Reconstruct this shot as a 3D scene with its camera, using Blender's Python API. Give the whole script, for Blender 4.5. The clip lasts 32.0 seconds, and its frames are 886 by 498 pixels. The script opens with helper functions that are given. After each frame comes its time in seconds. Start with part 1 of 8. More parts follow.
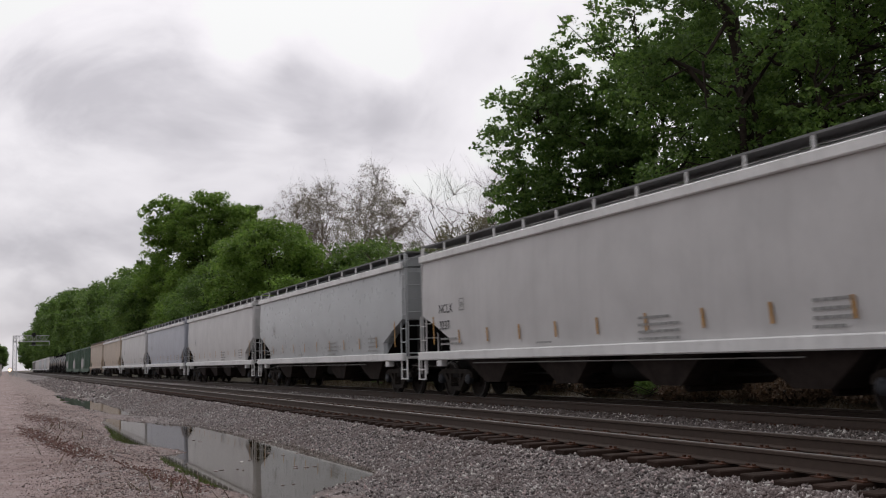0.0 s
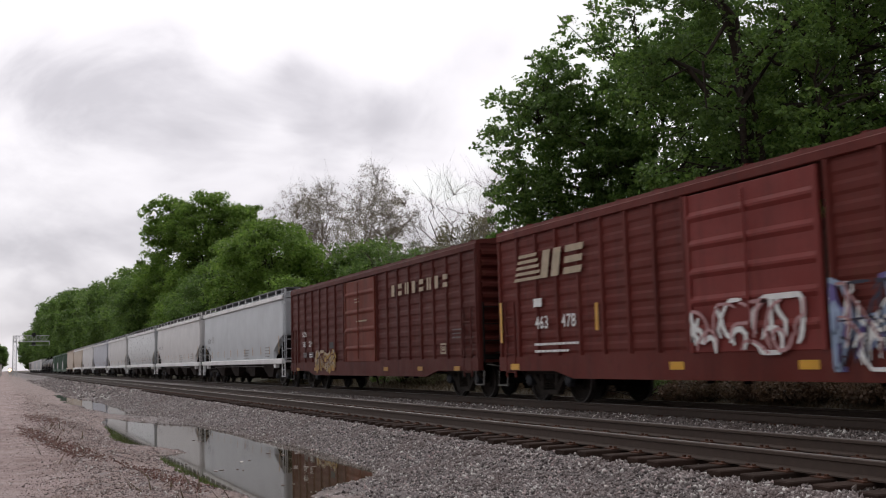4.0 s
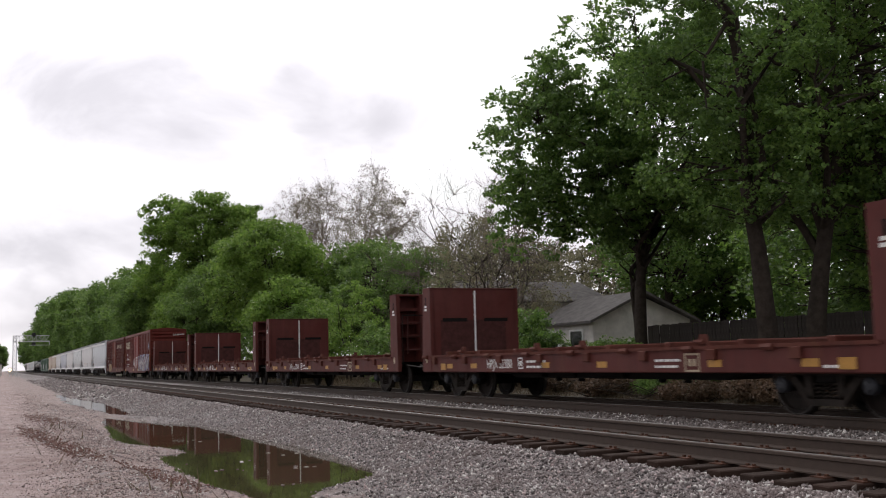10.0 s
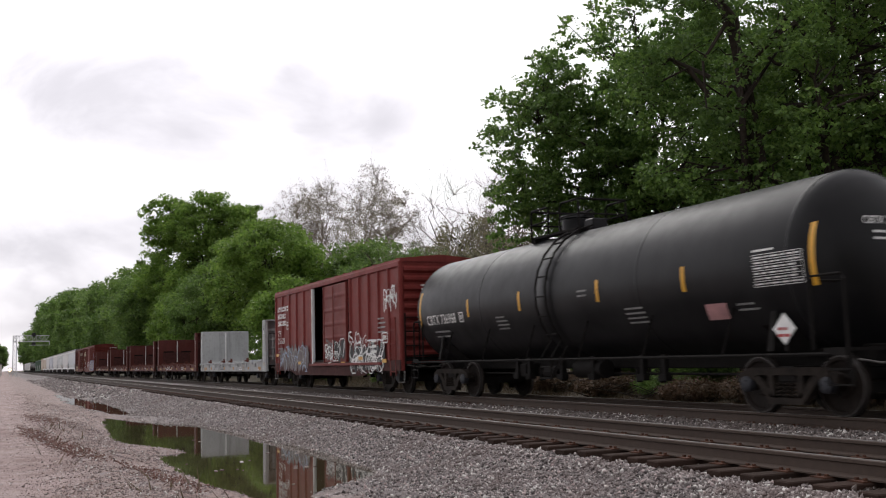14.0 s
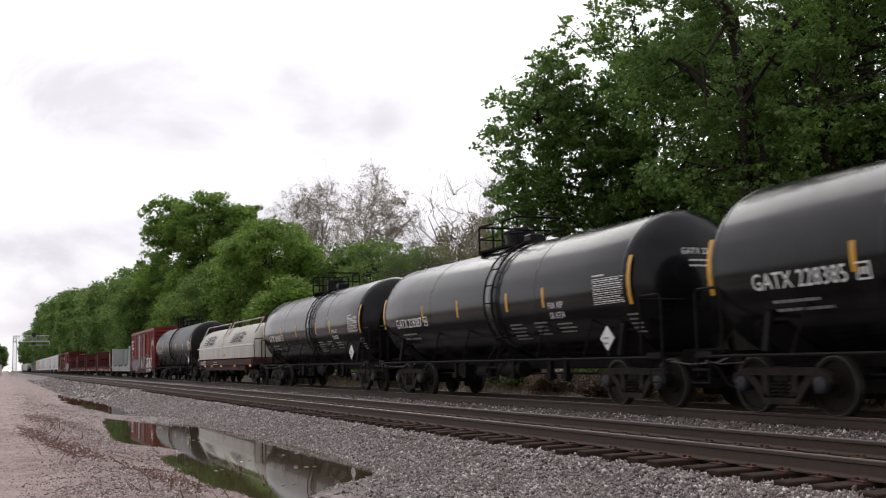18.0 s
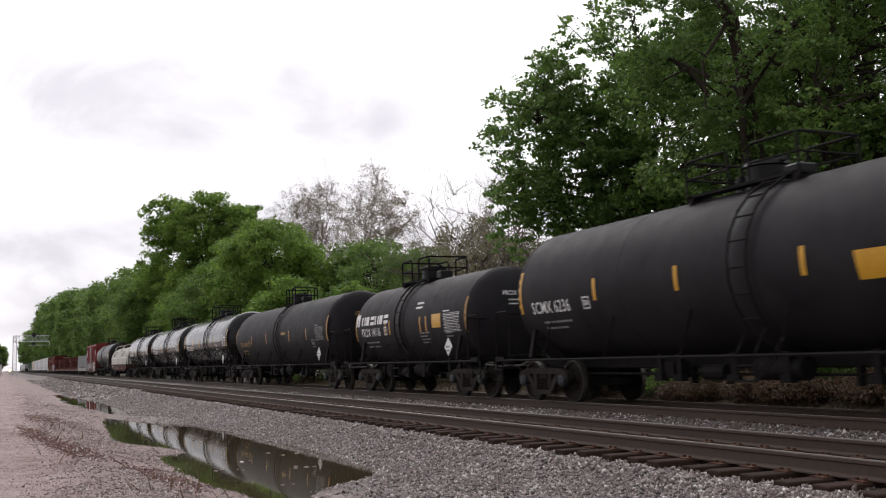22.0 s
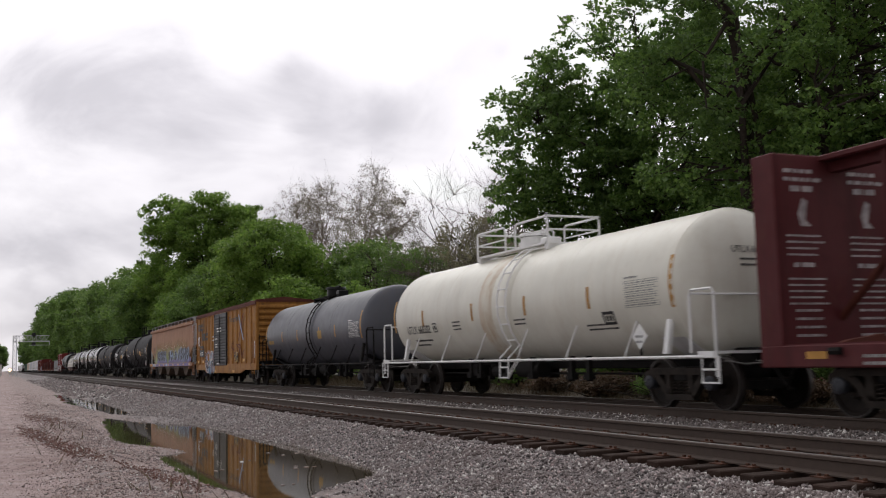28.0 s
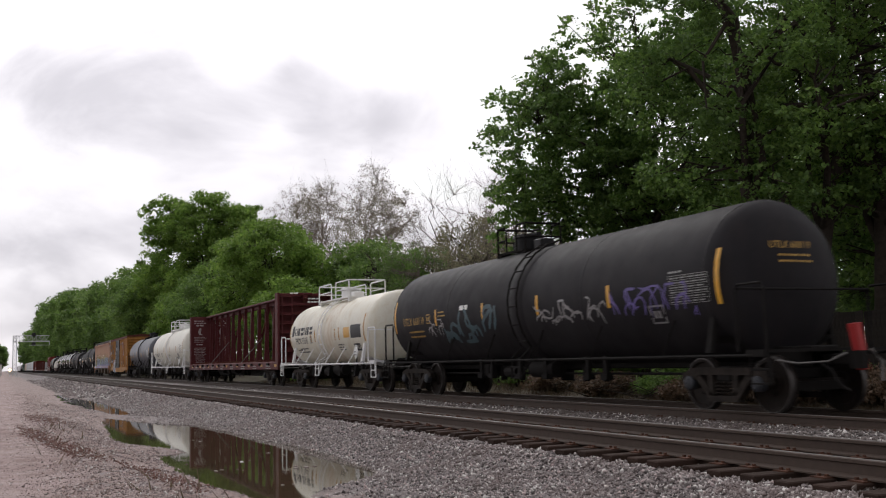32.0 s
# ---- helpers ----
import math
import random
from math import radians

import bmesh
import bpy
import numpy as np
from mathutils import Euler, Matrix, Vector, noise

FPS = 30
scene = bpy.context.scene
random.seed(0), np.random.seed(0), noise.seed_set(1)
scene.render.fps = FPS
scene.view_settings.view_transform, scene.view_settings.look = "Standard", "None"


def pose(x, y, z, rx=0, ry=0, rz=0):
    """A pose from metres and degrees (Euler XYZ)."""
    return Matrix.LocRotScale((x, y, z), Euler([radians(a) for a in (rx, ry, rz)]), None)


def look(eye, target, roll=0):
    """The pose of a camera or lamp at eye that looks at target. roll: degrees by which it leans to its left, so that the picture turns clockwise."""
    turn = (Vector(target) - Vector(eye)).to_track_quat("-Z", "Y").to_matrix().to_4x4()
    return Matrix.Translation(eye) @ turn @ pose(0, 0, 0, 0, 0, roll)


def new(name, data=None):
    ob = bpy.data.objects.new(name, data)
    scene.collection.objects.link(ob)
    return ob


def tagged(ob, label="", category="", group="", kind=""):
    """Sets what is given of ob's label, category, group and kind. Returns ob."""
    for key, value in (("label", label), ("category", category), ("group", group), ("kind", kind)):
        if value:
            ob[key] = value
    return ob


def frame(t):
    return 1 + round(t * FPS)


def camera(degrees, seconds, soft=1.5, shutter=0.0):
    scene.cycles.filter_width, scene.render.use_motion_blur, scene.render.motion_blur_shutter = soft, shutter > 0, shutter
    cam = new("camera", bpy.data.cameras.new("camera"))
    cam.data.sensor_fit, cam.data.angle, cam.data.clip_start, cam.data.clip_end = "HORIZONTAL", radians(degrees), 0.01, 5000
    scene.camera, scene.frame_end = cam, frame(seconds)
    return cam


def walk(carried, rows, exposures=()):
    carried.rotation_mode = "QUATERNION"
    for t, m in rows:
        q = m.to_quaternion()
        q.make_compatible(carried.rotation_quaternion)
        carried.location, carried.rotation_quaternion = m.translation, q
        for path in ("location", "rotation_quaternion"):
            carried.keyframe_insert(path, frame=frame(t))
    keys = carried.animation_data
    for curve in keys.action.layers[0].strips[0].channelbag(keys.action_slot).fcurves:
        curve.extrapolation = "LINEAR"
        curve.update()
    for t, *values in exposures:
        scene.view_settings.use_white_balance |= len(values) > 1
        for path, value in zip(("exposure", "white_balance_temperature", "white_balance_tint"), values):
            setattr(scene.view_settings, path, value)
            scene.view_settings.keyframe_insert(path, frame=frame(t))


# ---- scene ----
# World: Y runs along the tracks, X across them, Z up; the rail tops lie at z = 0.
EYE = Vector((0.0, 0.0, 0.994))
YAW, PITCH, ROLL = radians(23.457), radians(6.21), -1.43
AIM = Vector((math.sin(YAW) * math.cos(PITCH), math.cos(YAW) * math.cos(PITCH), math.sin(PITCH)))
cam = camera(47.06, 32.0, soft=1.1, shutter=0.22)
VIEW = look(EYE, EYE + AIM * 10, ROLL)
walk(cam, [(0.0, VIEW), (32.0, VIEW)], exposures=[(0.0, -0.88), (2.0, -0.88), (4.5, -0.58), (6.0, -0.45), (13.0, -0.35), (21.0, -0.30), (25.0, -0.38), (28.0, -0.62), (30.0, -0.50), (32.0, -0.50)])

SPEED = 13.42          # metres a second, towards +Y
TRACK_NEAR, TRACK_FAR = 7.96, 12.28   # centre lines

# ---- light ----
SUN_UP, SUN_TURN = radians(42), radians(15)
world = bpy.data.worlds.new("overcast_sky")
scene.world = world
world.use_nodes = True
nt = world.node_tree
nt.nodes.clear()


def wn(kind, **kw):
    n = nt.nodes.new(kind)
    for k, v in kw.items():
        n.inputs[k].default_value = v
    return n


w_out, w_bg = wn("ShaderNodeOutputWorld"), wn("ShaderNodeBackground", Strength=1.0)
sky = wn("ShaderNodeTexSky")
sky.sky_type, sky.sun_disc, sky.sun_elevation, sky.sun_rotation = "NISHITA", False, SUN_UP, SUN_TURN
sky_dim = wn("ShaderNodeVectorMath")
sky_dim.operation = "SCALE"
sky_dim.inputs["Scale"].default_value = 0.1
w_tc = wn("ShaderNodeTexCoord")
w_sep = wn("ShaderNodeSeparateXYZ")
nt.links.new(w_tc.outputs["Generated"], w_sep.inputs[0])


def wmath(op, a, b=None, clamp=False):
    n = wn("ShaderNodeMath")
    n.operation, n.use_clamp = op, clamp
    for i, v in enumerate((a, b)):
        if v is None:
            continue
        if isinstance(v, (int, float)):
            n.inputs[i].default_value = v
        else:
            nt.links.new(v, n.inputs[i])
    return n.outputs[0]


# The clouds lie on a flat ceiling: direction over height.
up = wmath("ADD", wmath("MAXIMUM", w_sep.outputs["Z"], 0.0), 0.42)
w_comb = wn("ShaderNodeCombineXYZ")
nt.links.new(wmath("DIVIDE", w_sep.outputs["X"], up), w_comb.inputs[0])
nt.links.new(wmath("DIVIDE", w_sep.outputs["Y"], up), w_comb.inputs[1])
w_map = wn("ShaderNodeMapping", Location=(3.1, 1.2, 0.0), Rotation=(0, 0, 0.4), Scale=(1.0, 1.0, 1.0))
nt.links.new(w_comb.outputs[0], w_map.inputs["Vector"])
cloud = wn("ShaderNodeTexNoise", Scale=2.6, Detail=6.0, Roughness=0.55, Distortion=0.5)
nt.links.new(w_map.outputs[0], cloud.inputs["Vector"])
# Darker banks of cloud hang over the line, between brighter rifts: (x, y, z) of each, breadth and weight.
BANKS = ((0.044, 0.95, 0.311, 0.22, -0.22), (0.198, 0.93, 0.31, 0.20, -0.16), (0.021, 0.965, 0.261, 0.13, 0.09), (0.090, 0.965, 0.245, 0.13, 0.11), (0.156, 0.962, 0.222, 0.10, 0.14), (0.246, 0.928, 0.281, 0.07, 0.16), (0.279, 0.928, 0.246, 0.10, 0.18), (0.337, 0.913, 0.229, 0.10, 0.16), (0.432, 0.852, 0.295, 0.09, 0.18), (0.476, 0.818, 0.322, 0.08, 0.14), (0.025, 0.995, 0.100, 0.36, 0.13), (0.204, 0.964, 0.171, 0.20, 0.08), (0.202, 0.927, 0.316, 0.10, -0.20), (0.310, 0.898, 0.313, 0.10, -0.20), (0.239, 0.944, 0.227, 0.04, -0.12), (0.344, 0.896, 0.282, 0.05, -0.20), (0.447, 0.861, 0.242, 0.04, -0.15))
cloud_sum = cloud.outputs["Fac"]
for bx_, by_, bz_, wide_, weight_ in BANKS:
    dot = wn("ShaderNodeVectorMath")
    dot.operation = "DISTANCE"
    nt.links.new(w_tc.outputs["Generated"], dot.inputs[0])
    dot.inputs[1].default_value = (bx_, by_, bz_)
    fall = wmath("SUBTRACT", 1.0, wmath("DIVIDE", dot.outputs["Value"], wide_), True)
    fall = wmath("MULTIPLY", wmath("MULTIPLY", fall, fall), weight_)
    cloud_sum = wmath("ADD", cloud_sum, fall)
ramp = wn("ShaderNodeValToRGB")
ramp.color_ramp.interpolation = "B_SPLINE"
ramp.color_ramp.elements[0].position, ramp.color_ramp.elements[0].color = 0.34, (1.13, 1.09, 1.13, 1)
ramp.color_ramp.elements[1].position, ramp.color_ramp.elements[1].color = 0.98, (0.50, 0.485, 0.52, 1)
mid_ = ramp.color_ramp.elements.new(0.56)
mid_.color = (0.86, 0.83, 0.875, 1)
mid_ = ramp.color_ramp.elements.new(0.70)
mid_.color = (0.64, 0.615, 0.665, 1)
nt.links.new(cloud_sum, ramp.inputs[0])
# The cloud is brightest, over a broad stretch, where the sun stands behind it.
glow = wn("ShaderNodeVectorMath")
glow.operation = "DISTANCE"
nt.links.new(w_tc.outputs["Generated"], glow.inputs[0])
glow.inputs[1].default_value = (math.sin(SUN_TURN) * math.cos(SUN_UP), math.cos(SUN_TURN) * math.cos(SUN_UP), math.sin(SUN_UP))
gl = wmath("SUBTRACT", 1.0, wmath("DIVIDE", glow.outputs["Value"], 1.45), True)
gain = wmath("ADD", 0.90, wmath("MULTIPLY", gl, 1.25))
bright = wn("ShaderNodeVectorMath")
bright.operation = "SCALE"
nt.links.new(ramp.outputs[0], bright.inputs[0])
nt.links.new(gain, bright.inputs["Scale"])
w_mix = wn("ShaderNodeMix")
w_mix.data_type = "RGBA"
w_mix.inputs["Factor"].default_value = 0.94
nt.links.new(sky.outputs[0], sky_dim.inputs[0])
nt.links.new(sky_dim.outputs[0], w_mix.inputs["A"])
nt.links.new(bright.outputs[0], w_mix.inputs["B"])
nt.links.new(w_mix.outputs["Result"], w_bg.inputs["Color"])
nt.links.new(w_bg.outputs[0], w_out.inputs[0])

sun = new("sun", bpy.data.lights.new("sun", "SUN"))
sun.data.energy, sun.data.angle, sun.data.color = 0.9, radians(40), (1.0, 0.97, 0.93)
# The sky's sun_rotation turns clockwise from +Y as seen from above.
SUN_WAY = Vector((math.sin(SUN_TURN) * math.cos(SUN_UP), math.cos(SUN_TURN) * math.cos(SUN_UP), math.sin(SUN_UP)))
sun.matrix_world = look(SUN_WAY * 50, (0, 0, 0))

# ---- materials ----
class Mat:
    """A small builder for node materials."""

    def __init__(self, name):
        self.m = bpy.data.materials.new(name)
        self.m.use_nodes = True
        self.t = self.m.node_tree
        self.b = self.t.nodes["Principled BSDF"]
        self.tc = self.t.nodes.new("ShaderNodeTexCoord").outputs["Object"]

    def n(self, kind, **kw):
        node = self.t.nodes.new(kind)
        for k, v in kw.items():
            node.inputs[k].default_value = v
        return node

    def link(self, a, b):
        self.t.links.new(a, b)

    def noise(self, scale, detail=4.0, rough=0.55, stretch=(1, 1, 1), distort=0.0):
        mp = self.n("ShaderNodeMapping", Scale=stretch)
        self.link(self.tc, mp.inputs["Vector"])
        no = self.n("ShaderNodeTexNoise", Scale=scale, Detail=detail, Roughness=rough, Distortion=distort)
        self.link(mp.outputs[0], no.inputs["Vector"])
        return no.outputs["Fac"]

    def ramp(self, fac, a, b, ca=(0, 0, 0, 1), cb=(1, 1, 1, 1)):
        r = self.n("ShaderNodeValToRGB")
        r.color_ramp.elements[0].position, r.color_ramp.elements[0].color = a, ca
        r.color_ramp.elements[1].position, r.color_ramp.elements[1].color = b, cb
        self.link(fac, r.inputs[0])
        return r.outputs[0]

    def mix(self, fac, a, b, mode="MIX"):
        x = self.n("ShaderNodeMix")
        x.data_type, x.blend_type = "RGBA", mode
        for s, v in (("Factor", fac), ("A", a), ("B", b)):
            if isinstance(v, (int, float, tuple)):
                x.inputs[s].default_value = v
            else:
                self.link(v, x.inputs[s])
        return x.outputs["Result"]

    def math(self, op, a, b=0.0, clamp=False):
        x = self.n("ShaderNodeMath")
        x.operation, x.use_clamp = op, clamp
        for i, v in enumerate((a, b)):
            if isinstance(v, (int, float)):
                x.inputs[i].default_value = v
            else:
                self.link(v, x.inputs[i])
        return x.outputs[0]

    def bump(self, height, strength=0.3, distance=0.02):
        x = self.n("ShaderNodeBump", Strength=strength, Distance=distance)
        self.link(height, x.inputs["Height"])
        self.link(x.outputs[0], self.b.inputs["Normal"])

    def color(self, v):
        if isinstance(v, tuple):
            self.b.inputs["Base Color"].default_value = v
        else:
            self.link(v, self.b.inputs["Base Color"])

    def rand(self):
        return self.n("ShaderNodeObjectInfo").outputs["Random"]

    def done(self, rough, metal=0.0):
        if isinstance(rough, (int, float)):
            self.b.inputs["Roughness"].default_value = rough
        else:
            self.link(rough, self.b.inputs["Roughness"])
        self.b.inputs["Metallic"].default_value = metal
        return self.m


def paint(name, col, rough=0.5, grime=(0.05, 0.04, 0.035, 1), dirt=0.35, rust=0.0, bump=0.06, fade=0.12, gloss=0.5):
    """Painted steel: faded patches, streaks of grime running down, rust spots."""
    k = Mat(name)
    light = tuple(min(1.0, c * (1 + fade) + 0.01) for c in col[:3]) + (1,)
    base = k.mix(k.ramp(k.noise(0.7, 3), 0.35, 0.65), col, light)
    streak = k.ramp(k.noise(1.0, 5, 0.6, (3.2, 3.2, 0.22)), 0.48, 0.78)
    base = k.mix(k.math("MULTIPLY", streak, dirt), base, grime)
    base = k.mix(k.math("MULTIPLY", k.ramp(k.noise(5.5, 6, 0.7), 0.5, 0.75), dirt * 0.6), base, grime)
    if rust:
        base = k.mix(k.math("MULTIPLY", k.ramp(k.noise(2.3, 7, 0.7, (1, 1, 0.5)), 0.56, 0.68), rust), base, (0.13, 0.055, 0.03, 1))
    k.color(base)
    k.bump(k.noise(24, 4), bump, 0.01)
    k.b.inputs["Specular IOR Level"].default_value = gloss
    r = k.math("ADD", k.math("MULTIPLY", k.noise(3.0, 4), 0.25), rough - 0.12, True)
    return k.done(r)


def plain(name, col, rough=0.6, metal=0.0, vary=0.2, scale=6.0):
    k = Mat(name)
    k.b.inputs["Specular IOR Level"].default_value = 0.2 if rough >= 0.7 else 0.5
    dark = tuple(c * (1 - vary) for c in col[:3]) + (1,)
    k.color(k.mix(k.ramp(k.noise(scale, 5, 0.65), 0.35, 0.65), dark, col))
    k.bump(k.noise(scale * 7, 3), 0.12, 0.01)
    return k.done(rough, metal)


M_HOP = paint("pale_grey_car_paint", (0.58, 0.57, 0.565, 1), 0.42, dirt=0.07)
M_HOP_SHINY = paint("glossy_grey_car_paint", (0.40, 0.42, 0.43, 1), 0.3, dirt=0.06)
M_HOP_BLUE = paint("blue_grey_car_paint", (0.42, 0.44, 0.50, 1), 0.45, dirt=0.09)
M_HOP_COOL = paint("cool_grey_car_paint", (0.49, 0.52, 0.545, 1), 0.42, dirt=0.06)
M_TAN = paint("tan_car_paint", (0.52, 0.42, 0.32, 1), 0.5, dirt=0.3, rust=0.3)
M_WHITE = paint("white_trim_paint", (0.80, 0.80, 0.79, 1), 0.45, dirt=0.14)
M_ROOF_GREY = plain("grey_walkway_grating", (0.2, 0.2, 0.2, 1), 0.6)
M_OXIDE = paint("oxide_red_car_paint", (0.120, 0.020, 0.014, 1), 0.6, grime=(0.03, 0.012, 0.010, 1), dirt=0.45, rust=0.25, gloss=0.18)
M_OXIDE2 = paint("brown_red_car_paint", (0.092, 0.018, 0.013, 1), 0.6, grime=(0.028, 0.012, 0.010, 1), dirt=0.5, rust=0.3, gloss=0.18)
M_RUSTY = paint("rusted_red_deck_paint", (0.105, 0.030, 0.020, 1), 0.75, grime=(0.035, 0.013, 0.011, 1), dirt=0.6, rust=0.6, gloss=0.2)
M_FLAT = paint("maroon_car_paint", (0.100, 0.023, 0.019, 1), 0.62, grime=(0.04, 0.014, 0.011, 1), dirt=0.5, rust=0.4, gloss=0.22)
M_FLAT_DARK = plain("dark_maroon_plate", (0.085, 0.030, 0.027, 1), 0.75, vary=0.4)
M_CPRED = paint("faded_red_car_paint", (0.200, 0.034, 0.029, 1), 0.55, grime=(0.05, 0.014, 0.010, 1), dirt=0.4, rust=0.2, gloss=0.2)
M_CPRED_RUST = paint("rust_streaked_red_door_paint", (0.165, 0.034, 0.020, 1), 0.6, grime=(0.045, 0.016, 0.011, 1), dirt=0.6, rust=0.7, gloss=0.2)
M_CPRED_D = paint("plain_red_door_paint", (0.175, 0.031, 0.026, 1), 0.55, grime=(0.05, 0.014, 0.010, 1), dirt=0.4, rust=0.2, gloss=0.2)
M_GREY = paint("grey_flatcar_paint", (0.40, 0.41, 0.41, 1), 0.6, dirt=0.45, rust=0.2)
M_BLACK = paint("glossy_black_tank_paint", (0.004, 0.004, 0.005, 1), 0.17, grime=(0.009, 0.008, 0.008, 1), gloss=0.28, dirt=0.18, bump=0.03)
M_BLACK_DULL = paint("dusty_black_tank_paint", (0.006, 0.006, 0.007, 1), 0.38, grime=(0.011, 0.010, 0.011, 1), gloss=0.2, dirt=0.3, bump=0.03)
M_SOOT = paint("matte_sooty_black_tank_paint", (0.0145, 0.0130, 0.0150, 1), 0.60, grime=(0.030, 0.024, 0.023, 1), dirt=0.4, bump=0.05, gloss=0.14)
M_SLATE = paint("slate_tank_paint", (0.06, 0.063, 0.08, 1), 0.42, grime=(0.08, 0.07, 0.06, 1), dirt=0.35)
M_CREAM = paint("cream_tank_paint", (0.70, 0.685, 0.60, 1), 0.4, grime=(0.42, 0.32, 0.2, 1), dirt=0.2)
M_CREAM3 = paint("yellowed_cream_tank_paint", (0.70, 0.675, 0.575, 1), 0.45, grime=(0.50, 0.36, 0.16, 1), dirt=0.5)
M_CREAM2 = paint("stained_cream_tank_paint", (0.66, 0.62, 0.52, 1), 0.45, grime=(0.42, 0.23, 0.07, 1), dirt=0.75)
M_COIL = paint("cream_grey_hood_paint", (0.46, 0.44, 0.385, 1), 0.5, grime=(0.16, 0.11, 0.07, 1), dirt=0.35, rust=0.2)
M_BROWN_HOP = paint("sun_browned_hopper_paint", (0.34, 0.168, 0.088, 1), 0.6, grime=(0.17, 0.075, 0.04, 1), dirt=0.45, rust=0.2, gloss=0.25)
# hopper bays, darkened in colour for the shade under the car
M_BAY_DARK = plain("shade_brown_bay_steel", (0.045, 0.034, 0.030, 1), 0.85, vary=0.5, scale=3)
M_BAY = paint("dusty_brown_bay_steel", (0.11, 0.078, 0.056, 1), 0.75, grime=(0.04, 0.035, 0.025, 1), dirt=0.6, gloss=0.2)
M_YELLOW_BOX = paint("weathered_ochre_car_paint", (0.36, 0.165, 0.035, 1), 0.6, grime=(0.12, 0.05, 0.02, 1), dirt=0.7, rust=0.85, gloss=0.25)
M_DOOR_BLACK = paint("dusty_black_door_paint", (0.014, 0.014, 0.017, 1), 0.5, grime=(0.05, 0.042, 0.035, 1), dirt=0.4, gloss=0.3)
M_CENTER = paint("maroon_centerbeam_paint", (0.085, 0.014, 0.016, 1), 0.6, grime=(0.03, 0.011, 0.010, 1), dirt=0.45, rust=0.25, gloss=0.2)
M_GREENBOX = paint("faded_green_car_paint", (0.10, 0.16, 0.12, 1), 0.65, dirt=0.5, rust=0.4, gloss=0.22)
M_DARKHOP = paint("dark_grey_car_paint", (0.11, 0.105, 0.10, 1), 0.6, dirt=0.4)
M_UNDER = plain("grimy_underframe_steel", (0.012, 0.010, 0.009, 1), 0.8, vary=0.5)
M_TRUCK = plain("dusty_cast_steel", (0.036, 0.028, 0.023, 1), 0.8, vary=0.6)
M_WHEEL = plain("dark_wheel_steel", (0.020, 0.014, 0.011, 1), 0.75, 0.0, 0.5)
M_TREAD = plain("worn_wheel_rim", (0.11, 0.10, 0.095, 1), 0.45, 0.7, 0.3)
M_CAP = plain("blue_grey_bearing_cap", (0.045, 0.048, 0.058, 1), 0.6, 0.2, 0.4)
M_LINK = plain("pale_worn_steel", (0.20, 0.19, 0.18, 1), 0.5, 0.6, 0.3)
M_REFL = plain("yellow_reflector_strip", (0.70, 0.36, 0.02, 1), 0.35, 0.0, 0.12)
M_REFL_DIM = plain("faded_orange_reflector", (0.52, 0.26, 0.04, 1), 0.5, 0.0, 0.3)
M_LET_W = plain("white_stencil_paint", (0.86, 0.86, 0.84, 1), 0.55, 0.0, 0.12, 9)
M_LET_G = plain("grey_stencil_paint", (0.34, 0.34, 0.33, 1), 0.6, 0.0, 0.3, 9)
M_LET_K = plain("black_stencil_paint", (0.022, 0.022, 0.024, 1), 0.55, 0.0, 0.3, 9)
M_LET_Y = plain("yellow_stencil_paint", (0.50, 0.30, 0.06, 1), 0.55, 0.0, 0.35, 9)
M_LET_DIM = plain("worn_white_stencil_paint", (0.50, 0.44, 0.44, 1), 0.6, 0.0, 0.5, 6)
M_LET_CREAM = plain("cream_stencil_paint", (0.52, 0.42, 0.29, 1), 0.6, 0.0, 0.3, 4)
M_PLAC_R = plain("red_placard_paint", (0.42, 0.03, 0.03, 1), 0.45)
# near-black that holds the shade of slots, end recesses and car insides
M_VOID = plain("shade_black_recess", (0.012, 0.010, 0.009, 1), 0.9)
M_WOOD_DECK = plain("weathered_deck_planks", (0.10, 0.065, 0.045, 1), 0.85, 0.0, 0.5, 3)
M_G_PURPLE = plain("purple_spray_paint", (0.16, 0.12, 0.36, 1), 0.5, 0, 0.35, 3)
M_G_BLUE = plain("blue_spray_paint", (0.09, 0.24, 0.46, 1), 0.5, 0, 0.35, 3)
M_G_PALE = plain("pale_blue_spray_paint", (0.36, 0.46, 0.64, 1), 0.5, 0, 0.3, 3)
M_G_PINK = plain("pink_spray_paint", (0.56, 0.30, 0.30, 1), 0.5, 0, 0.3, 3)
M_G_SILVER = plain("silver_spray_paint", (0.36, 0.35, 0.35, 1), 0.4, 0.3, 0.3, 3)
M_G_FADED = plain("faded_silver_spray_paint", (0.20, 0.165, 0.165, 1), 0.6, 0.1, 0.5, 2)
M_G_NAVY = plain("dark_blue_spray_paint", (0.018, 0.016, 0.045, 1), 0.5, 0, 0.4, 3)
M_G_TEAL = plain("teal_spray_paint", (0.05, 0.10, 0.12, 1), 0.5, 0, 0.4, 3)


def rail_mats():
    k = Mat("rusty_rail_steel")
    k.color(k.mix(k.noise(9, 6, 0.7), (0.036, 0.023, 0.017, 1), (0.085, 0.056, 0.041, 1)))
    k.bump(k.noise(60, 3), 0.2, 0.005)
    side = k.done(0.75)
    k = Mat("polished_rail_head")
    k.color(k.mix(k.noise(3, 4), (0.14, 0.125, 0.115, 1), (0.26, 0.245, 0.235, 1)))
    return side, k.done(0.42, 0.8)


M_RAIL, M_RAILTOP = rail_mats()


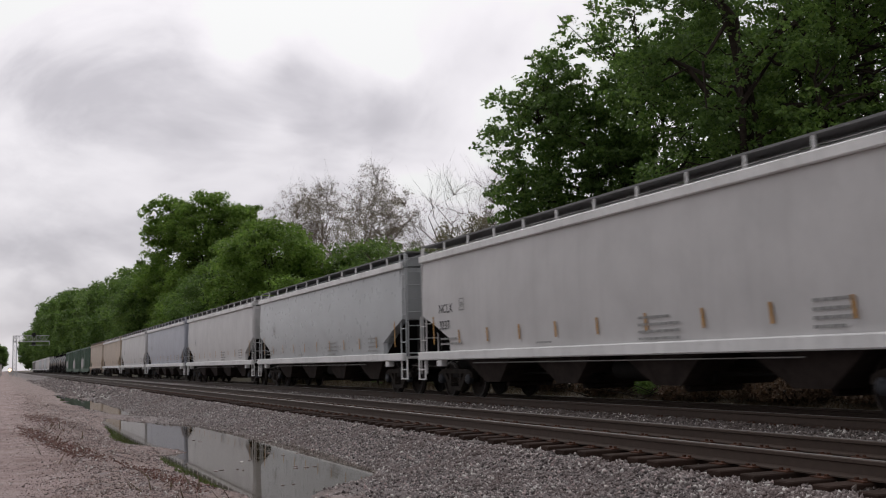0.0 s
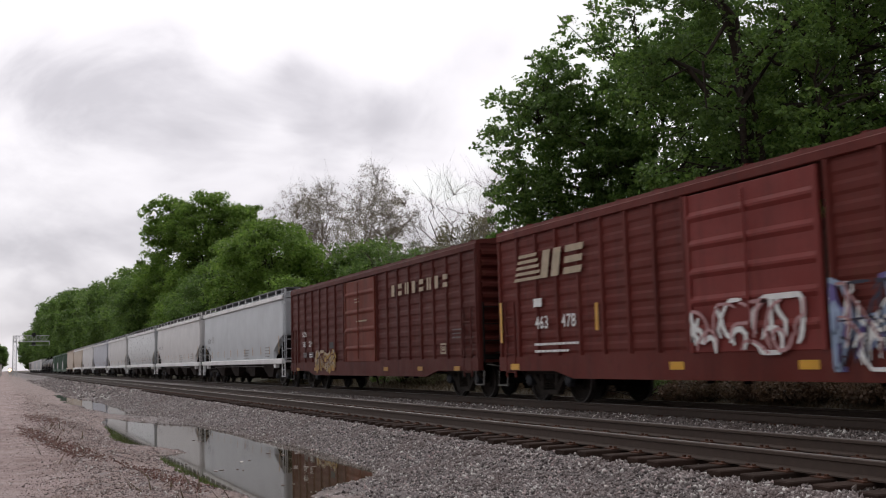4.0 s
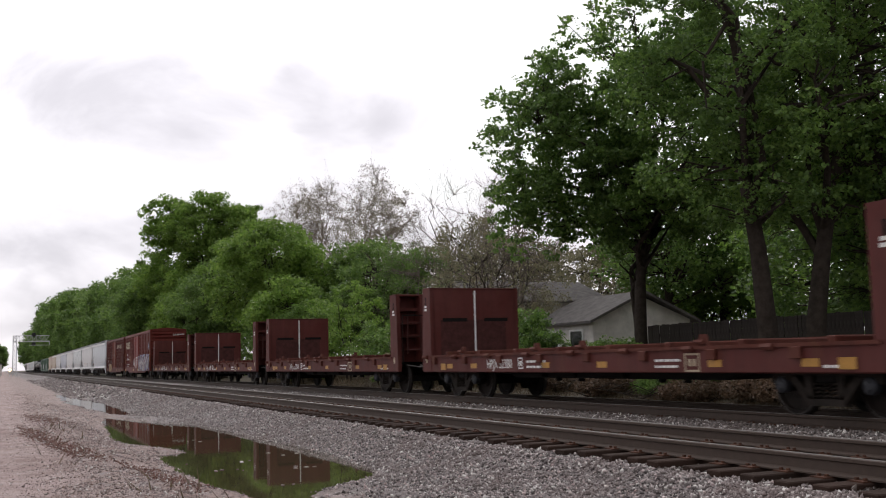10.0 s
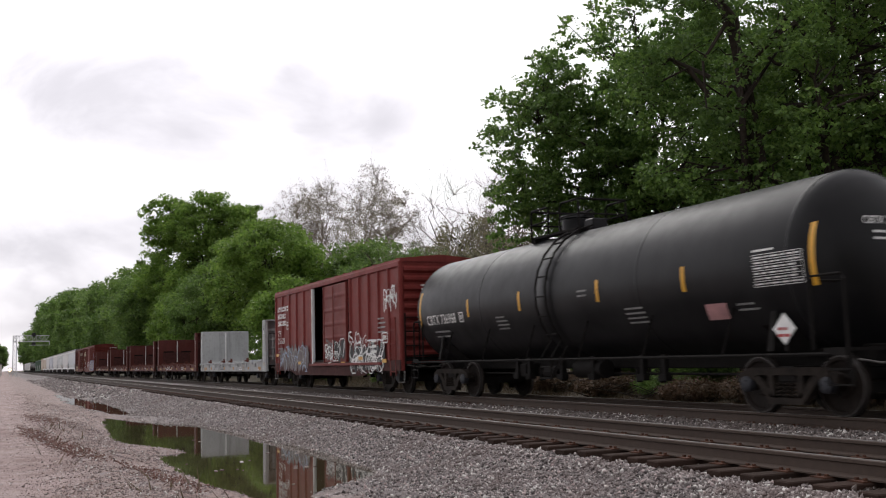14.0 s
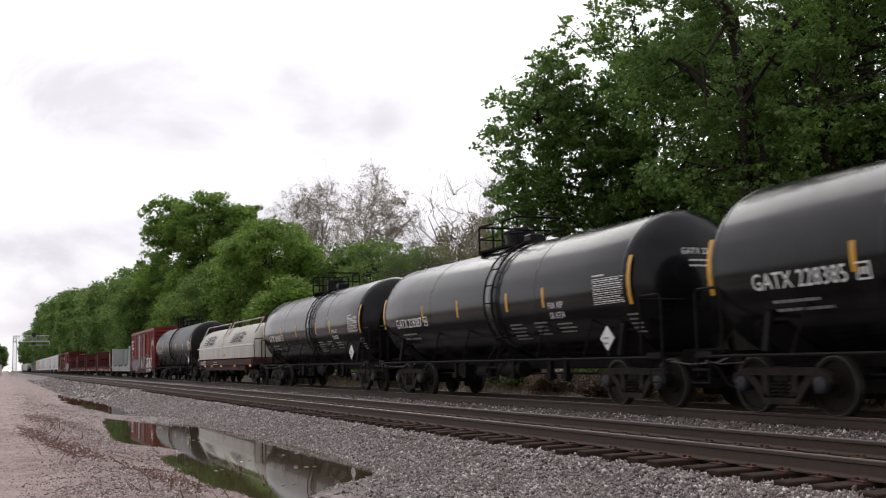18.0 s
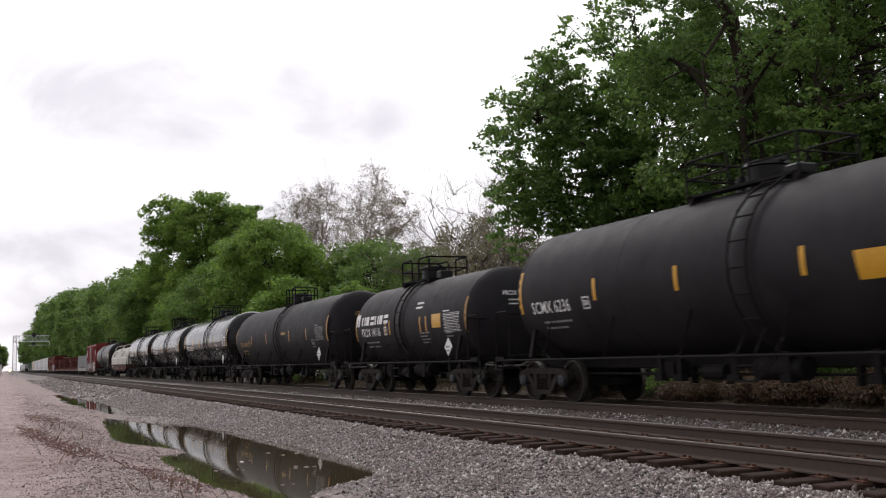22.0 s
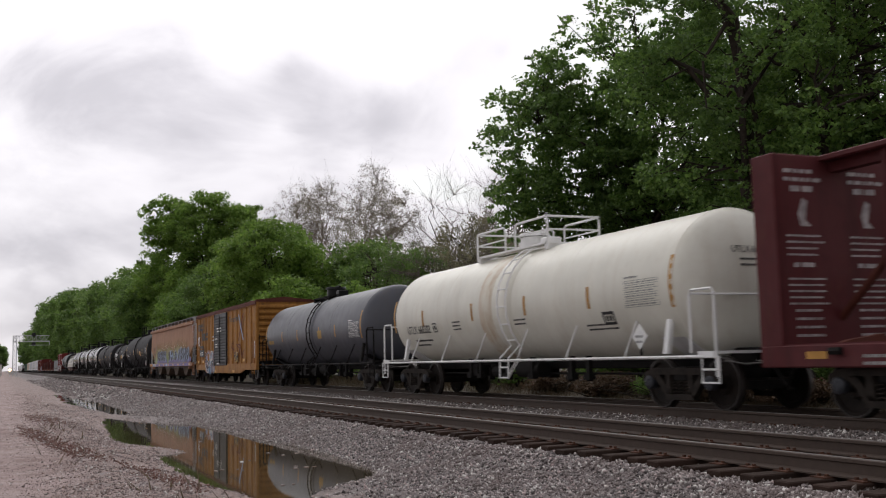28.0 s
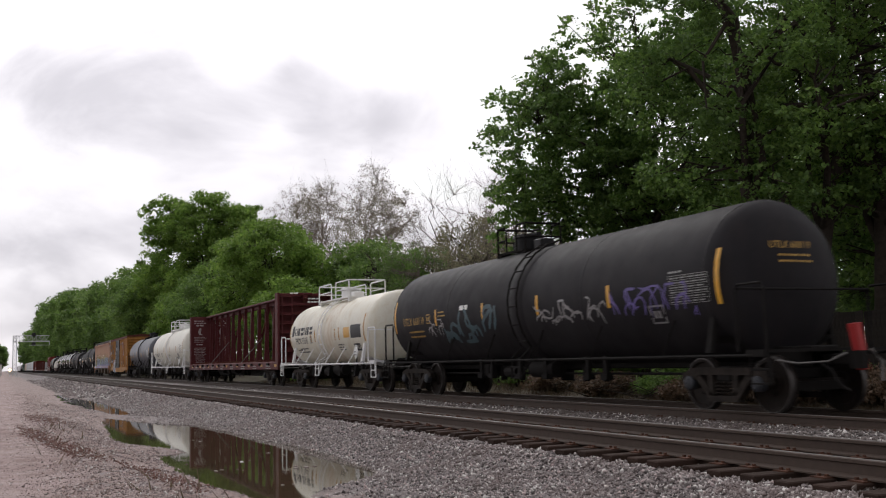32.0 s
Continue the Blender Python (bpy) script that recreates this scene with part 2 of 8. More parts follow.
def tie_mat():
    k = Mat("creosoted_tie_wood")
    g = k.noise(4, 6, 0.7, (0.6, 6, 6))
    c = k.mix(g, (0.015, 0.010, 0.008, 1), (0.050, 0.032, 0.025, 1))
    c = k.mix(k.math("MULTIPLY", k.rand(), 0.45), c, (0.060, 0.034, 0.025, 1))
    k.color(c)
    k.bump(g, 0.5, 0.02)
    k.b.inputs["Specular IOR Level"].default_value = 0.15
    return k.done(0.9)


M_TIE = tie_mat()
M_PLATE = plain("rust_brown_tie_plate", (0.105, 0.047, 0.029, 1), 0.8, 0, 0.5, 5)


def stone_mat(name, dark, light, warm):
    k = Mat(name)
    isl = k.n("ShaderNodeNewGeometry").outputs["Random Per Island"]
    c = k.mix(k.ramp(isl, 0.0, 1.0), dark, light)
    c = k.mix(k.ramp(k.noise(0.9, 4), 0.45, 0.7), c, warm)
    c = k.mix(k.ramp(isl, 0.90, 0.93), c, (0.70, 0.68, 0.66, 1))
    k.color(k.mix(0.5, c, k.ramp(k.noise(40, 4), 0.3, 0.7, (0.06, 0.055, 0.05, 1), (0.3, 0.28, 0.27, 1)), "OVERLAY"))
    k.bump(k.noise(70, 3), 0.4, 0.01)
    return k.done(0.55)


M_STONE = stone_mat("crushed_grey_ballast", (0.050, 0.038, 0.034, 1), (0.66, 0.58, 0.565, 1), (0.27, 0.20, 0.185, 1))
M_DEBRIS = stone_mat("brown_bark_litter", (0.11, 0.062, 0.05, 1), (0.34, 0.23, 0.195, 1), (0.22, 0.125, 0.10, 1))
M_BARK_CHIP = stone_mat("red_brown_bark_chips", (0.12, 0.045, 0.032, 1), (0.34, 0.17, 0.13, 1), (0.23, 0.095, 0.066, 1))
M_PINKSTONE = stone_mat("fine_pinkish_gravel", (0.16, 0.115, 0.105, 1), (0.52, 0.42, 0.40, 1), (0.34, 0.26, 0.245, 1))
# darker stones: mid grey between the tracks, dark brown between the ties
M_STONE_MID = stone_mat("mid_grey_ballast", (0.035, 0.028, 0.025, 1), (0.34, 0.29, 0.27, 1), (0.13, 0.095, 0.082, 1))
M_STONE_DARK = stone_mat("dark_brown_ballast", (0.030, 0.022, 0.018, 1), (0.15, 0.115, 0.095, 1), (0.075, 0.048, 0.036, 1))


def ground_mat():
    """Pinkish gravel road, brown debris beside it, ballast by the tracks, rough grass behind."""
    k = Mat("gravel_and_earth")
    sep = k.n("ShaderNodeSeparateXYZ")
    k.link(k.tc, sep.inputs[0])
    X, Y = sep.outputs[0], sep.outputs[1]
    wob = k.math("MULTIPLY", k.math("SUBTRACT", k.noise(0.55, 5, 0.6), 0.5), 3.2)
    xw = k.math("ADD", X, wob)
    fine = k.noise(38, 6, 0.75)
    road = k.mix(k.ramp(fine, 0.35, 0.65), (0.22, 0.155, 0.142, 1), (0.58, 0.45, 0.425, 1))
    road = k.mix(k.ramp(k.noise(1.6, 5), 0.4, 0.7), road, (0.44, 0.335, 0.315, 1))
    road = k.mix(k.math("MULTIPLY", k.ramp(k.noise(5.5, 7, 0.75, (1, 0.45, 1)), 0.46, 0.66), 0.6), road, (0.17, 0.11, 0.097, 1))
    road = k.mix(k.math("MULTIPLY", k.ramp(k.noise(0.75, 8, 0.75), 0.46, 0.62), 0.7), road, (0.20, 0.125, 0.108, 1))
    mud = k.mix(k.ramp(k.noise(16, 8, 0.8), 0.36, 0.64), (0.12, 0.075, 0.062, 1), (0.46, 0.345, 0.315, 1))
    mud = k.mix(k.ramp(k.noise(5, 5), 0.5, 0.7), mud, (0.30, 0.26, 0.25, 1))
    bal = k.mix(k.ramp(k.noise(21, 8, 0.85), 0.36, 0.64), (0.03, 0.026, 0.025, 1), (0.42, 0.365, 0.355, 1))
    bal = k.mix(k.math("MULTIPLY", k.ramp(k.noise(2.6, 6, 0.7, (1, 0.5, 1)), 0.42, 0.68), 0.6), bal, (0.12, 0.092, 0.083, 1))
    grass = k.mix(k.noise(7, 6, 0.7), (0.052, 0.045, 0.027, 1), (0.155, 0.125, 0.088, 1))
    lo = k.n("ShaderNodeMapRange")
    lo.inputs["From Min"].default_value, lo.inputs["From Max"].default_value = 0.7, 1.5
    k.link(xw, lo.inputs["Value"])
    c = k.mix(lo.outputs[0], road, mud)
    b2 = k.n("ShaderNodeMapRange")
    b2.inputs["From Min"].default_value, b2.inputs["From Max"].default_value = 3.0, 4.4
    k.link(xw, b2.inputs["Value"])
    c = k.mix(b2.outputs[0], c, bal)
    # the bed is much darker from x = 10.9 to 14.8
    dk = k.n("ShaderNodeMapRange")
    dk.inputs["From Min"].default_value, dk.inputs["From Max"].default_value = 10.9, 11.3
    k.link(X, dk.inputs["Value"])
    dark_bed = k.mix(k.noise(22, 7, 0.8), (0.012, 0.010, 0.009, 1), (0.07, 0.058, 0.05, 1))
    c = k.mix(dk.outputs[0], c, dark_bed)
    g = k.n("ShaderNodeMapRange")
    g.inputs["From Min"].default_value, g.inputs["From Max"].default_value = 14.8, 16.2
    k.link(X, g.inputs["Value"])
    c = k.mix(g.outputs[0], c, grass)
    gl = k.n("ShaderNodeMapRange")
    gl.inputs["From Min"].default_value, gl.inputs["From Max"].default_value = -9.0, -12.0
    k.link(xw, gl.inputs["Value"])
    c = k.mix(gl.outputs[0], c, grass)
    k.color(c)
    k.bump(k.noise(30, 6, 0.75), 0.9, 0.03)
    # wet sheen in patches
    return k.done(k.ramp(k.noise(1.1, 4), 0.3, 0.7, (0.65, 0.65, 0.65, 1), (0.95, 0.95, 0.95, 1)))


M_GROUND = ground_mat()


def water_mat():
    k = Mat("murky_puddle_water")
    k.color(k.mix(k.noise(0.8, 4), (0.052, 0.044, 0.020, 1), (0.075, 0.055, 0.036, 1)))
    k.bump(k.noise(5.0, 3, 0.5, (1, 0.5, 1)), 0.012, 0.01)
    k.b.inputs["IOR"].default_value = 1.333
    k.b.inputs["Specular IOR Level"].default_value = 0.65
    return k.done(0.03)


M_WATER = water_mat()


def leaf_mat(name, dark, light, trans=0.35):
    k = Mat(name)
    isl = k.n("ShaderNodeNewGeometry").outputs["Random Per Island"]
    c = k.mix(isl, dark, light)
    c = k.mix(k.math("MULTIPLY", k.ramp(k.noise(0.45, 3), 0.4, 0.65), 0.6), c, tuple(x * 0.7 for x in dark[:3]) + (1,))
    k.color(c)
    k.done(0.5)
    tr = k.n("ShaderNodeBsdfTranslucent")
    k.link(c, tr.inputs["Color"])
    mx = k.n("ShaderNodeMixShader")
    mx.inputs[0].default_value = trans
    k.link(k.b.outputs[0], mx.inputs[1])
    k.link(tr.outputs[0], mx.inputs[2])
    k.link(mx.outputs[0], k.t.nodes["Material Output"].inputs[0])
    return k.m


M_LEAF_DEEP = leaf_mat("deep_green_leaves", (0.10, 0.185, 0.038, 1), (0.25, 0.38, 0.088, 1), 0.55)
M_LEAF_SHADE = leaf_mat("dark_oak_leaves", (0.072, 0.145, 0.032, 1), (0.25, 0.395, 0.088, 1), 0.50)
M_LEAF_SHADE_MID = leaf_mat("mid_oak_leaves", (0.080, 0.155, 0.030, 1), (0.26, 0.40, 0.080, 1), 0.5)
M_LEAF_MID = leaf_mat("mid_green_leaves", (0.10, 0.185, 0.040, 1), (0.235, 0.365, 0.085, 1), 0.55)
M_LEAF_LIME = leaf_mat("spring_green_leaves", (0.14, 0.25, 0.040, 1), (0.29, 0.44, 0.085, 1), 0.58)
M_LEAF_BUD = leaf_mat("pale_spring_buds", (0.25, 0.225, 0.15, 1), (0.43, 0.385, 0.30, 1), 0.5)
M_LEAF_RUST = leaf_mat("brown_green_twig_leaves", (0.17, 0.165, 0.085, 1), (0.34, 0.31, 0.19, 1), 0.5)
M_LEAF_BRUSH = leaf_mat("red_brown_brush_leaves", (0.10, 0.065, 0.036, 1), (0.24, 0.15, 0.095, 1), 0.4)
M_GRASS = leaf_mat("dead_brown_grass", (0.085, 0.062, 0.034, 1), (0.21, 0.15, 0.095, 1), 0.4)
M_BARK = plain("dark_furrowed_bark", (0.055, 0.043, 0.034, 1), 0.9, 0, 0.5, 5)
M_BARK_PALE = plain("pale_grey_bark", (0.27, 0.225, 0.195, 1), 0.9, 0, 0.4, 5)
M_SIDING = plain("white_house_siding", (0.72, 0.69, 0.65, 1), 0.6, 0, 0.25, 2)
M_SHINGLE = plain("weathered_grey_shingles", (0.13, 0.12, 0.115, 1), 0.9, 0, 0.4, 3)
M_FENCE = plain("dark_weathered_fence_wood", (0.05, 0.042, 0.036, 1), 0.9, 0, 0.5, 4)
M_DARKGLASS = plain("dark_window_glass", (0.02, 0.022, 0.025, 1), 0.08)
M_LAMP = bpy.data.materials.new("warm_lamp_glow")
M_LAMP.use_nodes = True
M_LAMP.node_tree.nodes["Principled BSDF"].inputs["Emission Color"].default_value = (1.0, 0.72, 0.45, 1)
M_LAMP.node_tree.nodes["Principled BSDF"].inputs["Emission Strength"].default_value = 6.0
M_GALV = plain("galvanised_steel", (0.55, 0.56, 0.57, 1), 0.5, 0.3, 0.15)


def haze_mat():
    """A soft spray of yellow-green that thins out upwards, over bare paint."""
    k = Mat("sprayed_green_haze")
    sep = k.n("ShaderNodeSeparateXYZ")
    k.link(k.tc, sep.inputs[0])
    z = k.math("ADD", sep.outputs[2], k.math("MULTIPLY", k.math("SUBTRACT", k.noise(0.9, 4, 0.6, (1, 1, 0.35)), 0.5), 1.1))
    fall = k.n("ShaderNodeMapRange")
    fall.inputs["From Min"].default_value, fall.inputs["From Max"].default_value = 2.75, 1.85
    k.link(z, fall.inputs["Value"])
    k.color(k.mix(k.ramp(k.math("SUBTRACT", z, 1.5), 0.1, 0.8), (0.30, 0.37, 0.16, 1), (0.46, 0.36, 0.15, 1)))
    ends = k.n("ShaderNodeMapRange")
    ends.inputs["From Min"].default_value, ends.inputs["From Max"].default_value = 8.4, 6.6
    k.link(k.math("ABSOLUTE", sep.outputs[1]), ends.inputs["Value"])
    k.link(k.math("MULTIPLY", k.math("MULTIPLY", fall.outputs[0], 0.8), ends.outputs[0]), k.b.inputs["Alpha"])
    return k.done(0.55)


M_HAZE = haze_mat()

# ---- mesh tools ----
class MB:
    """Gathers vertices and faces for one mesh."""

    def __init__(self):
        self.v, self.f = [], []

    def add(self, vs, fs):
        o = len(self.v)
        self.v += [tuple(p) for p in vs]
        self.f += [tuple(i + o for i in f) for f in fs]
        return self

    def box(self, x0, x1, y0, y1, z0, z1, ch=0.0):
        if ch <= 0:
            vs = [(x, y, z) for z in (z0, z1) for y in (y0, y1) for x in (x0, x1)]
            return self.add(vs, [(0, 2, 3, 1), (4, 5, 7, 6), (0, 1, 5, 4), (2, 6, 7, 3), (0, 4, 6, 2), (1, 3, 7, 5)])
        lo, hi = (x0, y0, z0), (x1, y1, z1)
        vs, idx = [], {}
        for c in range(8):
            s = [(c >> a) & 1 for a in range(3)]
            for a in range(3):
                p = [(hi[b] - ch if s[b] else lo[b] + ch) for b in range(3)]
                p[a] = hi[a] if s[a] else lo[a]
                idx[c, a] = len(vs)
                vs.append(p)
        fs = []
        for a in range(3):
            b, d = (a + 1) % 3, (a + 2) % 3
            for s in (0, 1):
                q = [s << a, s << a | 1 << b, s << a | 1 << b | 1 << d, s << a | 1 << d]
                r = [idx[c, a] for c in q]
                fs.append(tuple(r if s else r[::-1]))
            for sb in (0, 1):
                for sd in (0, 1):
                    c0 = sb << b | sd << d
                    c1 = c0 | 1 << a
                    r = [idx[c0, b], idx[c1, b], idx[c1, d], idx[c0, d]]
                    fs.append(tuple(r if sb != sd else r[::-1]))
        for c in range(8):
            r = [idx[c, 0], idx[c, 1], idx[c, 2]]
            fs.append(tuple(r if bin(c).count("1") % 2 else r[::-1]))
        return self.add(vs, fs)

    def prism(self, pts, axis, a, b):
        """Extrude an outline lying across an axis (0, 1 or 2) from a to b."""
        n = len(pts)
        mk = {0: lambda p, t: (t, p[0], p[1]), 1: lambda p, t: (p[0], t, p[1]), 2: lambda p, t: (p[0], p[1], t)}[axis]
        vs = [mk(p, a) for p in pts] + [mk(p, b) for p in pts]
        fs = [(i, (i + 1) % n, n + (i + 1) % n, n + i) for i in range(n)] + [tuple(range(n))[::-1], tuple(range(n, 2 * n))]
        return self.add(vs, fs)

    def rings(self, rows, closed=True, caps=True):
        """Skin rings of equally many points."""
        n = len(rows[0])
        fs, m = [], n if closed else n - 1
        for k in range(len(rows) - 1):
            for i in range(m):
                j = (i + 1) % n
                fs.append((k * n + i, k * n + j, (k + 1) * n + j, (k + 1) * n + i))
        if caps and closed:
            fs += [tuple(range(n))[::-1], tuple((len(rows) - 1) * n + i for i in range(n))]
        return self.add([p for r in rows for p in r], fs)

    def tube(self, pts, r, n=6):
        """A round bar along a polyline; r may be one radius for each point."""
        pts = [Vector(p) for p in pts]
        rad = r if isinstance(r, (list, tuple)) else [r] * len(pts)
        rows = []
        for i, p in enumerate(pts):
            d = (pts[min(i + 1, len(pts) - 1)] - pts[max(i - 1, 0)]).normalized()
            s = d.cross(Vector((0, 0, 1)) if abs(d.z) < 0.9 else Vector((0, 1, 0))).normalized()
            t = d.cross(s)
            rows.append([p + (s * math.cos(q) + t * math.sin(q)) * rad[i] for q in (2 * math.pi * k / n for k in range(n))])
        return self.rings(rows)

    def lathe(self, prof, xc, zc, n=40):
        """Turn a profile of (y, r) round the lengthwise axis."""
        rows = [[(xc + r * math.sin(2 * math.pi * k / n), y, zc + r * math.cos(2 * math.pi * k / n)) for k in range(n)] for y, r in prof]
        return self.rings(rows)

    def mesh(self, name, smooth=False):
        me = bpy.data.meshes.new(name)
        me.from_pydata(self.v, [], self.f)
        if smooth:
            me.shade_smooth()
            me.set_sharp_from_angle(angle=radians(38))
        return me


def fix_normals(me):
    bm = bmesh.new()
    bm.from_mesh(me)
    bmesh.ops.recalc_face_normals(bm, faces=bm.faces)
    bm.to_mesh(me)
    bm.free()
    return me


def part(name, mb, material, parent, label="", smooth=False):
    me = mb if isinstance(mb, bpy.types.Mesh) else fix_normals(mb.mesh(name, smooth))
    if not me.materials:
        me.materials.append(material)
    ob = new(name, me)
    ob.parent = parent
    return tagged(ob, label)


def thing(name, label, category, at=(0, 0, 0), group="", kind=""):
    ob = new(name)
    ob.empty_display_size = 0.5
    ob.location = at
    return tagged(ob, label, category, group, kind)


def big_mesh(name, verts, faces, material, smooth=False):
    """A mesh from numpy arrays; faces all have the same number of corners."""
    me = bpy.data.meshes.new(name)
    nv, nf, k = len(verts), len(faces), faces.shape[1]
    me.vertices.add(nv)
    me.vertices.foreach_set("co", np.asarray(verts, np.float32).ravel())
    me.loops.add(nf * k)
    me.loops.foreach_set("vertex_index", np.asarray(faces, np.int32).ravel())
    me.polygons.add(nf)
    me.polygons.foreach_set("loop_start", np.arange(0, nf * k, k, dtype=np.int32))
    me.update(calc_edges=True)
    if smooth:
        me.shade_smooth()
    me.materials.append(material)
    return me


GLYPHS = {}


def glyphs(text, bold=0.012):
    """The outline of a text, one unit high, as vertices and faces."""
    if (text, bold) not in GLYPHS:
        cu = bpy.data.curves.new("lettering", "FONT")
        cu.body, cu.size, cu.offset, cu.resolution_u, cu.space_character = text, 1.38, bold, 3, 1.05
        ob = new("lettering", cu)
        dg = bpy.context.evaluated_depsgraph_get()
        me = ob.evaluated_get(dg).to_mesh()
        GLYPHS[text, bold] = ([tuple(v.co) for v in me.vertices], [tuple(p.vertices) for p in me.polygons])
        bpy.data.objects.remove(ob)
        bpy.data.curves.remove(cu)
    return GLYPHS[text, bold]


def place_flat(x):
    """Texts and marks on a flat side that faces -X, at that x."""
    return lambda a, b, y, z, lift=0.0: (x - 0.004 - lift, y - a, z + b)


def place_end(y):
    return lambda a, b, x, z, lift=0.0: (x + a, y - 0.004 - lift, z + b)


def place_round(xc, zc, r):
    """The same on the flank of a tank: heights run along the curve."""
    def f(a, b, y, z, lift=0.0):
        t = math.asin(max(-1.0, min(1.0, (z - zc) / r))) + b / r
        return (xc - (r + 0.006 + lift) * math.cos(t), y - a, zc + (r + 0.006 + lift) * math.sin(t))
    return f


def shifted(put, by):
    return lambda a, b, y, z, lift=0.0: put(a + by, b, y, z, lift)


def emblem_row(put, at, z, w, h, count, material, parent, lean=0.0, gap=0.16, lift=0.0):
    """A row of plain heavy marks: upright, level and solid bars."""
    step = w / count
    for i in range(count):
        a, c = i * step, step * (1 - gap)
        t = min(c, h) * 0.30
        boxes = (((0, 0, t * 1.3, h), (c - t * 1.3, 0, c, h)),
                 ((0, 0, c, h * 0.36), (0, h * 0.60, c, h)),
                 ((0, 0, c * 0.8, h),))[(i * 2 + count) % 3]
        mb = MB()
        for x0, y0, x1, y1 in boxes:
            for k in range(3):
                b0, b1 = y0 + (y1 - y0) * k / 3, y0 + (y1 - y0) * (k + 1) / 3
                mb.add([put(a + p + lean * q, q, at, z, lift) for p, q in ((x0, b0), (x1, b0), (x1, b1), (x0, b1))], [(0, 1, 2, 3)])
        part("emblem_mark", mb, material, parent)


def lettering(text, put, at, z, size, material, parent, label="", wide=1.0, bold=0.012):
    if " " in text:
        # each word is a part of its own
        a = 0.0
        for word in text.split(" "):
            ob = lettering(word, shifted(put, a), at, z, size, material, parent, label, wide, bold)
            a += (max(v[0] for v in glyphs(word, bold)[0]) + 0.42) * size * wide
        return ob
    vs, fs = glyphs(text, bold)
    mb = MB().add([put(x * size * wide, y * size, at, z) for x, y, _ in vs], fs)
    me = mb.mesh("lettering")
    me.materials.append(material)
    ob = new("lettering", me)
    ob.parent = parent
    return tagged(ob, label)


def bars(put, at, z, width, rows, size, gap, material, parent, seed=1, name="small_stencil"):
    """Lines of writing too small to read, as short bars."""
    rnd = random.Random(seed)
    mb = MB()
    for i in range(rows):
        a = 0.0
        end = width * rnd.uniform(0.72, 1.0)
        while a < end - size * 0.4:
            w = min(rnd.uniform(0.8, 2.6) * size, end - a)
            b = -i * (size + gap)
            mb.add([put(a, b, at, z), put(a + w, b, at, z), put(a + w, b + size * 0.72, at, z), put(a, b + size * 0.72, at, z)], [(0, 1, 2, 3)])
            a += w + size * 0.35
    return tagged(part(name, mb, material, parent), kind="stuff")


def patch(put, at, z, pts, material, parent, name, lift=0.0, steps=5):
    """A flat painted shape: an outline of (a, b) points, subdivided in height so that it follows a curved flank."""
    mb = MB()
    if len(pts) == 4:
        p = [Vector(q) for q in pts]
        for k in range(steps):
            s, t = k / steps, (k + 1) / steps
            l0, l1, r0, r1 = p[0].lerp(p[3], s), p[0].lerp(p[3], t), p[1].lerp(p[2], s), p[1].lerp(p[2], t)
            mb.add([put(q.x, q.y, at, z, lift) for q in (l0, r0, r1, l1)], [(0, 1, 2, 3)])
    else:
        mb.add([put(a, b, at, z, lift) for a, b in pts], [tuple(range(len(pts)))])
    return part(name, mb, material, parent)


def rect(put, at, z, w, h, material, parent, name, lean=0.0, lift=0.0):
    return patch(put, at, z, [(0, 0), (w, 0), (w + lean, h), (lean, h)], material, parent, name, lift)


def frame_box(put, at, z, w, h, t, material, parent, name="stencil_frame"):
    mb = MB()
    for a, b, c, d in ((0, 0, w, t), (0, h - t, w, h), (0, t, t, h - t), (w - t, t, w, h - t), (w * .25, h * .3, w * .45, h * .7), (w * .55, h * .3, w * .75, h * .7)):
        mb.add([put(a, b, at, z), put(c, b, at, z), put(c, d, at, z), put(a, d, at, z)], [(0, 1, 2, 3)])
    return part(name, mb, material, parent)


def scrawl(put, at, z, w, h, strokes, thick, material, parent, seed, lift=0.002, name="graffiti"):
    """Sprayed tangle: bent strokes of even width, no letters."""
    rnd = random.Random(seed)
    mb = MB()
    for s in range(strokes):
        a = w * (s + rnd.uniform(0.1, 0.6)) / strokes
        pts, turn = [Vector((a, rnd.uniform(0.0, 0.35) * h))], rnd.choice((-1, 1))
        ang = rnd.uniform(0.9, 2.1)
        step = h * rnd.uniform(0.12, 0.2)
        for _ in range(rnd.randint(6, 11)):
            pts.append(pts[-1] + Vector((math.cos(ang), math.sin(ang))) * step)
            ang += turn * rnd.uniform(-0.1, 0.95)
            if rnd.random() < 0.2:
                turn = -turn
        pts = [Vector((min(max(p.x, 0), w), min(max(p.y, 0), h))) for p in pts]
        wd = thick * rnd.uniform(0.7, 1.2)
        vs, fs = [], []
        for i, p in enumerate(pts):
            d = pts[min(i + 1, len(pts) - 1)] - pts[max(i - 1, 0)]
            d = Vector((-d.y, d.x)).normalized() if d.length > 1e-6 else Vector((1, 0))
            k = wd * (0.55 if i in (0, len(pts) - 1) else 1.0)
            vs += [put(*(p + d * k), at, z, lift + s * 0.0004), put(*(p - d * k), at, z, lift + s * 0.0004)]
        fs = [(2 * i, 2 * i + 1, 2 * i + 3, 2 * i + 2) for i in range(len(pts) - 1)]
        mb.add(vs, fs)
    return tagged(part(name, mb, material, parent), kind="stuff")


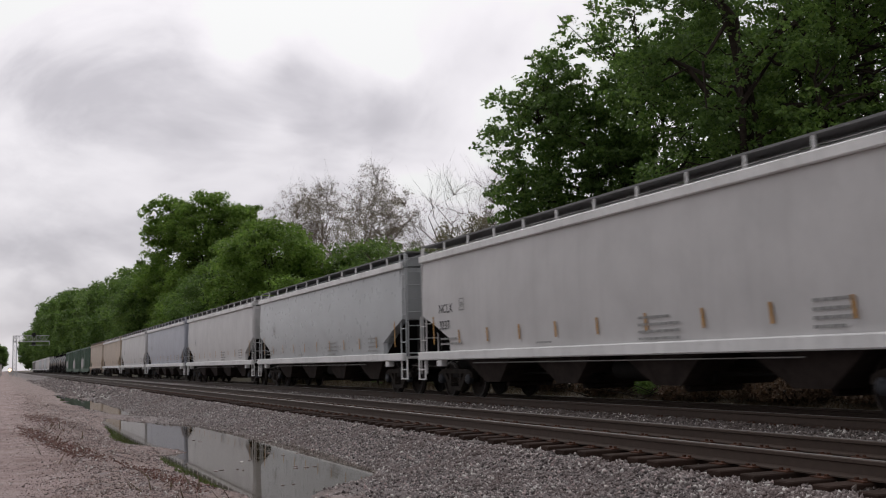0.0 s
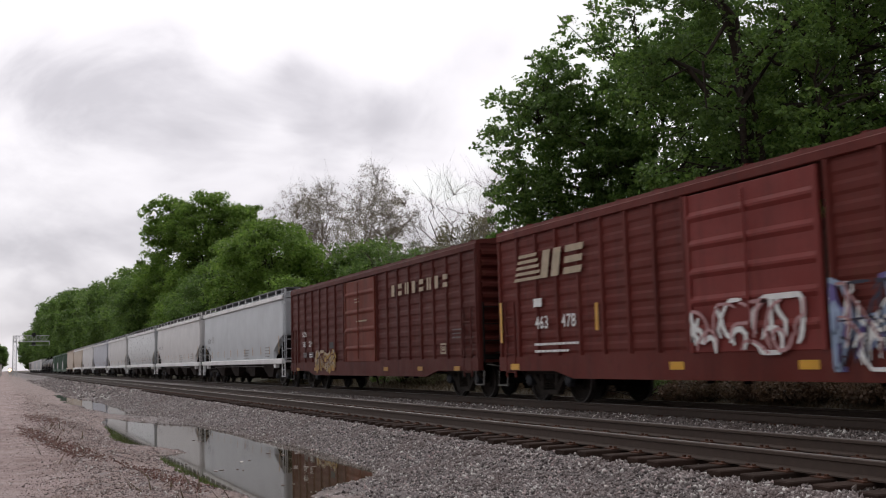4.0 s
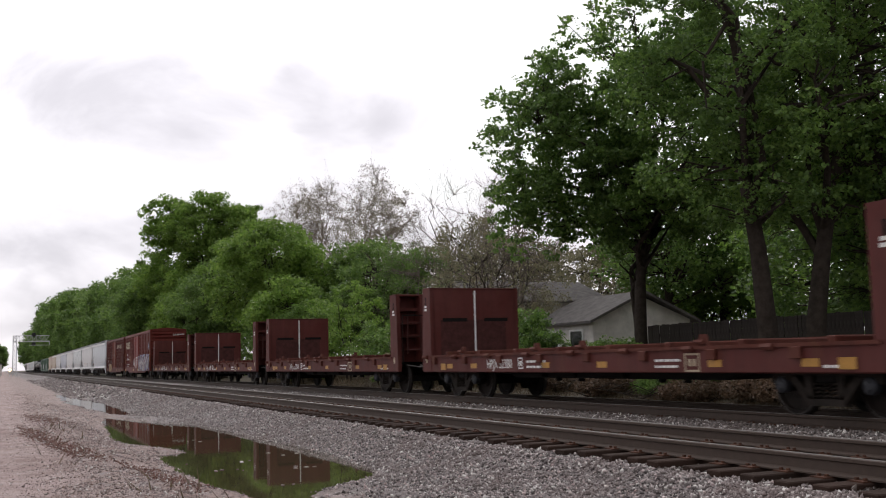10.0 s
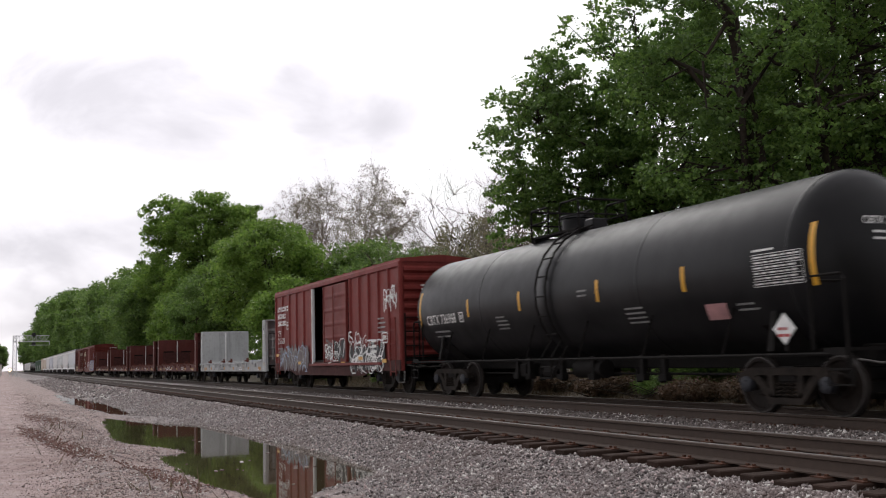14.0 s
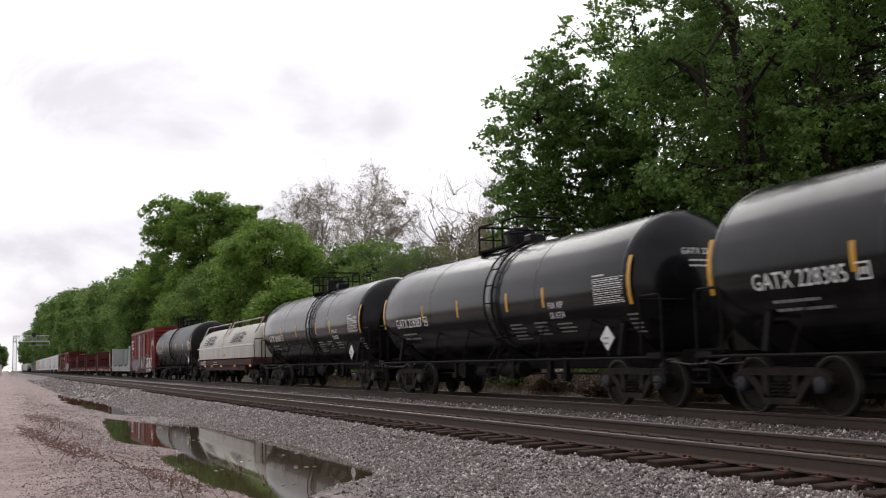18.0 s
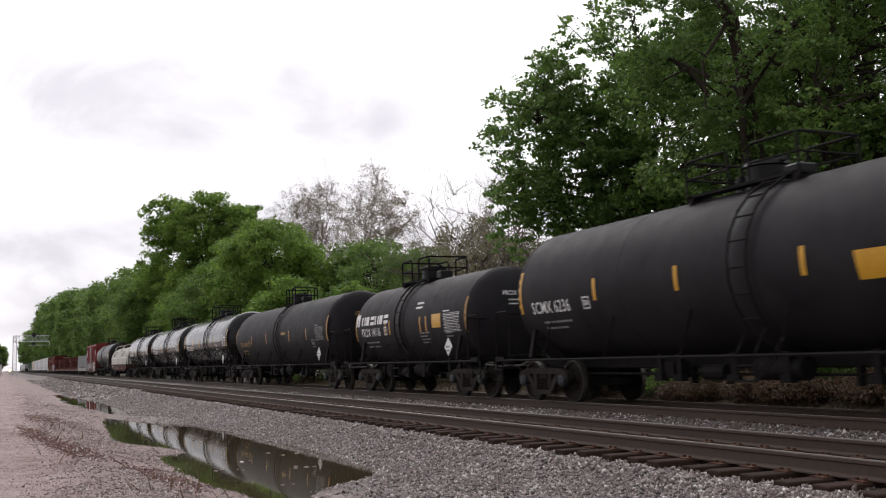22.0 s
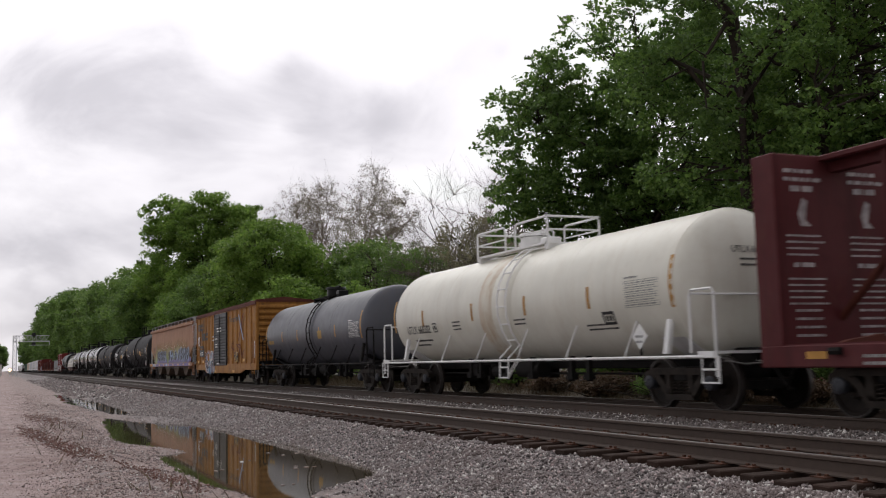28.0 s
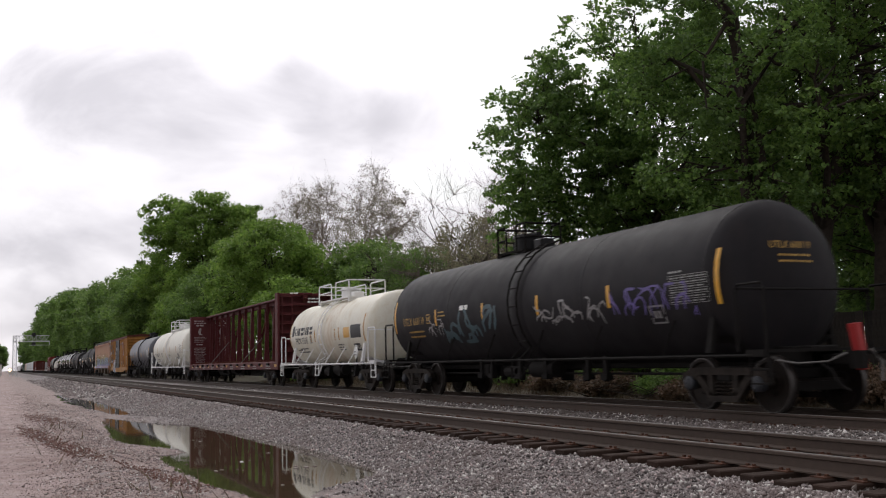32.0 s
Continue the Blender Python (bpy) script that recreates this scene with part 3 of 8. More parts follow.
def blob_row(put, at, z, w, h, count, material, parent, seed, lift=0.001, name="graffiti"):
    """A row of fat rounded sprayed shapes that touch."""
    rnd = random.Random(seed)
    for s in range(count):
        ca, cb = w * (s + 0.5) / count, h * rnd.uniform(0.42, 0.58)
        ra, rb = w / count * rnd.uniform(0.48, 0.68), h * rnd.uniform(0.38, 0.52)
        n, ph = 18, rnd.uniform(0, 6)
        pts = [(ca + ra * math.cos(2 * math.pi * i / n) * (1 + 0.22 * math.sin(3 * i + ph)), cb + rb * math.sin(2 * math.pi * i / n) * (1 + 0.16 * math.sin(2.3 * i + ph))) for i in range(n)]
        vs = [put(ca, cb, at, z, lift + s * 0.0005)] + [put(a, b, at, z, lift + s * 0.0005) for a, b in pts]
        part(name, MB().add(vs, [(0, 1 + i, 1 + (i + 1) % n) for i in range(n)]), material, parent)


def table(put, at, z, w, h, material, parent, seed):
    """A ruled data panel with rows of tiny writing."""
    rnd = random.Random(seed)
    mb = MB()
    def q(a, b, c, d):
        mb.add([put(a, b, at, z), put(c, b, at, z), put(c, d, at, z), put(a, d, at, z)], [(0, 1, 2, 3)])
    rows = 6
    for i in range(rows + 1):
        q(0, h * i / rows, w, h * i / rows + 0.009)
    for a in (0, w * 0.42, w * 0.62, w * 0.82, w - 0.014):
        q(a, 0.016, a + 0.014, h)
    for i in range(rows):
        a = 0.04
        while a < w - 0.1:
            e = min(a + rnd.uniform(0.06, 0.2), w - 0.04)
            q(a, h * (i + 0.40) / rows, e, h * (i + 0.68) / rows)
            a = e + 0.045
    tagged(part("data_panel", mb, material, parent, "ruled panel of tiny stencilled rows"), kind="stuff")
    bars(put, at, z + h + 0.05, w * 0.5, 1, 0.05, 0.03, material, parent, seed)

# ---- ground and track ----
WATER_Z = -0.665
# Outline of the large puddle, (x, y).
PUDDLE = [(5.3, 14.9), (5.5, 17.6), (5.54, 19.4), (5.46, 20.9), (5.35, 23.5), (5.3, 26.4), (5.05, 29.0), (4.7, 30.4), (4.15, 31.6), (3.7, 33.6),
          (3.2, 36.5), (2.85, 33.0), (2.44, 26.1), (2.44, 23.6), (2.73, 23.0), (3.15, 21.4), (3.26, 20.4), (2.95, 20.05), (2.67, 20.1), (2.61, 18.4),
          (2.62, 16.1), (2.68, 14.5), (2.86, 13.5), (2.9, 12.75), (2.84, 11.9), (3.45, 12.2), (3.74, 13.0), (4.4, 13.6), (4.95, 13.9)]
PUDDLE_FAR = [(3.35, 79.0), (3.8, 64.0), (4.4, 53.0), (4.5, 41.5), (4.4, 36.0), (3.6, 38.0), (3.05, 50.0), (2.9, 60.0)]


def signed(px, py, poly):
    """Distance to an outline, negative inside, on arrays."""
    d = np.full(px.shape, 1e9)
    inside = np.zeros(px.shape, bool)
    for (ax, ay), (bx, by) in zip(poly, poly[1:] + poly[:1]):
        ex, ey = bx - ax, by - ay
        t = np.clip(((px - ax) * ex + (py - ay) * ey) / (ex * ex + ey * ey), 0, 1)
        d = np.minimum(d, np.hypot(px - ax - t * ex, py - ay - t * ey))
        cross = ((ay > py) != (by > py)) & (px < ex * (py - ay) / (ey + 1e-12) + ax)
        inside ^= cross
    return np.where(inside, -d, d)


def value_noise(px, py, seed):
    """Smooth noise in -1..1 on arrays."""
    rs = np.random.RandomState(seed)
    tab = rs.uniform(-1, 1, (256, 256))
    ix, iy = np.floor(px).astype(int), np.floor(py).astype(int)
    fx, fy = px - ix, py - iy
    fx, fy = fx * fx * (3 - 2 * fx), fy * fy * (3 - 2 * fy)
    g = lambda i, j: tab[i % 256, j % 256]
    a = g(ix, iy) * (1 - fx) + g(ix + 1, iy) * fx
    b = g(ix, iy + 1) * (1 - fx) + g(ix + 1, iy + 1) * fx
    return a * (1 - fy) + b * fy


def ground_height(px, py):
    prof_x = [-900, -60, -12, -3, 0.0, 1.6, 2.4, 5.2, 5.9, 6.4, 6.75, 9.25, 9.55, 11.1, 11.5, 14.2, 15.4, 17.5, 22, 60, 900]
    prof_z = [-0.4, -0.4, -0.5, -0.58, -0.60, -0.60, -0.61, -0.60, -0.47, -0.275, -0.255, -0.24, -0.15, -0.15, -0.20, -0.20, -0.50, -0.1, 0.15, 0.35, 0.35]
    z = np.interp(px, prof_x, prof_z)
    lumps = value_noise(px * 2.3, py * 2.3, 3) * 0.030 + value_noise(px * 6.5, py * 6.5, 4) * 0.014 + value_noise(px * 0.7, py * 0.7, 9) * 0.03
    calm = np.where((px > 6.3) & (px < 14.3), 0.25, 1.0) * np.where(np.abs(px) > 40, 0.0, 1.0)
    ridge = 0.10 * np.exp(-((px - 1.55 - 0.25 * value_noise(py * 0.3, py * 0, 5)) / 0.45) ** 2) * np.clip(1.4 - np.abs(py - 26) / 30, 0, 1)
    z = z + (lumps + ridge) * calm
    for poly, deep in ((PUDDLE, 1.0), (PUDDLE_FAR, 0.35)):
        near = (px > 1) & (px < 7.5) & (py > 10) & (py < 76)
        d = np.where(near, signed(px, py, poly), 9.0)
        d = d + value_noise(px * 1.6, py * 1.6, 21) * 0.05 + value_noise(px * 5, py * 5, 22) * 0.04 + (0.25 * value_noise(px * 1.2, py * 0.5, 23) if deep < 1 else 0)
        shore = WATER_Z + np.clip(d * 0.22, -0.09, 9.0)
        z = np.where(d < 1.2, np.minimum(z, np.where(px > 4.6, np.maximum(shore, WATER_Z + d * 0.4), shore)), z)
    # keep every other hollow dry
    return z


def make_ground():
    xs = np.concatenate([[-2500, -900, -300, -100, -45, -22, -12, -7], np.arange(-4, 6.8, 0.07), np.arange(6.8, 17.4, 0.3), [18, 19, 20, 22, 25, 30, 40, 60, 100, 300, 900, 2500]])
    ys = np.concatenate([[-2500, -600, -150, -40, -15, -5, 0, 3], np.arange(5, 24, 0.08), np.arange(24, 45, 0.16), np.arange(45, 90, 0.5), np.arange(90, 240, 4), [260, 300, 360, 450, 600, 900, 1400, 2500]])
    gx, gy = np.meshgrid(xs, ys)
    gz = ground_height(gx, gy)
    v = np.stack([gx, gy, gz], -1).reshape(-1, 3)
    nx, ny = len(xs), len(ys)
    i, j = np.meshgrid(np.arange(nx - 1), np.arange(ny - 1))
    a = (j * nx + i).ravel()
    f = np.stack([a, a + 1, a + nx + 1, a + nx], -1)
    return tagged(new("ground", big_mesh("ground", v, f, M_GROUND, True)), "pinkish gravel road, muddy verge and grey ballast bed", "ground", kind="structure")


make_ground()
wp = MB().add([(1.6, 10.5, WATER_Z), (6.4, 10.5, WATER_Z), (6.2, 40, WATER_Z), (5.6, 76, WATER_Z), (2.4, 76, WATER_Z), (1.8, 40, WATER_Z)], [(0, 1, 2, 3, 4, 5)])
water = new("water", wp.mesh("water"))
water.data.materials.append(M_WATER)
tagged(water, "still murky rain puddle beside the ballast", "puddle", kind="structure")


def litter():
    """Pale bits afloat on the puddle."""
    rnd = random.Random(14)
    mb = MB()
    for cx, cy, n in ((4.8, 18.8, 3), (3.83, 17.85, 3), (4.1, 22.9, 3), (3.8, 14.1, 2), (2.75, 17.3, 3), (3.3, 16.4, 4), (4.5, 16.5, 4)):
        for _ in range(n):
            x, y, r = cx + rnd.uniform(-0.25, 0.25), cy + rnd.uniform(-0.7, 0.7), rnd.uniform(0.02, 0.055)
            ring = [(x + r * rnd.uniform(0.5, 1.2) * math.cos(q), y + r * rnd.uniform(0.6, 1.6) * math.sin(q)) for q in (k * math.pi / 3 for k in range(6))]
            mb.prism(ring, 2, WATER_Z - 0.01, WATER_Z + 0.008)
    me = fix_normals(mb.mesh("floating_litter"))
    me.materials.append(M_PINKSTONE)
    tagged(new("floating_litter", me), "pale leaves and bits afloat on the puddle", "litter", kind="stuff")


litter()


def stones(name, label, count, spot, size, seed, material, sunk=0.25):
    """Loose crushed stones: spot(rs, n) gives their places in plan."""
    rs = np.random.RandomState(seed)
    x, y = spot(rs, count)
    z = ground_height(x, y)
    keep = z > WATER_Z - 0.015
    x, y, z = x[keep], y[keep], z[keep]
    n = len(x)
    chip = np.array([(1, 0, 0), (-1, 0, 0), (0, 1, 0), (0, -1, 0), (0, 0, 1), (0, 0, -1)], float) * 1.15
    sides = np.array([(0, 2, 4), (2, 1, 4), (1, 3, 4), (3, 0, 4), (2, 0, 5), (1, 2, 5), (3, 1, 5), (0, 3, 5)])
    s = size * np.clip(rs.lognormal(0, 0.36, n), 0.3, 1.9)
    v = (chip[None] * rs.uniform(0.7, 1.2, (n, 6, 1)) + rs.normal(size=(n, 6, 3)) * 0.22) * (s[:, None] * rs.uniform(0.6, 1.25, (n, 3)))[:, None]
    q = rs.normal(size=(n, 4))
    q /= np.linalg.norm(q, axis=1, keepdims=True)
    w, a, b, c = q.T
    R = np.stack([1 - 2 * (b * b + c * c), 2 * (a * b - w * c), 2 * (a * c + w * b), 2 * (a * b + w * c), 1 - 2 * (a * a + c * c), 2 * (b * c - w * a), 2 * (a * c - w * b), 2 * (b * c + w * a), 1 - 2 * (a * a + b * b)], -1).reshape(n, 3, 3)
    v = np.einsum("nij,nkj->nki", R, v) + np.stack([x, y, z + s * sunk * rs.uniform(0.2, 1.8, n)], -1)[:, None]
    f = (sides[None] + (np.arange(n) * 6)[:, None, None]).reshape(-1, 3)
    return tagged(new(name, big_mesh(name, v.reshape(-1, 3), f, material)), label, "gravel", kind="stuff")


def strewn(x0, x1, y0, y1, fade=0.0, lean=1.55):
    """Places between x0 and x1, thinning out ragged towards x0 over the width fade, and with distance."""
    def spot(rs, n):
        x = rs.uniform(x0, x1, n)
        y = y0 + (y1 - y0) * rs.uniform(0, 1, n) ** lean
        if fade:
            k = (x - x0) / fade + 0.7 * value_noise(x * 0.9, y * 0.5, 31) + 0.3 * value_noise(x * 3, y * 3, 32)
            m = k > rs.uniform(0, 1, n)
            x, y = x[m], y[m]
        return x, y
    return spot


def drifts(mid, spread, y0, y1):
    """Places gathered in ragged drifts along a line."""
    def spot(rs, n):
        y = y0 + (y1 - y0) * rs.uniform(0, 1, n) ** 1.5
        x = mid + spread * rs.normal(size=n) + 0.35 * value_noise(y * 0.35, y * 0, 41)
        m = value_noise(x * 2.0, y * 1.3, 42) * 0.5 + 0.5 > rs.uniform(0, 1, n)
        return x[m], y[m]
    return spot


stones("ballast_stones", "loose crushed grey stone on the ballast shoulder", 165000, strewn(3.0, 6.8, 5.0, 62.0, 2.4, 1.9), 0.0150, 5, M_STONE)
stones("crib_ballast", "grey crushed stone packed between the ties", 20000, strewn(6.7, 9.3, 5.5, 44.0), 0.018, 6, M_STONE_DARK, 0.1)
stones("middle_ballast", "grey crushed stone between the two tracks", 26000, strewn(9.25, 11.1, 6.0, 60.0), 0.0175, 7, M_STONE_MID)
stones("verge_gravel", "scattered pale gravel beside the road", 26000, drifts(2.2, 0.7, 9.0, 50.0), 0.011, 8, M_PINKSTONE)
stones("verge_debris", "dark brown bark and leaf litter beside the road", 18000, drifts(1.25, 0.55, 9.0, 75.0), 0.009, 18, M_DEBRIS, 0.1)
stones("road_gravel", "fine pinkish gravel on the road", 40000, drifts(0.0, 1.7, 9.0, 90.0), 0.0065, 9, M_PINKSTONE)


def heap(line, wide):
    """Places crowded along a bent line on the ground, thickest in its middle."""
    def spot(rs, n):
        u = np.clip(rs.normal(0.5, 0.24, n), 0, 1) * (len(line) - 1)
        k = np.arange(len(line))
        x, y = np.interp(u, k, [p[0] for p in line]), np.interp(u, k, [p[1] for p in line])
        return x + rs.normal(size=n) * wide, y + rs.normal(size=n) * wide * 2.5
    return spot


for k, (line, n, wide) in enumerate((([(0.95, 27.0), (1.05, 23.5), (1.30, 20.5), (1.55, 18.2)], 3600, 0.10), ([(0.55, 31.0), (0.75, 27.0), (0.9, 25.0)], 1800, 0.12), ([(1.9, 17.5), (2.15, 15.2), (2.4, 13.6)], 1800, 0.13), ([(0.9, 40.0), (1.2, 34.0), (1.6, 30.0)], 2200, 0.16))):
    stones("bark_heap", "red-brown bark chips washed up beside the road", n, heap(line, wide), 0.011, 60 + k, M_BARK_CHIP, 0.5)
stones("far_ballast", "grey crushed stone along the track, far off", 16000, strewn(3.4, 6.75, 55.0, 170.0, 1.6, 1.4), 0.045, 11, M_STONE)


def make_track(xc, name, label, y0, y1, tie_parts):
    tr = thing(name, label, "railway track", (xc, 0, 0), kind="structure")
    prof = [(-0.075, -0.18), (0.075, -0.18), (0.075, -0.165), (0.012, -0.14), (0.010, -0.05), (0.036, -0.038), (0.037, -0.008), (0.028, 0.0), (-0.028, 0.0), (-0.037, -0.008), (-0.036, -0.038), (-0.010, -0.05), (-0.012, -0.14), (-0.075, -0.165)]
    for s in (-1, 1):
        cx = s * 0.7525
        rail = part("rail", MB().prism([(cx + a, b) for a, b in prof], 1, y0, y1), M_RAIL, tr, "rust-brown steel rail")
        top = MB().prism([(cx - 0.026, -0.004), (cx + 0.026, -0.004), (cx + 0.024, 0.003), (cx - 0.024, 0.003)], 1, y0, y1)
        part("running_surface", top, M_RAILTOP, rail, "polished steel rail head")
    rnd = random.Random(int(xc * 10))
    tie_me = [fix_normals(MB().box(-1.3, 1.3, -0.115, 0.115, -0.36, -0.185, 0.012).mesh("tie")) for _ in range(1)]
    tie_me[0].materials.append(M_TIE)
    plate = MB()
    for s in (-1, 1):
        plate.box(s * 0.7525 - 0.17, s * 0.7525 + 0.17, -0.095, 0.095, -0.186, -0.172)
        for a in (-0.10, 0.10):
            for b in (-0.05, 0.05):
                plate.box(s * 0.7525 + a - 0.014, s * 0.7525 + a + 0.014, b - 0.014, b + 0.014, -0.172, -0.15)
    pl_me = fix_normals(plate.mesh("tie_plate"))
    pl_me.materials.append(M_PLATE)
    far = MB()
    y, k = 4.5, 0
    while y < y1 and y < 160:
        if k < tie_parts:
            t = new("tie", tie_me[0])
            t.parent = tr
            t.location = (rnd.uniform(-0.05, 0.05), y + rnd.uniform(-0.03, 0.03), rnd.uniform(-0.012, 0.008))
            t.rotation_euler = (0, 0, rnd.uniform(-0.02, 0.02))
            p = new("tie_plate", pl_me)
            p.parent = t
            p.location.x = -t.location.x
        else:
            far.box(-1.3, 1.3, y - 0.115, y + 0.115, -0.36, -0.185)
        y += 0.51
        k += 1
    tagged(part("far_ties", far, M_TIE, tr), kind="stuff")
    return tr


make_track(TRACK_NEAR, "near_track", "empty track of rust-brown rails on dark wooden ties", -40, 900, 130)
make_track(TRACK_FAR, "far_track", "track under the freight train on a near-black bed", -60, 900, 60)

# ---- trees and background ----
def bend(a, b, rs, k=0.12):
    """A bowed path between two points."""
    a, b = np.asarray(a, float), np.asarray(b, float)
    d = np.linalg.norm(b - a)
    m1 = a + (b - a) * 0.35 + rs.normal(size=3) * d * k + np.array([0, 0, d * 0.06])
    m2 = a + (b - a) * 0.7 + rs.normal(size=3) * d * k + np.array([0, 0, d * 0.05])
    return [a, m1, m2, b]


def tubes(paths, n=5):
    """Many tapered limbs in one set of arrays: (points, start radius, end radius)."""
    V, F, o = [], [], 0
    ang = 2 * np.pi * np.arange(n) / n
    for pts, r0, r1 in paths:
        pts = np.asarray(pts)
        m = len(pts)
        d = np.gradient(pts, axis=0)
        d /= np.linalg.norm(d, axis=1, keepdims=True) + 1e-9
        ref = np.where(np.abs(d[:, 2:3]) < 0.9, np.array([[0, 0, 1.0]]), np.array([[1.0, 0, 0]]))
        s = np.cross(d, ref)
        s /= np.linalg.norm(s, axis=1, keepdims=True) + 1e-9
        t = np.cross(d, s)
        r = np.linspace(r0, r1, m)[:, None, None]
        V.append((pts[:, None] + r * (s[:, None] * np.cos(ang)[None, :, None] + t[:, None] * np.sin(ang)[None, :, None])).reshape(-1, 3))
        i, j = np.meshgrid(np.arange(m - 1), np.arange(n), indexing="ij")
        a, b = i * n + j, i * n + (j + 1) % n
        F.append(np.stack([a, b, b + n, a + n], -1).reshape(-1, 4) + o)
        o += m * n
    return np.concatenate(V), np.concatenate(F)


def sprays(centres, count, spread, rs):
    """Small leafy sprays standing off from each limb's end."""
    n = len(centres) * count
    d = rs.normal(size=(n, 3))
    d /= np.linalg.norm(d, axis=1, keepdims=True)
    return np.repeat(centres, count, 0) + d * rs.uniform(0.3, 1.0, (n, 1)) * spread * np.array([1, 1, 0.7])


def leaf_cloud(centres, per, spread, size, rs, flat=0.62):
    """Small folded leaves scattered round twig ends."""
    n = len(centres) * per
    d = rs.normal(size=(n, 3))
    d /= np.linalg.norm(d, axis=1, keepdims=True)
    big = np.repeat(rs.uniform(0.65, 1.35, (len(centres), 1)), per, 0)
    c = np.repeat(centres, per, 0) + d * rs.uniform(0, 1, (n, 1)) ** 0.45 * spread * big * np.array([1, 1, flat])
    up_ = rs.normal(size=(n, 3)) * 0.75 + np.array([0, 0, 0.75]) + d * 0.5
    a = np.cross(up_, rs.normal(size=(n, 3)))
    a /= np.linalg.norm(a, axis=1, keepdims=True)
    b = np.cross(a, up_)
    b /= np.linalg.norm(b, axis=1, keepdims=True)
    s = (size * rs.uniform(0.6, 1.3, n))[:, None]
    w = s * rs.uniform(0.9, 1.4, (n, 1))
    nrm = np.cross(a, b) * s * 0.18
    v = np.stack([c - a * s, c + b * w * 0.5 + nrm, c + a * s, c - b * w * 0.5 + nrm], 1).reshape(-1, 3)
    f = np.arange(n * 4).reshape(-1, 4)
    return v, f


def tree(base, h, lobes, leaf_mat, label, seed, limbs=9, tips=240, per=28, spread=0.5, leaf=0.11, trunk_r=0.28, bark=M_BARK, fork=0.3, twigs=0, category="tree", name="tree", stems=1, lean=(0, 0), shell=0.45, clumps=0, twig_r=0.008):
    """A trunk, bowed limbs, twigs and a ragged crown. lobes: (dx, dy, z, rx, ry, rz) bodies of leaves about the base."""
    rs = np.random.RandomState(seed)
    bx, by = base
    bz = float(ground_height(np.array([bx]), np.array([by]))[0]) - 0.05
    root = np.array([bx, by, bz])
    ob = thing(name, label, category, tuple(root))
    vol = np.array([l[3] * l[4] * l[5] for l in lobes])
    pick = rs.choice(len(lobes), tips, p=vol / vol.sum())
    L = np.array(lobes)[pick]
    d = rs.normal(size=(tips, 3))
    d /= np.linalg.norm(d, axis=1, keepdims=True)
    rad = rs.uniform(shell, 1.0, (tips, 1)) ** 0.6
    T = L[:, :3] + d * rad * L[:, 3:]
    T[:, 2] = np.maximum(T[:, 2], 0.25)
    paths = []
    heads = []
    for s in range(stems):
        off = np.array([rs.normal() * 0.35, rs.normal() * 0.35, 0]) if stems > 1 else np.zeros(3)
        topp = np.array([lean[0], lean[1], h * 0.72]) + off * (3 if stems > 1 else 1)
        ax = np.array([off + (topp - off) * k + (rs.normal(size=3) * 0.02 * h * k if k > 0 else 0) for k in np.linspace(0, 1, 7)])
        paths.append((ax, trunk_r, trunk_r * 0.22))
        heads.append(ax)
    # flare at the foot
    paths.append((np.array([heads[0][0] - [0, 0, 0.1], heads[0][0] + [0, 0, 0.45]]), trunk_r * 1.35, trunk_r * 0.95))
    hub, hub_r = [], []
    for k in range(limbs):
        ax = heads[k % stems]
        q = fork + (1 - fork) * rs.uniform(0, 0.95)
        p = np.array([np.interp(q, np.linspace(0, 1, 7), ax[:, j]) for j in range(3)])
        tgt = T[rs.randint(tips)]
        if tgt[2] < p[2] - 0.5:
            tgt = T[rs.randint(tips)]
        end = p + (tgt - p) * 0.85
        path = np.array(bend(p, end, rs, 0.10))
        r = trunk_r * (0.5 - 0.28 * q) + 0.01
        paths.append((path, r, r * 0.25))
        for u in np.linspace(0.25, 1, 7):
            hub.append([np.interp(u, np.linspace(0, 1, 4), path[:, j]) for j in range(3)])
            hub_r.append(r * (1 - 0.75 * u))
    for ax in heads:
        for u in np.linspace(fork, 1, 8):
            hub.append([np.interp(u, np.linspace(0, 1, 7), ax[:, j]) for j in range(3)])
            hub_r.append(trunk_r * 0.3)
    hub, hub_r = np.array(hub), np.array(hub_r)
    for t in T:
        dd = np.linalg.norm(hub - t, axis=1) + np.maximum(0, hub[:, 2] - t[2]) * 0.8
        j = int(np.argmin(dd))
        r = max(twig_r, min(hub_r[j] * 0.6, 0.012 + 0.012 * dd[j]))
        pth = np.array(bend(hub[j], t, rs, 0.10))
        paths.append((pth, r, r * 0.3))
        for _ in range(twigs):
            q = pth[rs.randint(1, 4)]
            e = q + (t - hub[j]) * rs.uniform(0.15, 0.4) + rs.normal(size=3) * 0.22 * (np.linalg.norm(t - hub[j]) + 0.6) + np.array([0, 0, 0.25])
            paths.append((np.array([q, (q + e) / 2 + rs.normal(size=3) * 0.06, e]), r * 0.5, r * 0.22))
    v, f = tubes(paths)
    tr = new("trunk", big_mesh("trunk", v, f, bark, True))
    tr.parent = ob
    tagged(tr, "dark branching trunk and limbs")
    if per:
        if clumps:
            v, f = leaf_cloud(sprays(T, clumps, spread, rs), per, spread * 0.36, leaf, rs, 0.5)
        else:
            v, f = leaf_cloud(T, per, spread, leaf, rs)
        v[:, 2] = np.maximum(v[:, 2], 0.05)
        cr = new("crown", big_mesh("crown", v, f, leaf_mat))
        cr.parent = ob
    return ob


G = M_LEAF_DEEP
SIDE, AWAY = Vector((math.cos(YAW), -math.sin(YAW))), Vector((math.sin(YAW), math.cos(YAW)))


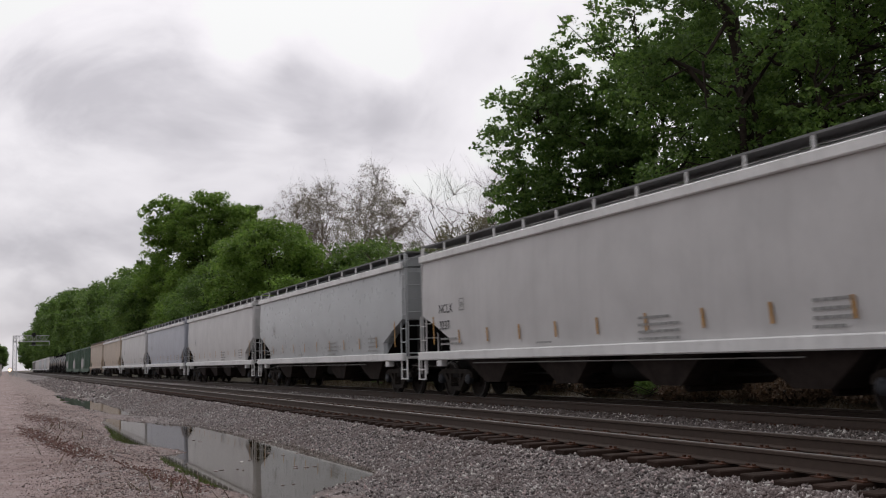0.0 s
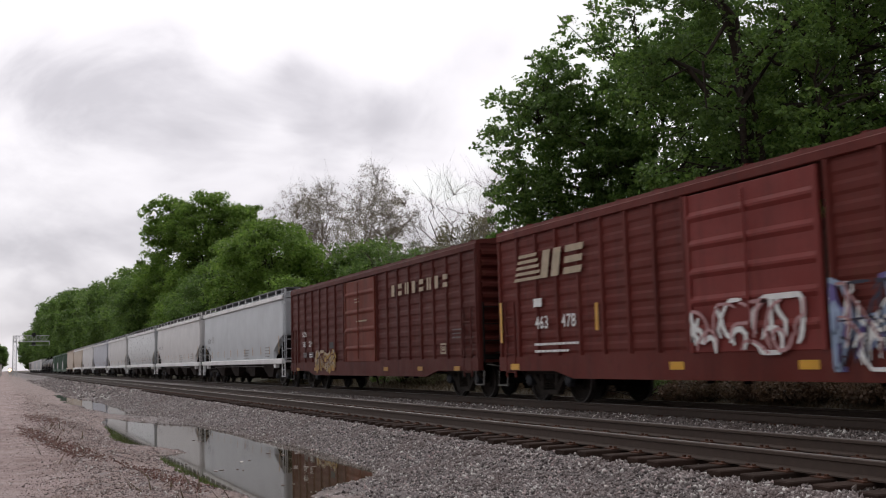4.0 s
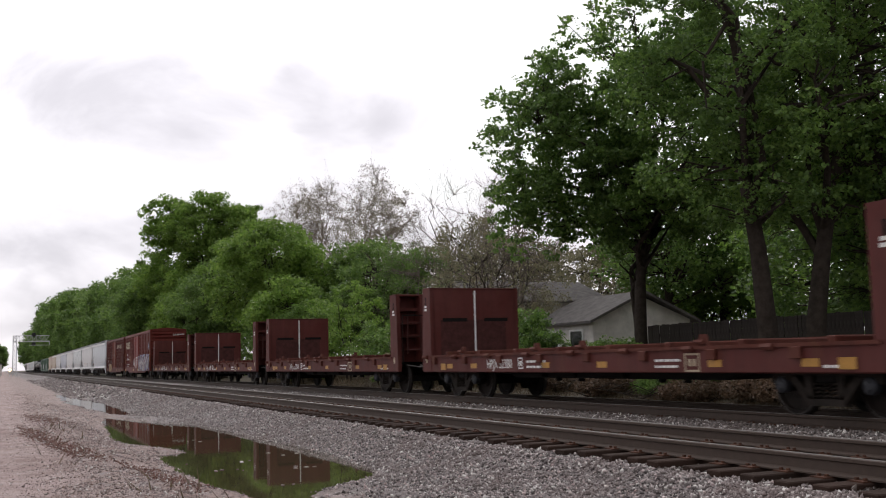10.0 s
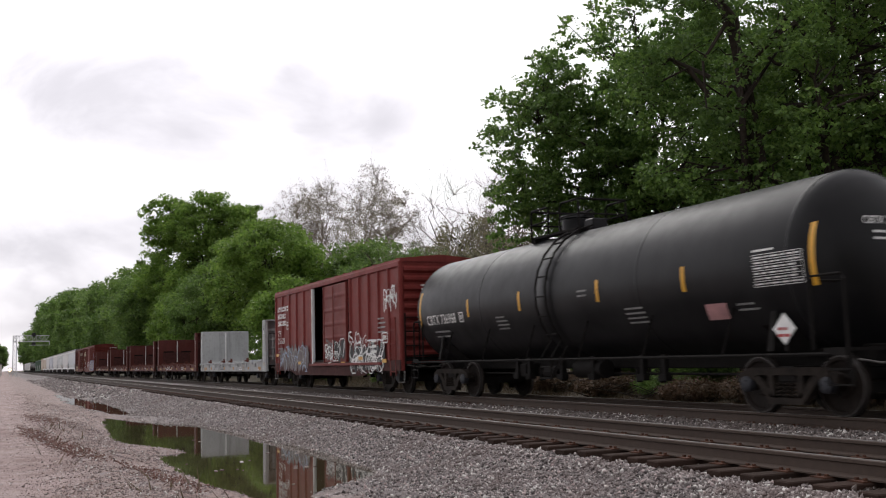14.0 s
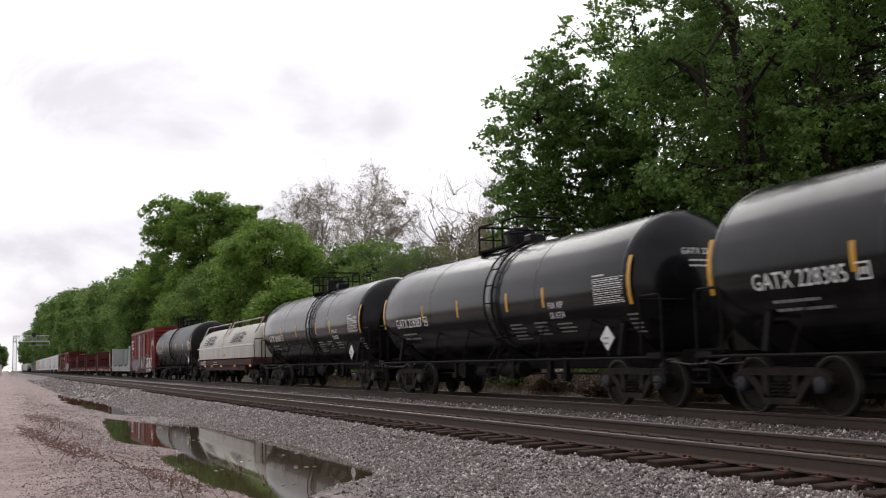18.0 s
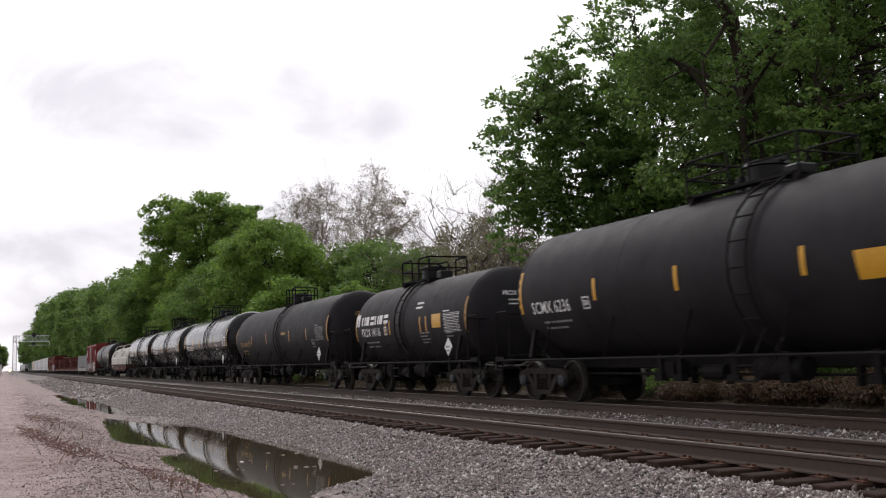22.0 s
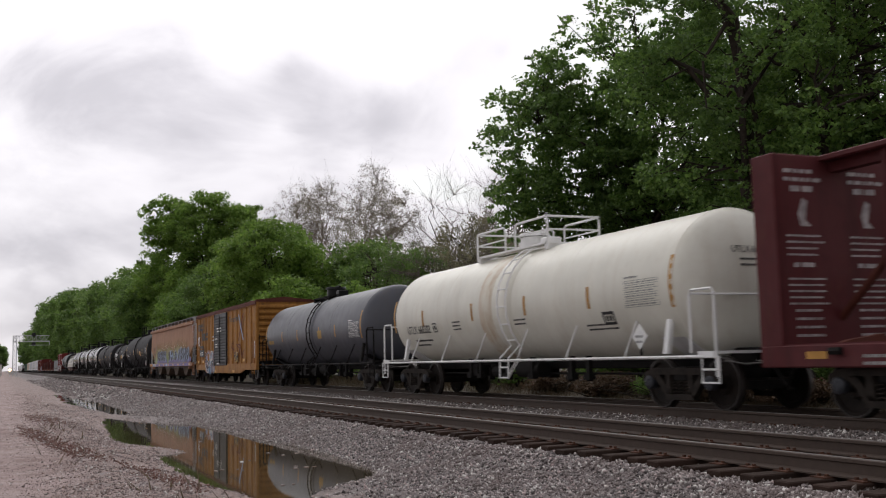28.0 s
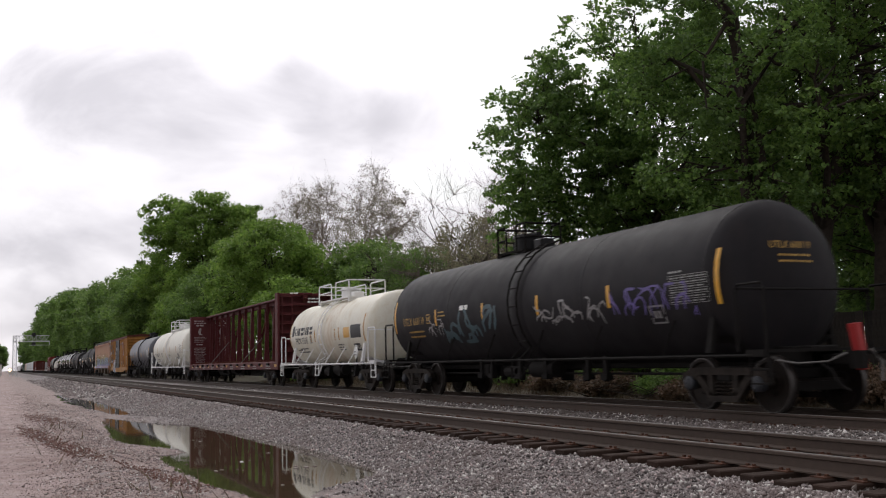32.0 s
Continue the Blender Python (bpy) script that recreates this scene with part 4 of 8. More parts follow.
def lobe(across, away, z, r, rz):
    """A body of leaves given across and along the line of sight."""
    p = SIDE * across + AWAY * away
    return (p.x, p.y, z, r, r, rz)


# large shade trees behind the far track
tree((20.0, 29.3), 14, [lobe(-2.7, 0, 8.0, 2.4, 3.0), lobe(-1.6, 0, 10.8, 1.9, 1.9), lobe(-3.6, 0.3, 9.2, 1.4, 1.7), lobe(-3.6, 0.5, 6.1, 1.7, 1.8), lobe(1.8, 0, 8.6, 3.0, 3.6), lobe(3.0, 1.5, 11.5, 2.6, 2.6), lobe(-1.0, 0, 7.2, 2.2, 2.6), lobe(0.2, -1.0, 5.6, 2.3, 1.2)], M_LEAF_SHADE, "large shade tree with dense dark green leaves", 1, limbs=22, tips=620, per=18, spread=0.64, leaf=0.074, trunk_r=0.26, shell=0.45, clumps=9)
tree((19.0, 21.2), 15, [lobe(0, 0, 9.0, 3.6, 4.4), lobe(-2.8, 1, 11.0, 2.2, 2.9), lobe(2.8, 0, 8.0, 3.2, 3.6), lobe(-0.5, -0.5, 5.6, 2.8, 1.5), lobe(-2.6, 0.5, 8.0, 1.8, 2.4)], M_LEAF_SHADE, "large shade tree with dense dark green leaves", 2, limbs=22, tips=280, per=17, spread=0.70, leaf=0.072, trunk_r=0.30, shell=0.5, clumps=10, stems=2)
tree((22.0, 20.6), 15, [lobe(0.5, 0, 9.5, 4.0, 5.0), lobe(2.5, -1, 6.2, 3.0, 2.4), lobe(-2, 0, 6.5, 2.5, 1.8)], M_LEAF_SHADE_MID, "tall shade tree with mid green leaves", 3, limbs=16, tips=220, per=17, spread=0.74, leaf=0.076, trunk_r=0.30, shell=0.5, clumps=10)
tree((21.0, 30.9), 9, [lobe(0, 0, 6.4, 1.6, 2.6)], M_LEAF_SHADE, "slim dark tree beside the house", 4, limbs=6, tips=70, per=70, spread=0.45, leaf=0.08, trunk_r=0.12)
tree((26.0, 24.0), 17, [lobe(0, 0, 9, 5.0, 6.0), lobe(4, 0, 7, 4, 4)], M_LEAF_SHADE, "broad dark green tree behind the fence", 5, limbs=12, tips=320, per=80, spread=0.8, leaf=0.11)
tree((34.0, 47.0), 12, [lobe(0, 0, 7.6, 4.4, 4.0), lobe(5, 0, 7.0, 4.0, 3.6)], M_LEAF_SHADE, "leafy tree behind the houses", 6, limbs=10, tips=260, per=70, spread=0.8, leaf=0.13)
tree((36.0, 36.0), 13, [lobe(0, 0, 6.2, 5.0, 5.0), lobe(6, 0, 6.5, 4.5, 4.5)], M_LEAF_LIME, "bright green tree behind the houses", 7, limbs=10, tips=260, per=70, spread=0.8, leaf=0.13)
tree((40.0, 66.0), 12, [lobe(0, 0, 6.0, 5.0, 4.0), lobe(5, 0, 6.5, 5.0, 3.6)], M_LEAF_RUST, "brownish budding tree behind the houses", 8, limbs=10, tips=260, per=60, spread=0.8, leaf=0.13)
# row along the line, farther off
FAR = [
    ((20, 111), 20.5, [lobe(0.6, 0, 15.4, 5.2, 4.4), lobe(3.6, 0, 14.6, 3.4, 4.6), lobe(-5.2, 2, 15.6, 2.2, 2.6), lobe(-6.0, 4, 10.2, 3.2, 4.4), lobe(1.4, 0, 8.5, 6.4, 6.0), lobe(-4.6, 2, 16.8, 2.8, 3.0)], M_LEAF_LIME, 1050, 0.85, 0.16, "tall dark green tree beside the line"),
    ((18.0, 73), 12.2, [lobe(0, 0, 8.4, 3.4, 3.6), lobe(2.4, -2, 6.6, 2.6, 3.6), lobe(-2.6, 2, 7.6, 3.0, 3.8)], M_LEAF_LIME, 400, 0.8, 0.12, "bright spring-green tree beside the line"),
    ((17.5, 88), 10.5, [lobe(0, 0, 6.4, 3.6, 4.0), lobe(-3, 4, 5.6, 3.0, 4.4)], M_LEAF_MID, 330, 0.8, 0.13, "mid green tree beside the line"),
    ((16.8, 64), 7.0, [lobe(0, 0, 4.2, 2.6, 2.6), lobe(2.4, -2, 3.4, 2.0, 2.2)], M_LEAF_LIME, 260, 0.65, 0.11, "low bright green tree beside the line"),
    ((17.5, 100), 9.5, [lobe(0, 0, 5.4, 4.2, 4.0), lobe(-3, 6, 5.0, 3.5, 4.0)], M_LEAF_LIME, 300, 0.85, 0.14, "bright green tree beside the line"),
    ((18.0, 122), 13.0, [lobe(-2, 0, 7.0, 4.4, 6.0)], M_LEAF_MID, 300, 1.0, 0.16, "mid green tree beside the line"),
    ((17.5, 142), 14.5, [(0, 0, 8.0, 4.0, 9, 6.6)], M_LEAF_MID, 320, 1.1, 0.18, "mid green tree beside the line"),
    ((18.5, 165), 17.0, [(0, 0, 9.2, 4.6, 11, 7.6)], G, 320, 1.3, 0.22, "dark green tree beside the line"),
    ((18.0, 195), 17.5, [(0, 0, 9.3, 4.6, 14, 8.0)], M_LEAF_MID, 320, 1.4, 0.26, "mid green tree beside the line"),
    ((19.0, 235), 19.5, [(0, 0, 10.2, 5.2, 17, 9.2)], G, 320, 1.6, 0.30, "dark green tree beside the line"),
    ((19.0, 290), 23.0, [(0, 0, 12.2, 5.6, 25, 10.8)], M_LEAF_MID, 360, 1.9, 0.36, "tall tree in the row beside the line"),
    ((19.0, 360), 26.5, [(0, 0, 13.8, 5.8, 32, 12.8)], M_LEAF_MID, 360, 2.2, 0.42, "tall tree in the row beside the line"),
    ((17.5, 450), 28.5, [(0, 0, 14.8, 5.8, 42, 13.8)], M_LEAF_MID, 360, 2.6, 0.5, "tall tree in the row beside the line"),
    ((18.0, 620), 27.0, [(0, 0, 12.5, 8.5, 60, 11.5)], M_LEAF_MID, 320, 3.0, 0.7, "far tree at the end of the line"),
    ((-4.0, 620), 16.0, [(0, 0, 9.0, 6.0, 20, 8.0)], G, 220, 2.2, 0.6, "far dark tree on the road side"),
    ((-20.0, 560), 16.0, [(0, 0, 9.0, 12.0, 20, 8.0)], G, 220, 2.4, 0.6, "far dark tree on the road side"),
]
for k, (bs, h, lobes, m, tips, sp, lf, lab) in enumerate(FAR):
    tree(bs, h, lobes, m, lab, 30 + k, limbs=12, tips=tips, per=95, spread=sp, leaf=lf, trunk_r=0.3, shell=0.3)
tree((22.0, 62.0), 8.8, [lobe(0, 0, 5.0, 3.0, 3.6), lobe(2.4, 0, 4.4, 2.4, 3.2)], G, "dark green tree behind the shrubs", 91, limbs=10, tips=220, per=90, spread=0.6, leaf=0.11, trunk_r=0.18)
tree((31.5, 61.0), 9.6, [lobe(0, 0, 5.4, 3.2, 4.0), lobe(3.0, 0, 5.0, 2.6, 3.6)], M_LEAF_RUST, "brown-green tree behind the shrubs", 92, limbs=10, tips=260, per=70, spread=0.6, leaf=0.07, trunk_r=0.16)
tree((24.5, 70.0), 10.5, [lobe(0, 0, 6.0, 3.6, 4.2), lobe(-3, 0, 5.0, 3.0, 3.6)], G, "dark green tree behind the row", 93, limbs=10, tips=240, per=90, spread=0.7, leaf=0.12, trunk_r=0.2)
tree((30.0, 20.0), 12, [lobe(0, 0, 6.0, 5.0, 5.4), lobe(4, 2, 5.5, 4.0, 5.0)], M_LEAF_MID, "leafy tree in the garden behind the fence", 94, limbs=10, tips=280, per=80, spread=0.85, leaf=0.12)
tree((31.0, 27.5), 11, [lobe(0, 0, 5.2, 4.2, 4.8), lobe(-3.5, 1, 5.0, 3.0, 4.2)], M_LEAF_SHADE, "leafy dark tree in the garden behind the fence", 95, limbs=10, tips=260, per=80, spread=0.85, leaf=0.12)
tree((26.5, 17.5), 9, [lobe(0, 0, 4.2, 3.6, 3.8)], M_LEAF_LIME, "bright green tree behind the fence", 96, limbs=10, tips=180, per=80, spread=0.7, leaf=0.11)
tree((42.0, 44.0), 14, [lobe(0, 0, 6.5, 5.5, 6.0), lobe(-6, 3, 6.5, 5.0, 5.5), lobe(6, -3, 6.5, 5.0, 5.5)], M_LEAF_SHADE, "dark green trees behind the houses", 97, limbs=12, tips=340, per=80, spread=1.0, leaf=0.16)
tree((38.5, 48.0), 8, [lobe(0, 0, 3.6, 3.0, 3.2), lobe(2.5, 0, 3.4, 2.6, 3.0), lobe(-2.6, 0, 4.0, 2.4, 3.0)], M_LEAF_LIME, "bright green tree in a garden", 98, limbs=10, tips=240, per=90, spread=0.7, leaf=0.12)
tree((27.9, 61.0), 10.8, [lobe(0, 0, 7.2, 3.0, 3.3), lobe(-1.8, 0, 5.6, 2.6, 3.0), lobe(2.4, 0, 5.8, 2.4, 3.0)], M_LEAF_RUST, "round brown-green tree behind the house", 90, limbs=12, tips=330, per=80, spread=0.6, leaf=0.07, trunk_r=0.18)
# budding and bare trees
for k, (bs, h, rx, z) in enumerate((((31, 88), 19.5, 3.0, 12.0), ((30, 100), 20.0, 4.0, 12.0), ((29, 107), 20.8, 3.6, 13.0), ((33, 112), 22.0, 4.2, 13.0), ((29, 78), 15.4, 3.4, 9.5))):
    tree(bs, h, [(0, 0, z, rx, rx * 1.3, h - z)], M_LEAF_BUD, "pale budding tree with thin crown", 50 + k, limbs=20, tips=520, per=24, spread=0.6, leaf=0.064, trunk_r=0.19, bark=M_BARK_PALE, twigs=3, twig_r=0.012)
for k, (bs, h, rx, z) in enumerate((((32, 66), 14.6, 3.4, 9.0), ((29, 66), 14.6, 3.4, 9.0), ((25, 47.4), 11.8, 2.6, 8.0))):
    tree(bs, h, [(0, 0, z, rx, rx * 1.2, h - z)], M_LEAF_BUD, "bare grey tree with upright twigs", 60 + k, limbs=18, tips=200, per=0, trunk_r=0.16, bark=M_BARK_PALE, twigs=4, twig_r=0.013)
for k, (bs, h, r) in enumerate((((23.5, 47), 8.6, 3.6), ((24, 60), 8.5, 3.6))):
    tree(bs, h, [(0, 0, h * 0.58, r, r * 1.15, h * 0.4)], M_LEAF_RUST if k != 1 else M_LEAF_MID, "twiggy brown-green tree beside the line", 70 + k, limbs=14, tips=300, per=46, spread=0.5, leaf=0.062, trunk_r=0.14, bark=M_BARK_PALE, twigs=3, stems=2)
tree((19.2, 39.5), 6.2, [(0, 0, 4.4, 2.6, 2.8, 1.9)], M_LEAF_RUST, "bare multi-stemmed small tree before the house", 75, limbs=14, tips=110, per=5, spread=0.3, leaf=0.07, trunk_r=0.09, bark=M_BARK, twigs=4, stems=4, fork=0.15)
# shrubs along the fence line
SHRUBS = [((18.5, 37.0), 3.0, 2.0, M_LEAF_MID), ((18.0, 34.0), 3.0, 1.6, M_LEAF_SHADE), ((17.5, 48.0), 3.4, 2.2, M_LEAF_MID), ((18.2, 46.0), 2.6, 1.8, G), ((17.8, 54.0), 5.8, 2.3, M_LEAF_LIME), ((17.0, 59.5), 4.8, 2.4, G),
          ((19.0, 29.8), 1.6, 1.2, G), ((19.8, 26.0), 1.1, 1.0, M_LEAF_SHADE), ((19.6, 20.5), 0.9, 0.9, M_LEAF_SHADE), ((17.4, 16.5), 0.7, 0.9, M_LEAF_BRUSH), ((18.0, 13.5), 0.8, 0.9, M_LEAF_BRUSH), ((16.9, 18.6), 0.55, 0.7, M_LEAF_BRUSH), ((17.2, 20.2), 0.6, 0.8, M_LEAF_BRUSH), ((16.8, 22.4), 0.55, 0.8, M_LEAF_BRUSH), ((17.3, 24.2), 0.5, 0.7, M_LEAF_MID), ((16.9, 14.6), 0.5, 0.7, M_LEAF_BRUSH), ((17.0, 26.8), 0.6, 0.9, M_LEAF_BRUSH), ((17.6, 43.0), 2.4, 1.8, M_LEAF_RUST), ((18.4, 66), 4.4, 3.0, G), ((17.3, 30.5), 0.7, 0.9, M_LEAF_BRUSH),
          ((18.6, 72.0), 3.6, 3.0, M_LEAF_MID), ((19.2, 80.0), 3.8, 3.2, G), ((19.4, 91.0), 4.0, 3.6, M_LEAF_MID), ((19.6, 103.0), 4.4, 4.0, G), ((20.0, 116.0), 4.8, 4.4, M_LEAF_MID), ((21.0, 131.0), 5.4, 4.8, G)]
for k, (bs, h, r, m) in enumerate(SHRUBS):
    tree(bs, h, [(0, 0, h * 0.5, r, r * 1.25, h * 0.5)], m, "leafy shrub beside the line", 80 + k, limbs=8, tips=110, per=60 if h > 0.95 else 90, spread=0.36, leaf=0.075 if h > 0.95 else 0.042, trunk_r=0.05 if h > 0.95 else 0.02, category="shrub", name="shrub", stems=3, fork=0.1, shell=0.2)


def grass(zone, count, seed, label="rough brown-green grass on the bank"):
    """Tufts of rough grass and dead stalks."""
    rs = np.random.RandomState(seed)
    x, y = rs.uniform(zone[0], zone[1], count), rs.uniform(zone[2], zone[3], count)
    z = ground_height(x, y)
    hgt = rs.uniform(0.05, 0.30, count)
    a = rs.uniform(0, 2 * np.pi, count)
    w = rs.uniform(0.008, 0.02, count)
    dx, dy = np.cos(a), np.sin(a)
    lx, ly = rs.normal(0, 0.22, count), rs.normal(0, 0.22, count)
    v = np.stack([np.stack([x - dx * w, y - dy * w, z - 0.02], -1), np.stack([x + dx * w, y + dy * w, z - 0.02], -1), np.stack([x + lx, y + ly, z + hgt], -1)], 1).reshape(-1, 3)
    return tagged(new("grass", big_mesh("grass", v, np.arange(count * 3).reshape(-1, 3), M_GRASS)), label, "grass", kind="stuff")


grass((15.2, 20.0, 8, 70), 26000, 5)
grass((1.5, 2.5, 10.2, 15.0), 30, 6, "thin dry weeds on the muddy verge")
grass((0.7, 1.7, 17.0, 30.0), 60, 7, "thin dry weeds among the bark litter")


# ---- houses, fence, signals ----
def house(name, label, x0, x1, y0, y1, wall_z, ridge_z, ridge_along_y, gable_vent=True):
    """A one-storey house with a gable roof."""
    z0 = 0.1
    hs = thing(name, label, "house", ((x0 + x1) / 2, (y0 + y1) / 2, z0))
    wx, wy, hz = (x1 - x0) / 2, (y1 - y0) / 2, wall_z - z0
    rz = ridge_z - z0
    wl = MB()
    wl.box(-wx, wx, -wy, wy, -0.3, hz)
    if ridge_along_y:
        wl.prism([(-wx, hz), (wx, hz), (0, rz - 0.12)], 1, -wy, wy)
    else:
        wl.prism([(-wy, hz), (wy, hz), (0, rz - 0.12)], 0, -wx, wx)
    part("wall", wl, M_SIDING, hs, "white board siding")
    lap = MB()
    for i in range(int(hz / 0.2)):
        z = 0.05 + i * 0.2
        lap.box(-wx - 0.015, -wx, -wy, wy, z, z + 0.185).box(-wx, wx, -wy - 0.015, -wy, z, z + 0.185)
    part("siding_board", lap, M_SIDING, hs)
    o, t = 0.35, 0.12
    for s in (-1, 1):
        if ridge_along_y:
            k = (rz - hz) / wx
            a = [(s * (wx + o), hz - k * o), (0, rz), (0, rz + t), (s * (wx + o), hz - k * o + t)]
            part("roof", MB().prism(a, 1, -wy - o, wy + o), M_SHINGLE, hs, "weathered grey shingle roof")
        else:
            k = (rz - hz) / wy
            a = [(s * (wy + o), hz - k * o), (0, rz), (0, rz + t), (s * (wy + o), hz - k * o + t)]
            part("roof", MB().prism(a, 0, -wx - o, wx + o), M_SHINGLE, hs, "weathered grey shingle roof")
    for y in (-wy * 0.45, wy * 0.4):
        w = part("window", MB().box(-wx - 0.05, -wx - 0.02, y - 0.5, y + 0.5, 0.95, 2.0), M_DARKGLASS, hs)
        part("window_frame", MB().box(-wx - 0.08, -wx - 0.01, y - 0.58, y - 0.5, 0.87, 2.08).box(-wx - 0.08, -wx - 0.01, y + 0.5, y + 0.58, 0.87, 2.08).box(-wx - 0.08, -wx - 0.01, y - 0.5, y + 0.5, 2.0, 2.08).box(-wx - 0.08, -wx - 0.01, y - 0.5, y + 0.5, 0.87, 0.95), M_WHITE, w)
    return hs


house("house", "white sided house with low gable and grey shingle roof", 23.5, 28.6, 38.0, 43.0, 2.55, 3.7, True)
house("house", "pale house with wide grey shingle roof behind bushes", 23.6, 31.4, 49.5, 56.0, 4.1, 5.3, False)


def fence():
    fn = thing("board_fence", "dark weathered wooden board fence", "fence", (21.2, 0, 0), kind="structure")
    me = {}
    rnd = random.Random(4)
    for kind, h in (("a", 2.0), ("b", 1.985), ("c", 2.015)):
        m = fix_normals(MB().box(-0.012, 0.012, -0.068, 0.068, 0.0, h, 0.004).mesh("board"))
        m.materials.append(M_FENCE)
        me[kind] = m
    y = 12.0
    while y < 30.6:
        b = new("board", me[rnd.choice("abc")])
        b.parent = fn
        b.location = (rnd.uniform(-0.012, 0.012), y, 0.02)
        y += 0.145
    y = 12.0
    while y < 30.7:
        part("fence_post", MB().box(0.02, 0.11, y - 0.045, y + 0.045, 0.0, 2.05, 0.006), M_FENCE, fn)
        y += 2.4
    for z in (0.5, 1.6):
        part("fence_rail", MB().box(0.014, 0.055, 12, 30.6, z, z + 0.09), M_FENCE, fn)


fence()


def signal_bridge():
    """Cantilever signal over the near track, far down the line."""
    s = thing("cantilever_signal", "grey steel cantilever with dark signal heads", "signal", (2.7, 262.0, -0.5))
    mast = MB()
    for x in (-0.4, 0.4):
        for y in (-0.4, 0.4):
            mast.tube([(x, y, 0), (x, y, 9.7)], 0.09, 6)
    for i in range(9):
        z = 0.3 + i * 1.05
        mast.tube([(-0.4, -0.4, z), (0.4, -0.4, z + 1.0)], 0.05, 4).tube([(0.4, -0.4, z), (-0.4, -0.4, z + 1.0)], 0.05, 4)
    part("mast", mast, M_GALV, s)
    arm = MB()
    for z in (8.2, 9.6):
        for y in (-0.4, 0.4):
            arm.tube([(-0.4, y, z), (7.6, y, z)], 0.08, 6)
    for i in range(8):
        arm.tube([(i * 0.95, -0.4, 8.2), (i * 0.95 + 0.95, -0.4, 9.6)], 0.05, 4).tube([(i * 0.95, -0.4, 8.2), (i * 0.95, -0.4, 9.6)], 0.05, 4)
    part("arm", arm, M_GALV, s)
    for z in (7.7, 9.9):
        hd = part("signal_head", MB().tube([(4.1, -0.7, z - 0.1), (4.1, -0.55, z - 0.1)], 0.5, 14), M_LET_K, s, "round dark signal head")
        for dx, dz in ((0, 0.35), (0.3, -0.2), (-0.3, -0.2)):
            part("lamp_hood", MB().tube([(4.1 + dx, -0.95, z - 0.1 + dz), (4.1 + dx, -0.7, z - 0.1 + dz)], 0.14, 8), M_LET_K, hd)
    part("walkway", MB().box(3.0, 7.6, -1.2, -0.45, 7.3, 7.38).tube([(3.0, -1.2, 8.3), (7.6, -1.2, 8.3)], 0.05, 4).tube([(7.6, -1.2, 7.3), (7.6, -1.2, 8.3)], 0.05, 4), M_GALV, s)


signal_bridge()


def far_lamp():
    s = thing("lamp_post", "short grey post with a lit warm lamp", "lamp", (2.0, 300.0, -0.6))
    part("post", MB().tube([(0, 0, 0), (0, 0, 2.6)], 0.1, 8).box(-0.5, 0.5, 0.05, 0.4, 0.6, 2.2, 0.04), M_GALV, s)
    part("lamp", MB().tube([(0.0, -0.25, 1.75), (0.0, 0.05, 1.75)], [0.34, 0.3], 12), M_LAMP, s, "lit warm lamp")


far_lamp()


def far_shed():
    s = thing("shed", "small white shed with grey roof beside the road", "shed", (-3.5, 330.0, -0.5))
    part("wall", MB().box(-3.5, 3.5, -4, 4, 0, 3.4), M_SIDING, s)
    part("roof", MB().prism([(-3.9, 3.3), (3.9, 3.3), (0, 4.8)], 1, -4.3, 4.3), M_SHINGLE, s)
    part("door", MB().box(-0.6, 0.6, -4.05, -4.0, 0, 2.1), M_FENCE, s)


far_shed()

# ---- the train: shared running gear ----
WHEEL_R = 0.457
TRUCKS, WHEELS, CARS = [], [], []
SHARED = {}


def shared(name, build, material, smooth=False):
    if name not in SHARED:
        me = fix_normals(build().mesh(name, smooth))
        me.materials.append(material)
        SHARED[name] = me
    return SHARED[name]


def wheelset_mesh():
    mb = MB()
    prof = [(0.66, 0.09), (0.66, 0.17), (0.69, 0.19), (0.695, 0.36), (0.672, 0.38), (0.672, 0.483), (0.70, 0.483), (0.712, 0.46), (0.80, 0.455), (0.802, 0.437), (0.80, 0.385), (0.765, 0.37), (0.74, 0.19), (0.78, 0.16), (0.78, 0.09)]
    n = 32
    for s in (-1, 1):
        rows = [[(s * x, r * math.cos(2 * math.pi * k / n), r * math.sin(2 * math.pi * k / n)) for k in range(n)] for x, r in prof]
        mb.rings(rows)
    mb.tube([(-1.0, 0, 0), (1.0, 0, 0)], 0.085, 12)
    return mb


def frame_mesh():
    """One cast side frame, lying along Y, outer face towards -X."""
    mb = MB()
    for x in (-1.07,):
        a, b = x, x + 0.14
        mb.prism([(-1.12, 0.50), (-1.10, 0.64), (-0.80, 0.74), (0.80, 0.74), (1.10, 0.64), (1.12, 0.50), (0.74, 0.54), (0.66, 0.62), (-0.66, 0.62), (-0.74, 0.54)], 0, a, b)
        for s in (-1, 1):
            mb.prism([(s * 0.72, 0.56), (s * 0.60, 0.62), (s * 0.24, 0.26), (s * 0.36, 0.18)], 0, a, b)
            mb.prism([(s * 0.40, 0.62), (s * 0.27, 0.62), (s * 0.25, 0.26), (s * 0.36, 0.26)], 0, a, b)
        mb.prism([(-0.40, 0.17), (0.40, 0.17), (0.36, 0.27), (-0.36, 0.27)], 0, a - 0.01, b + 0.01)
    return mb


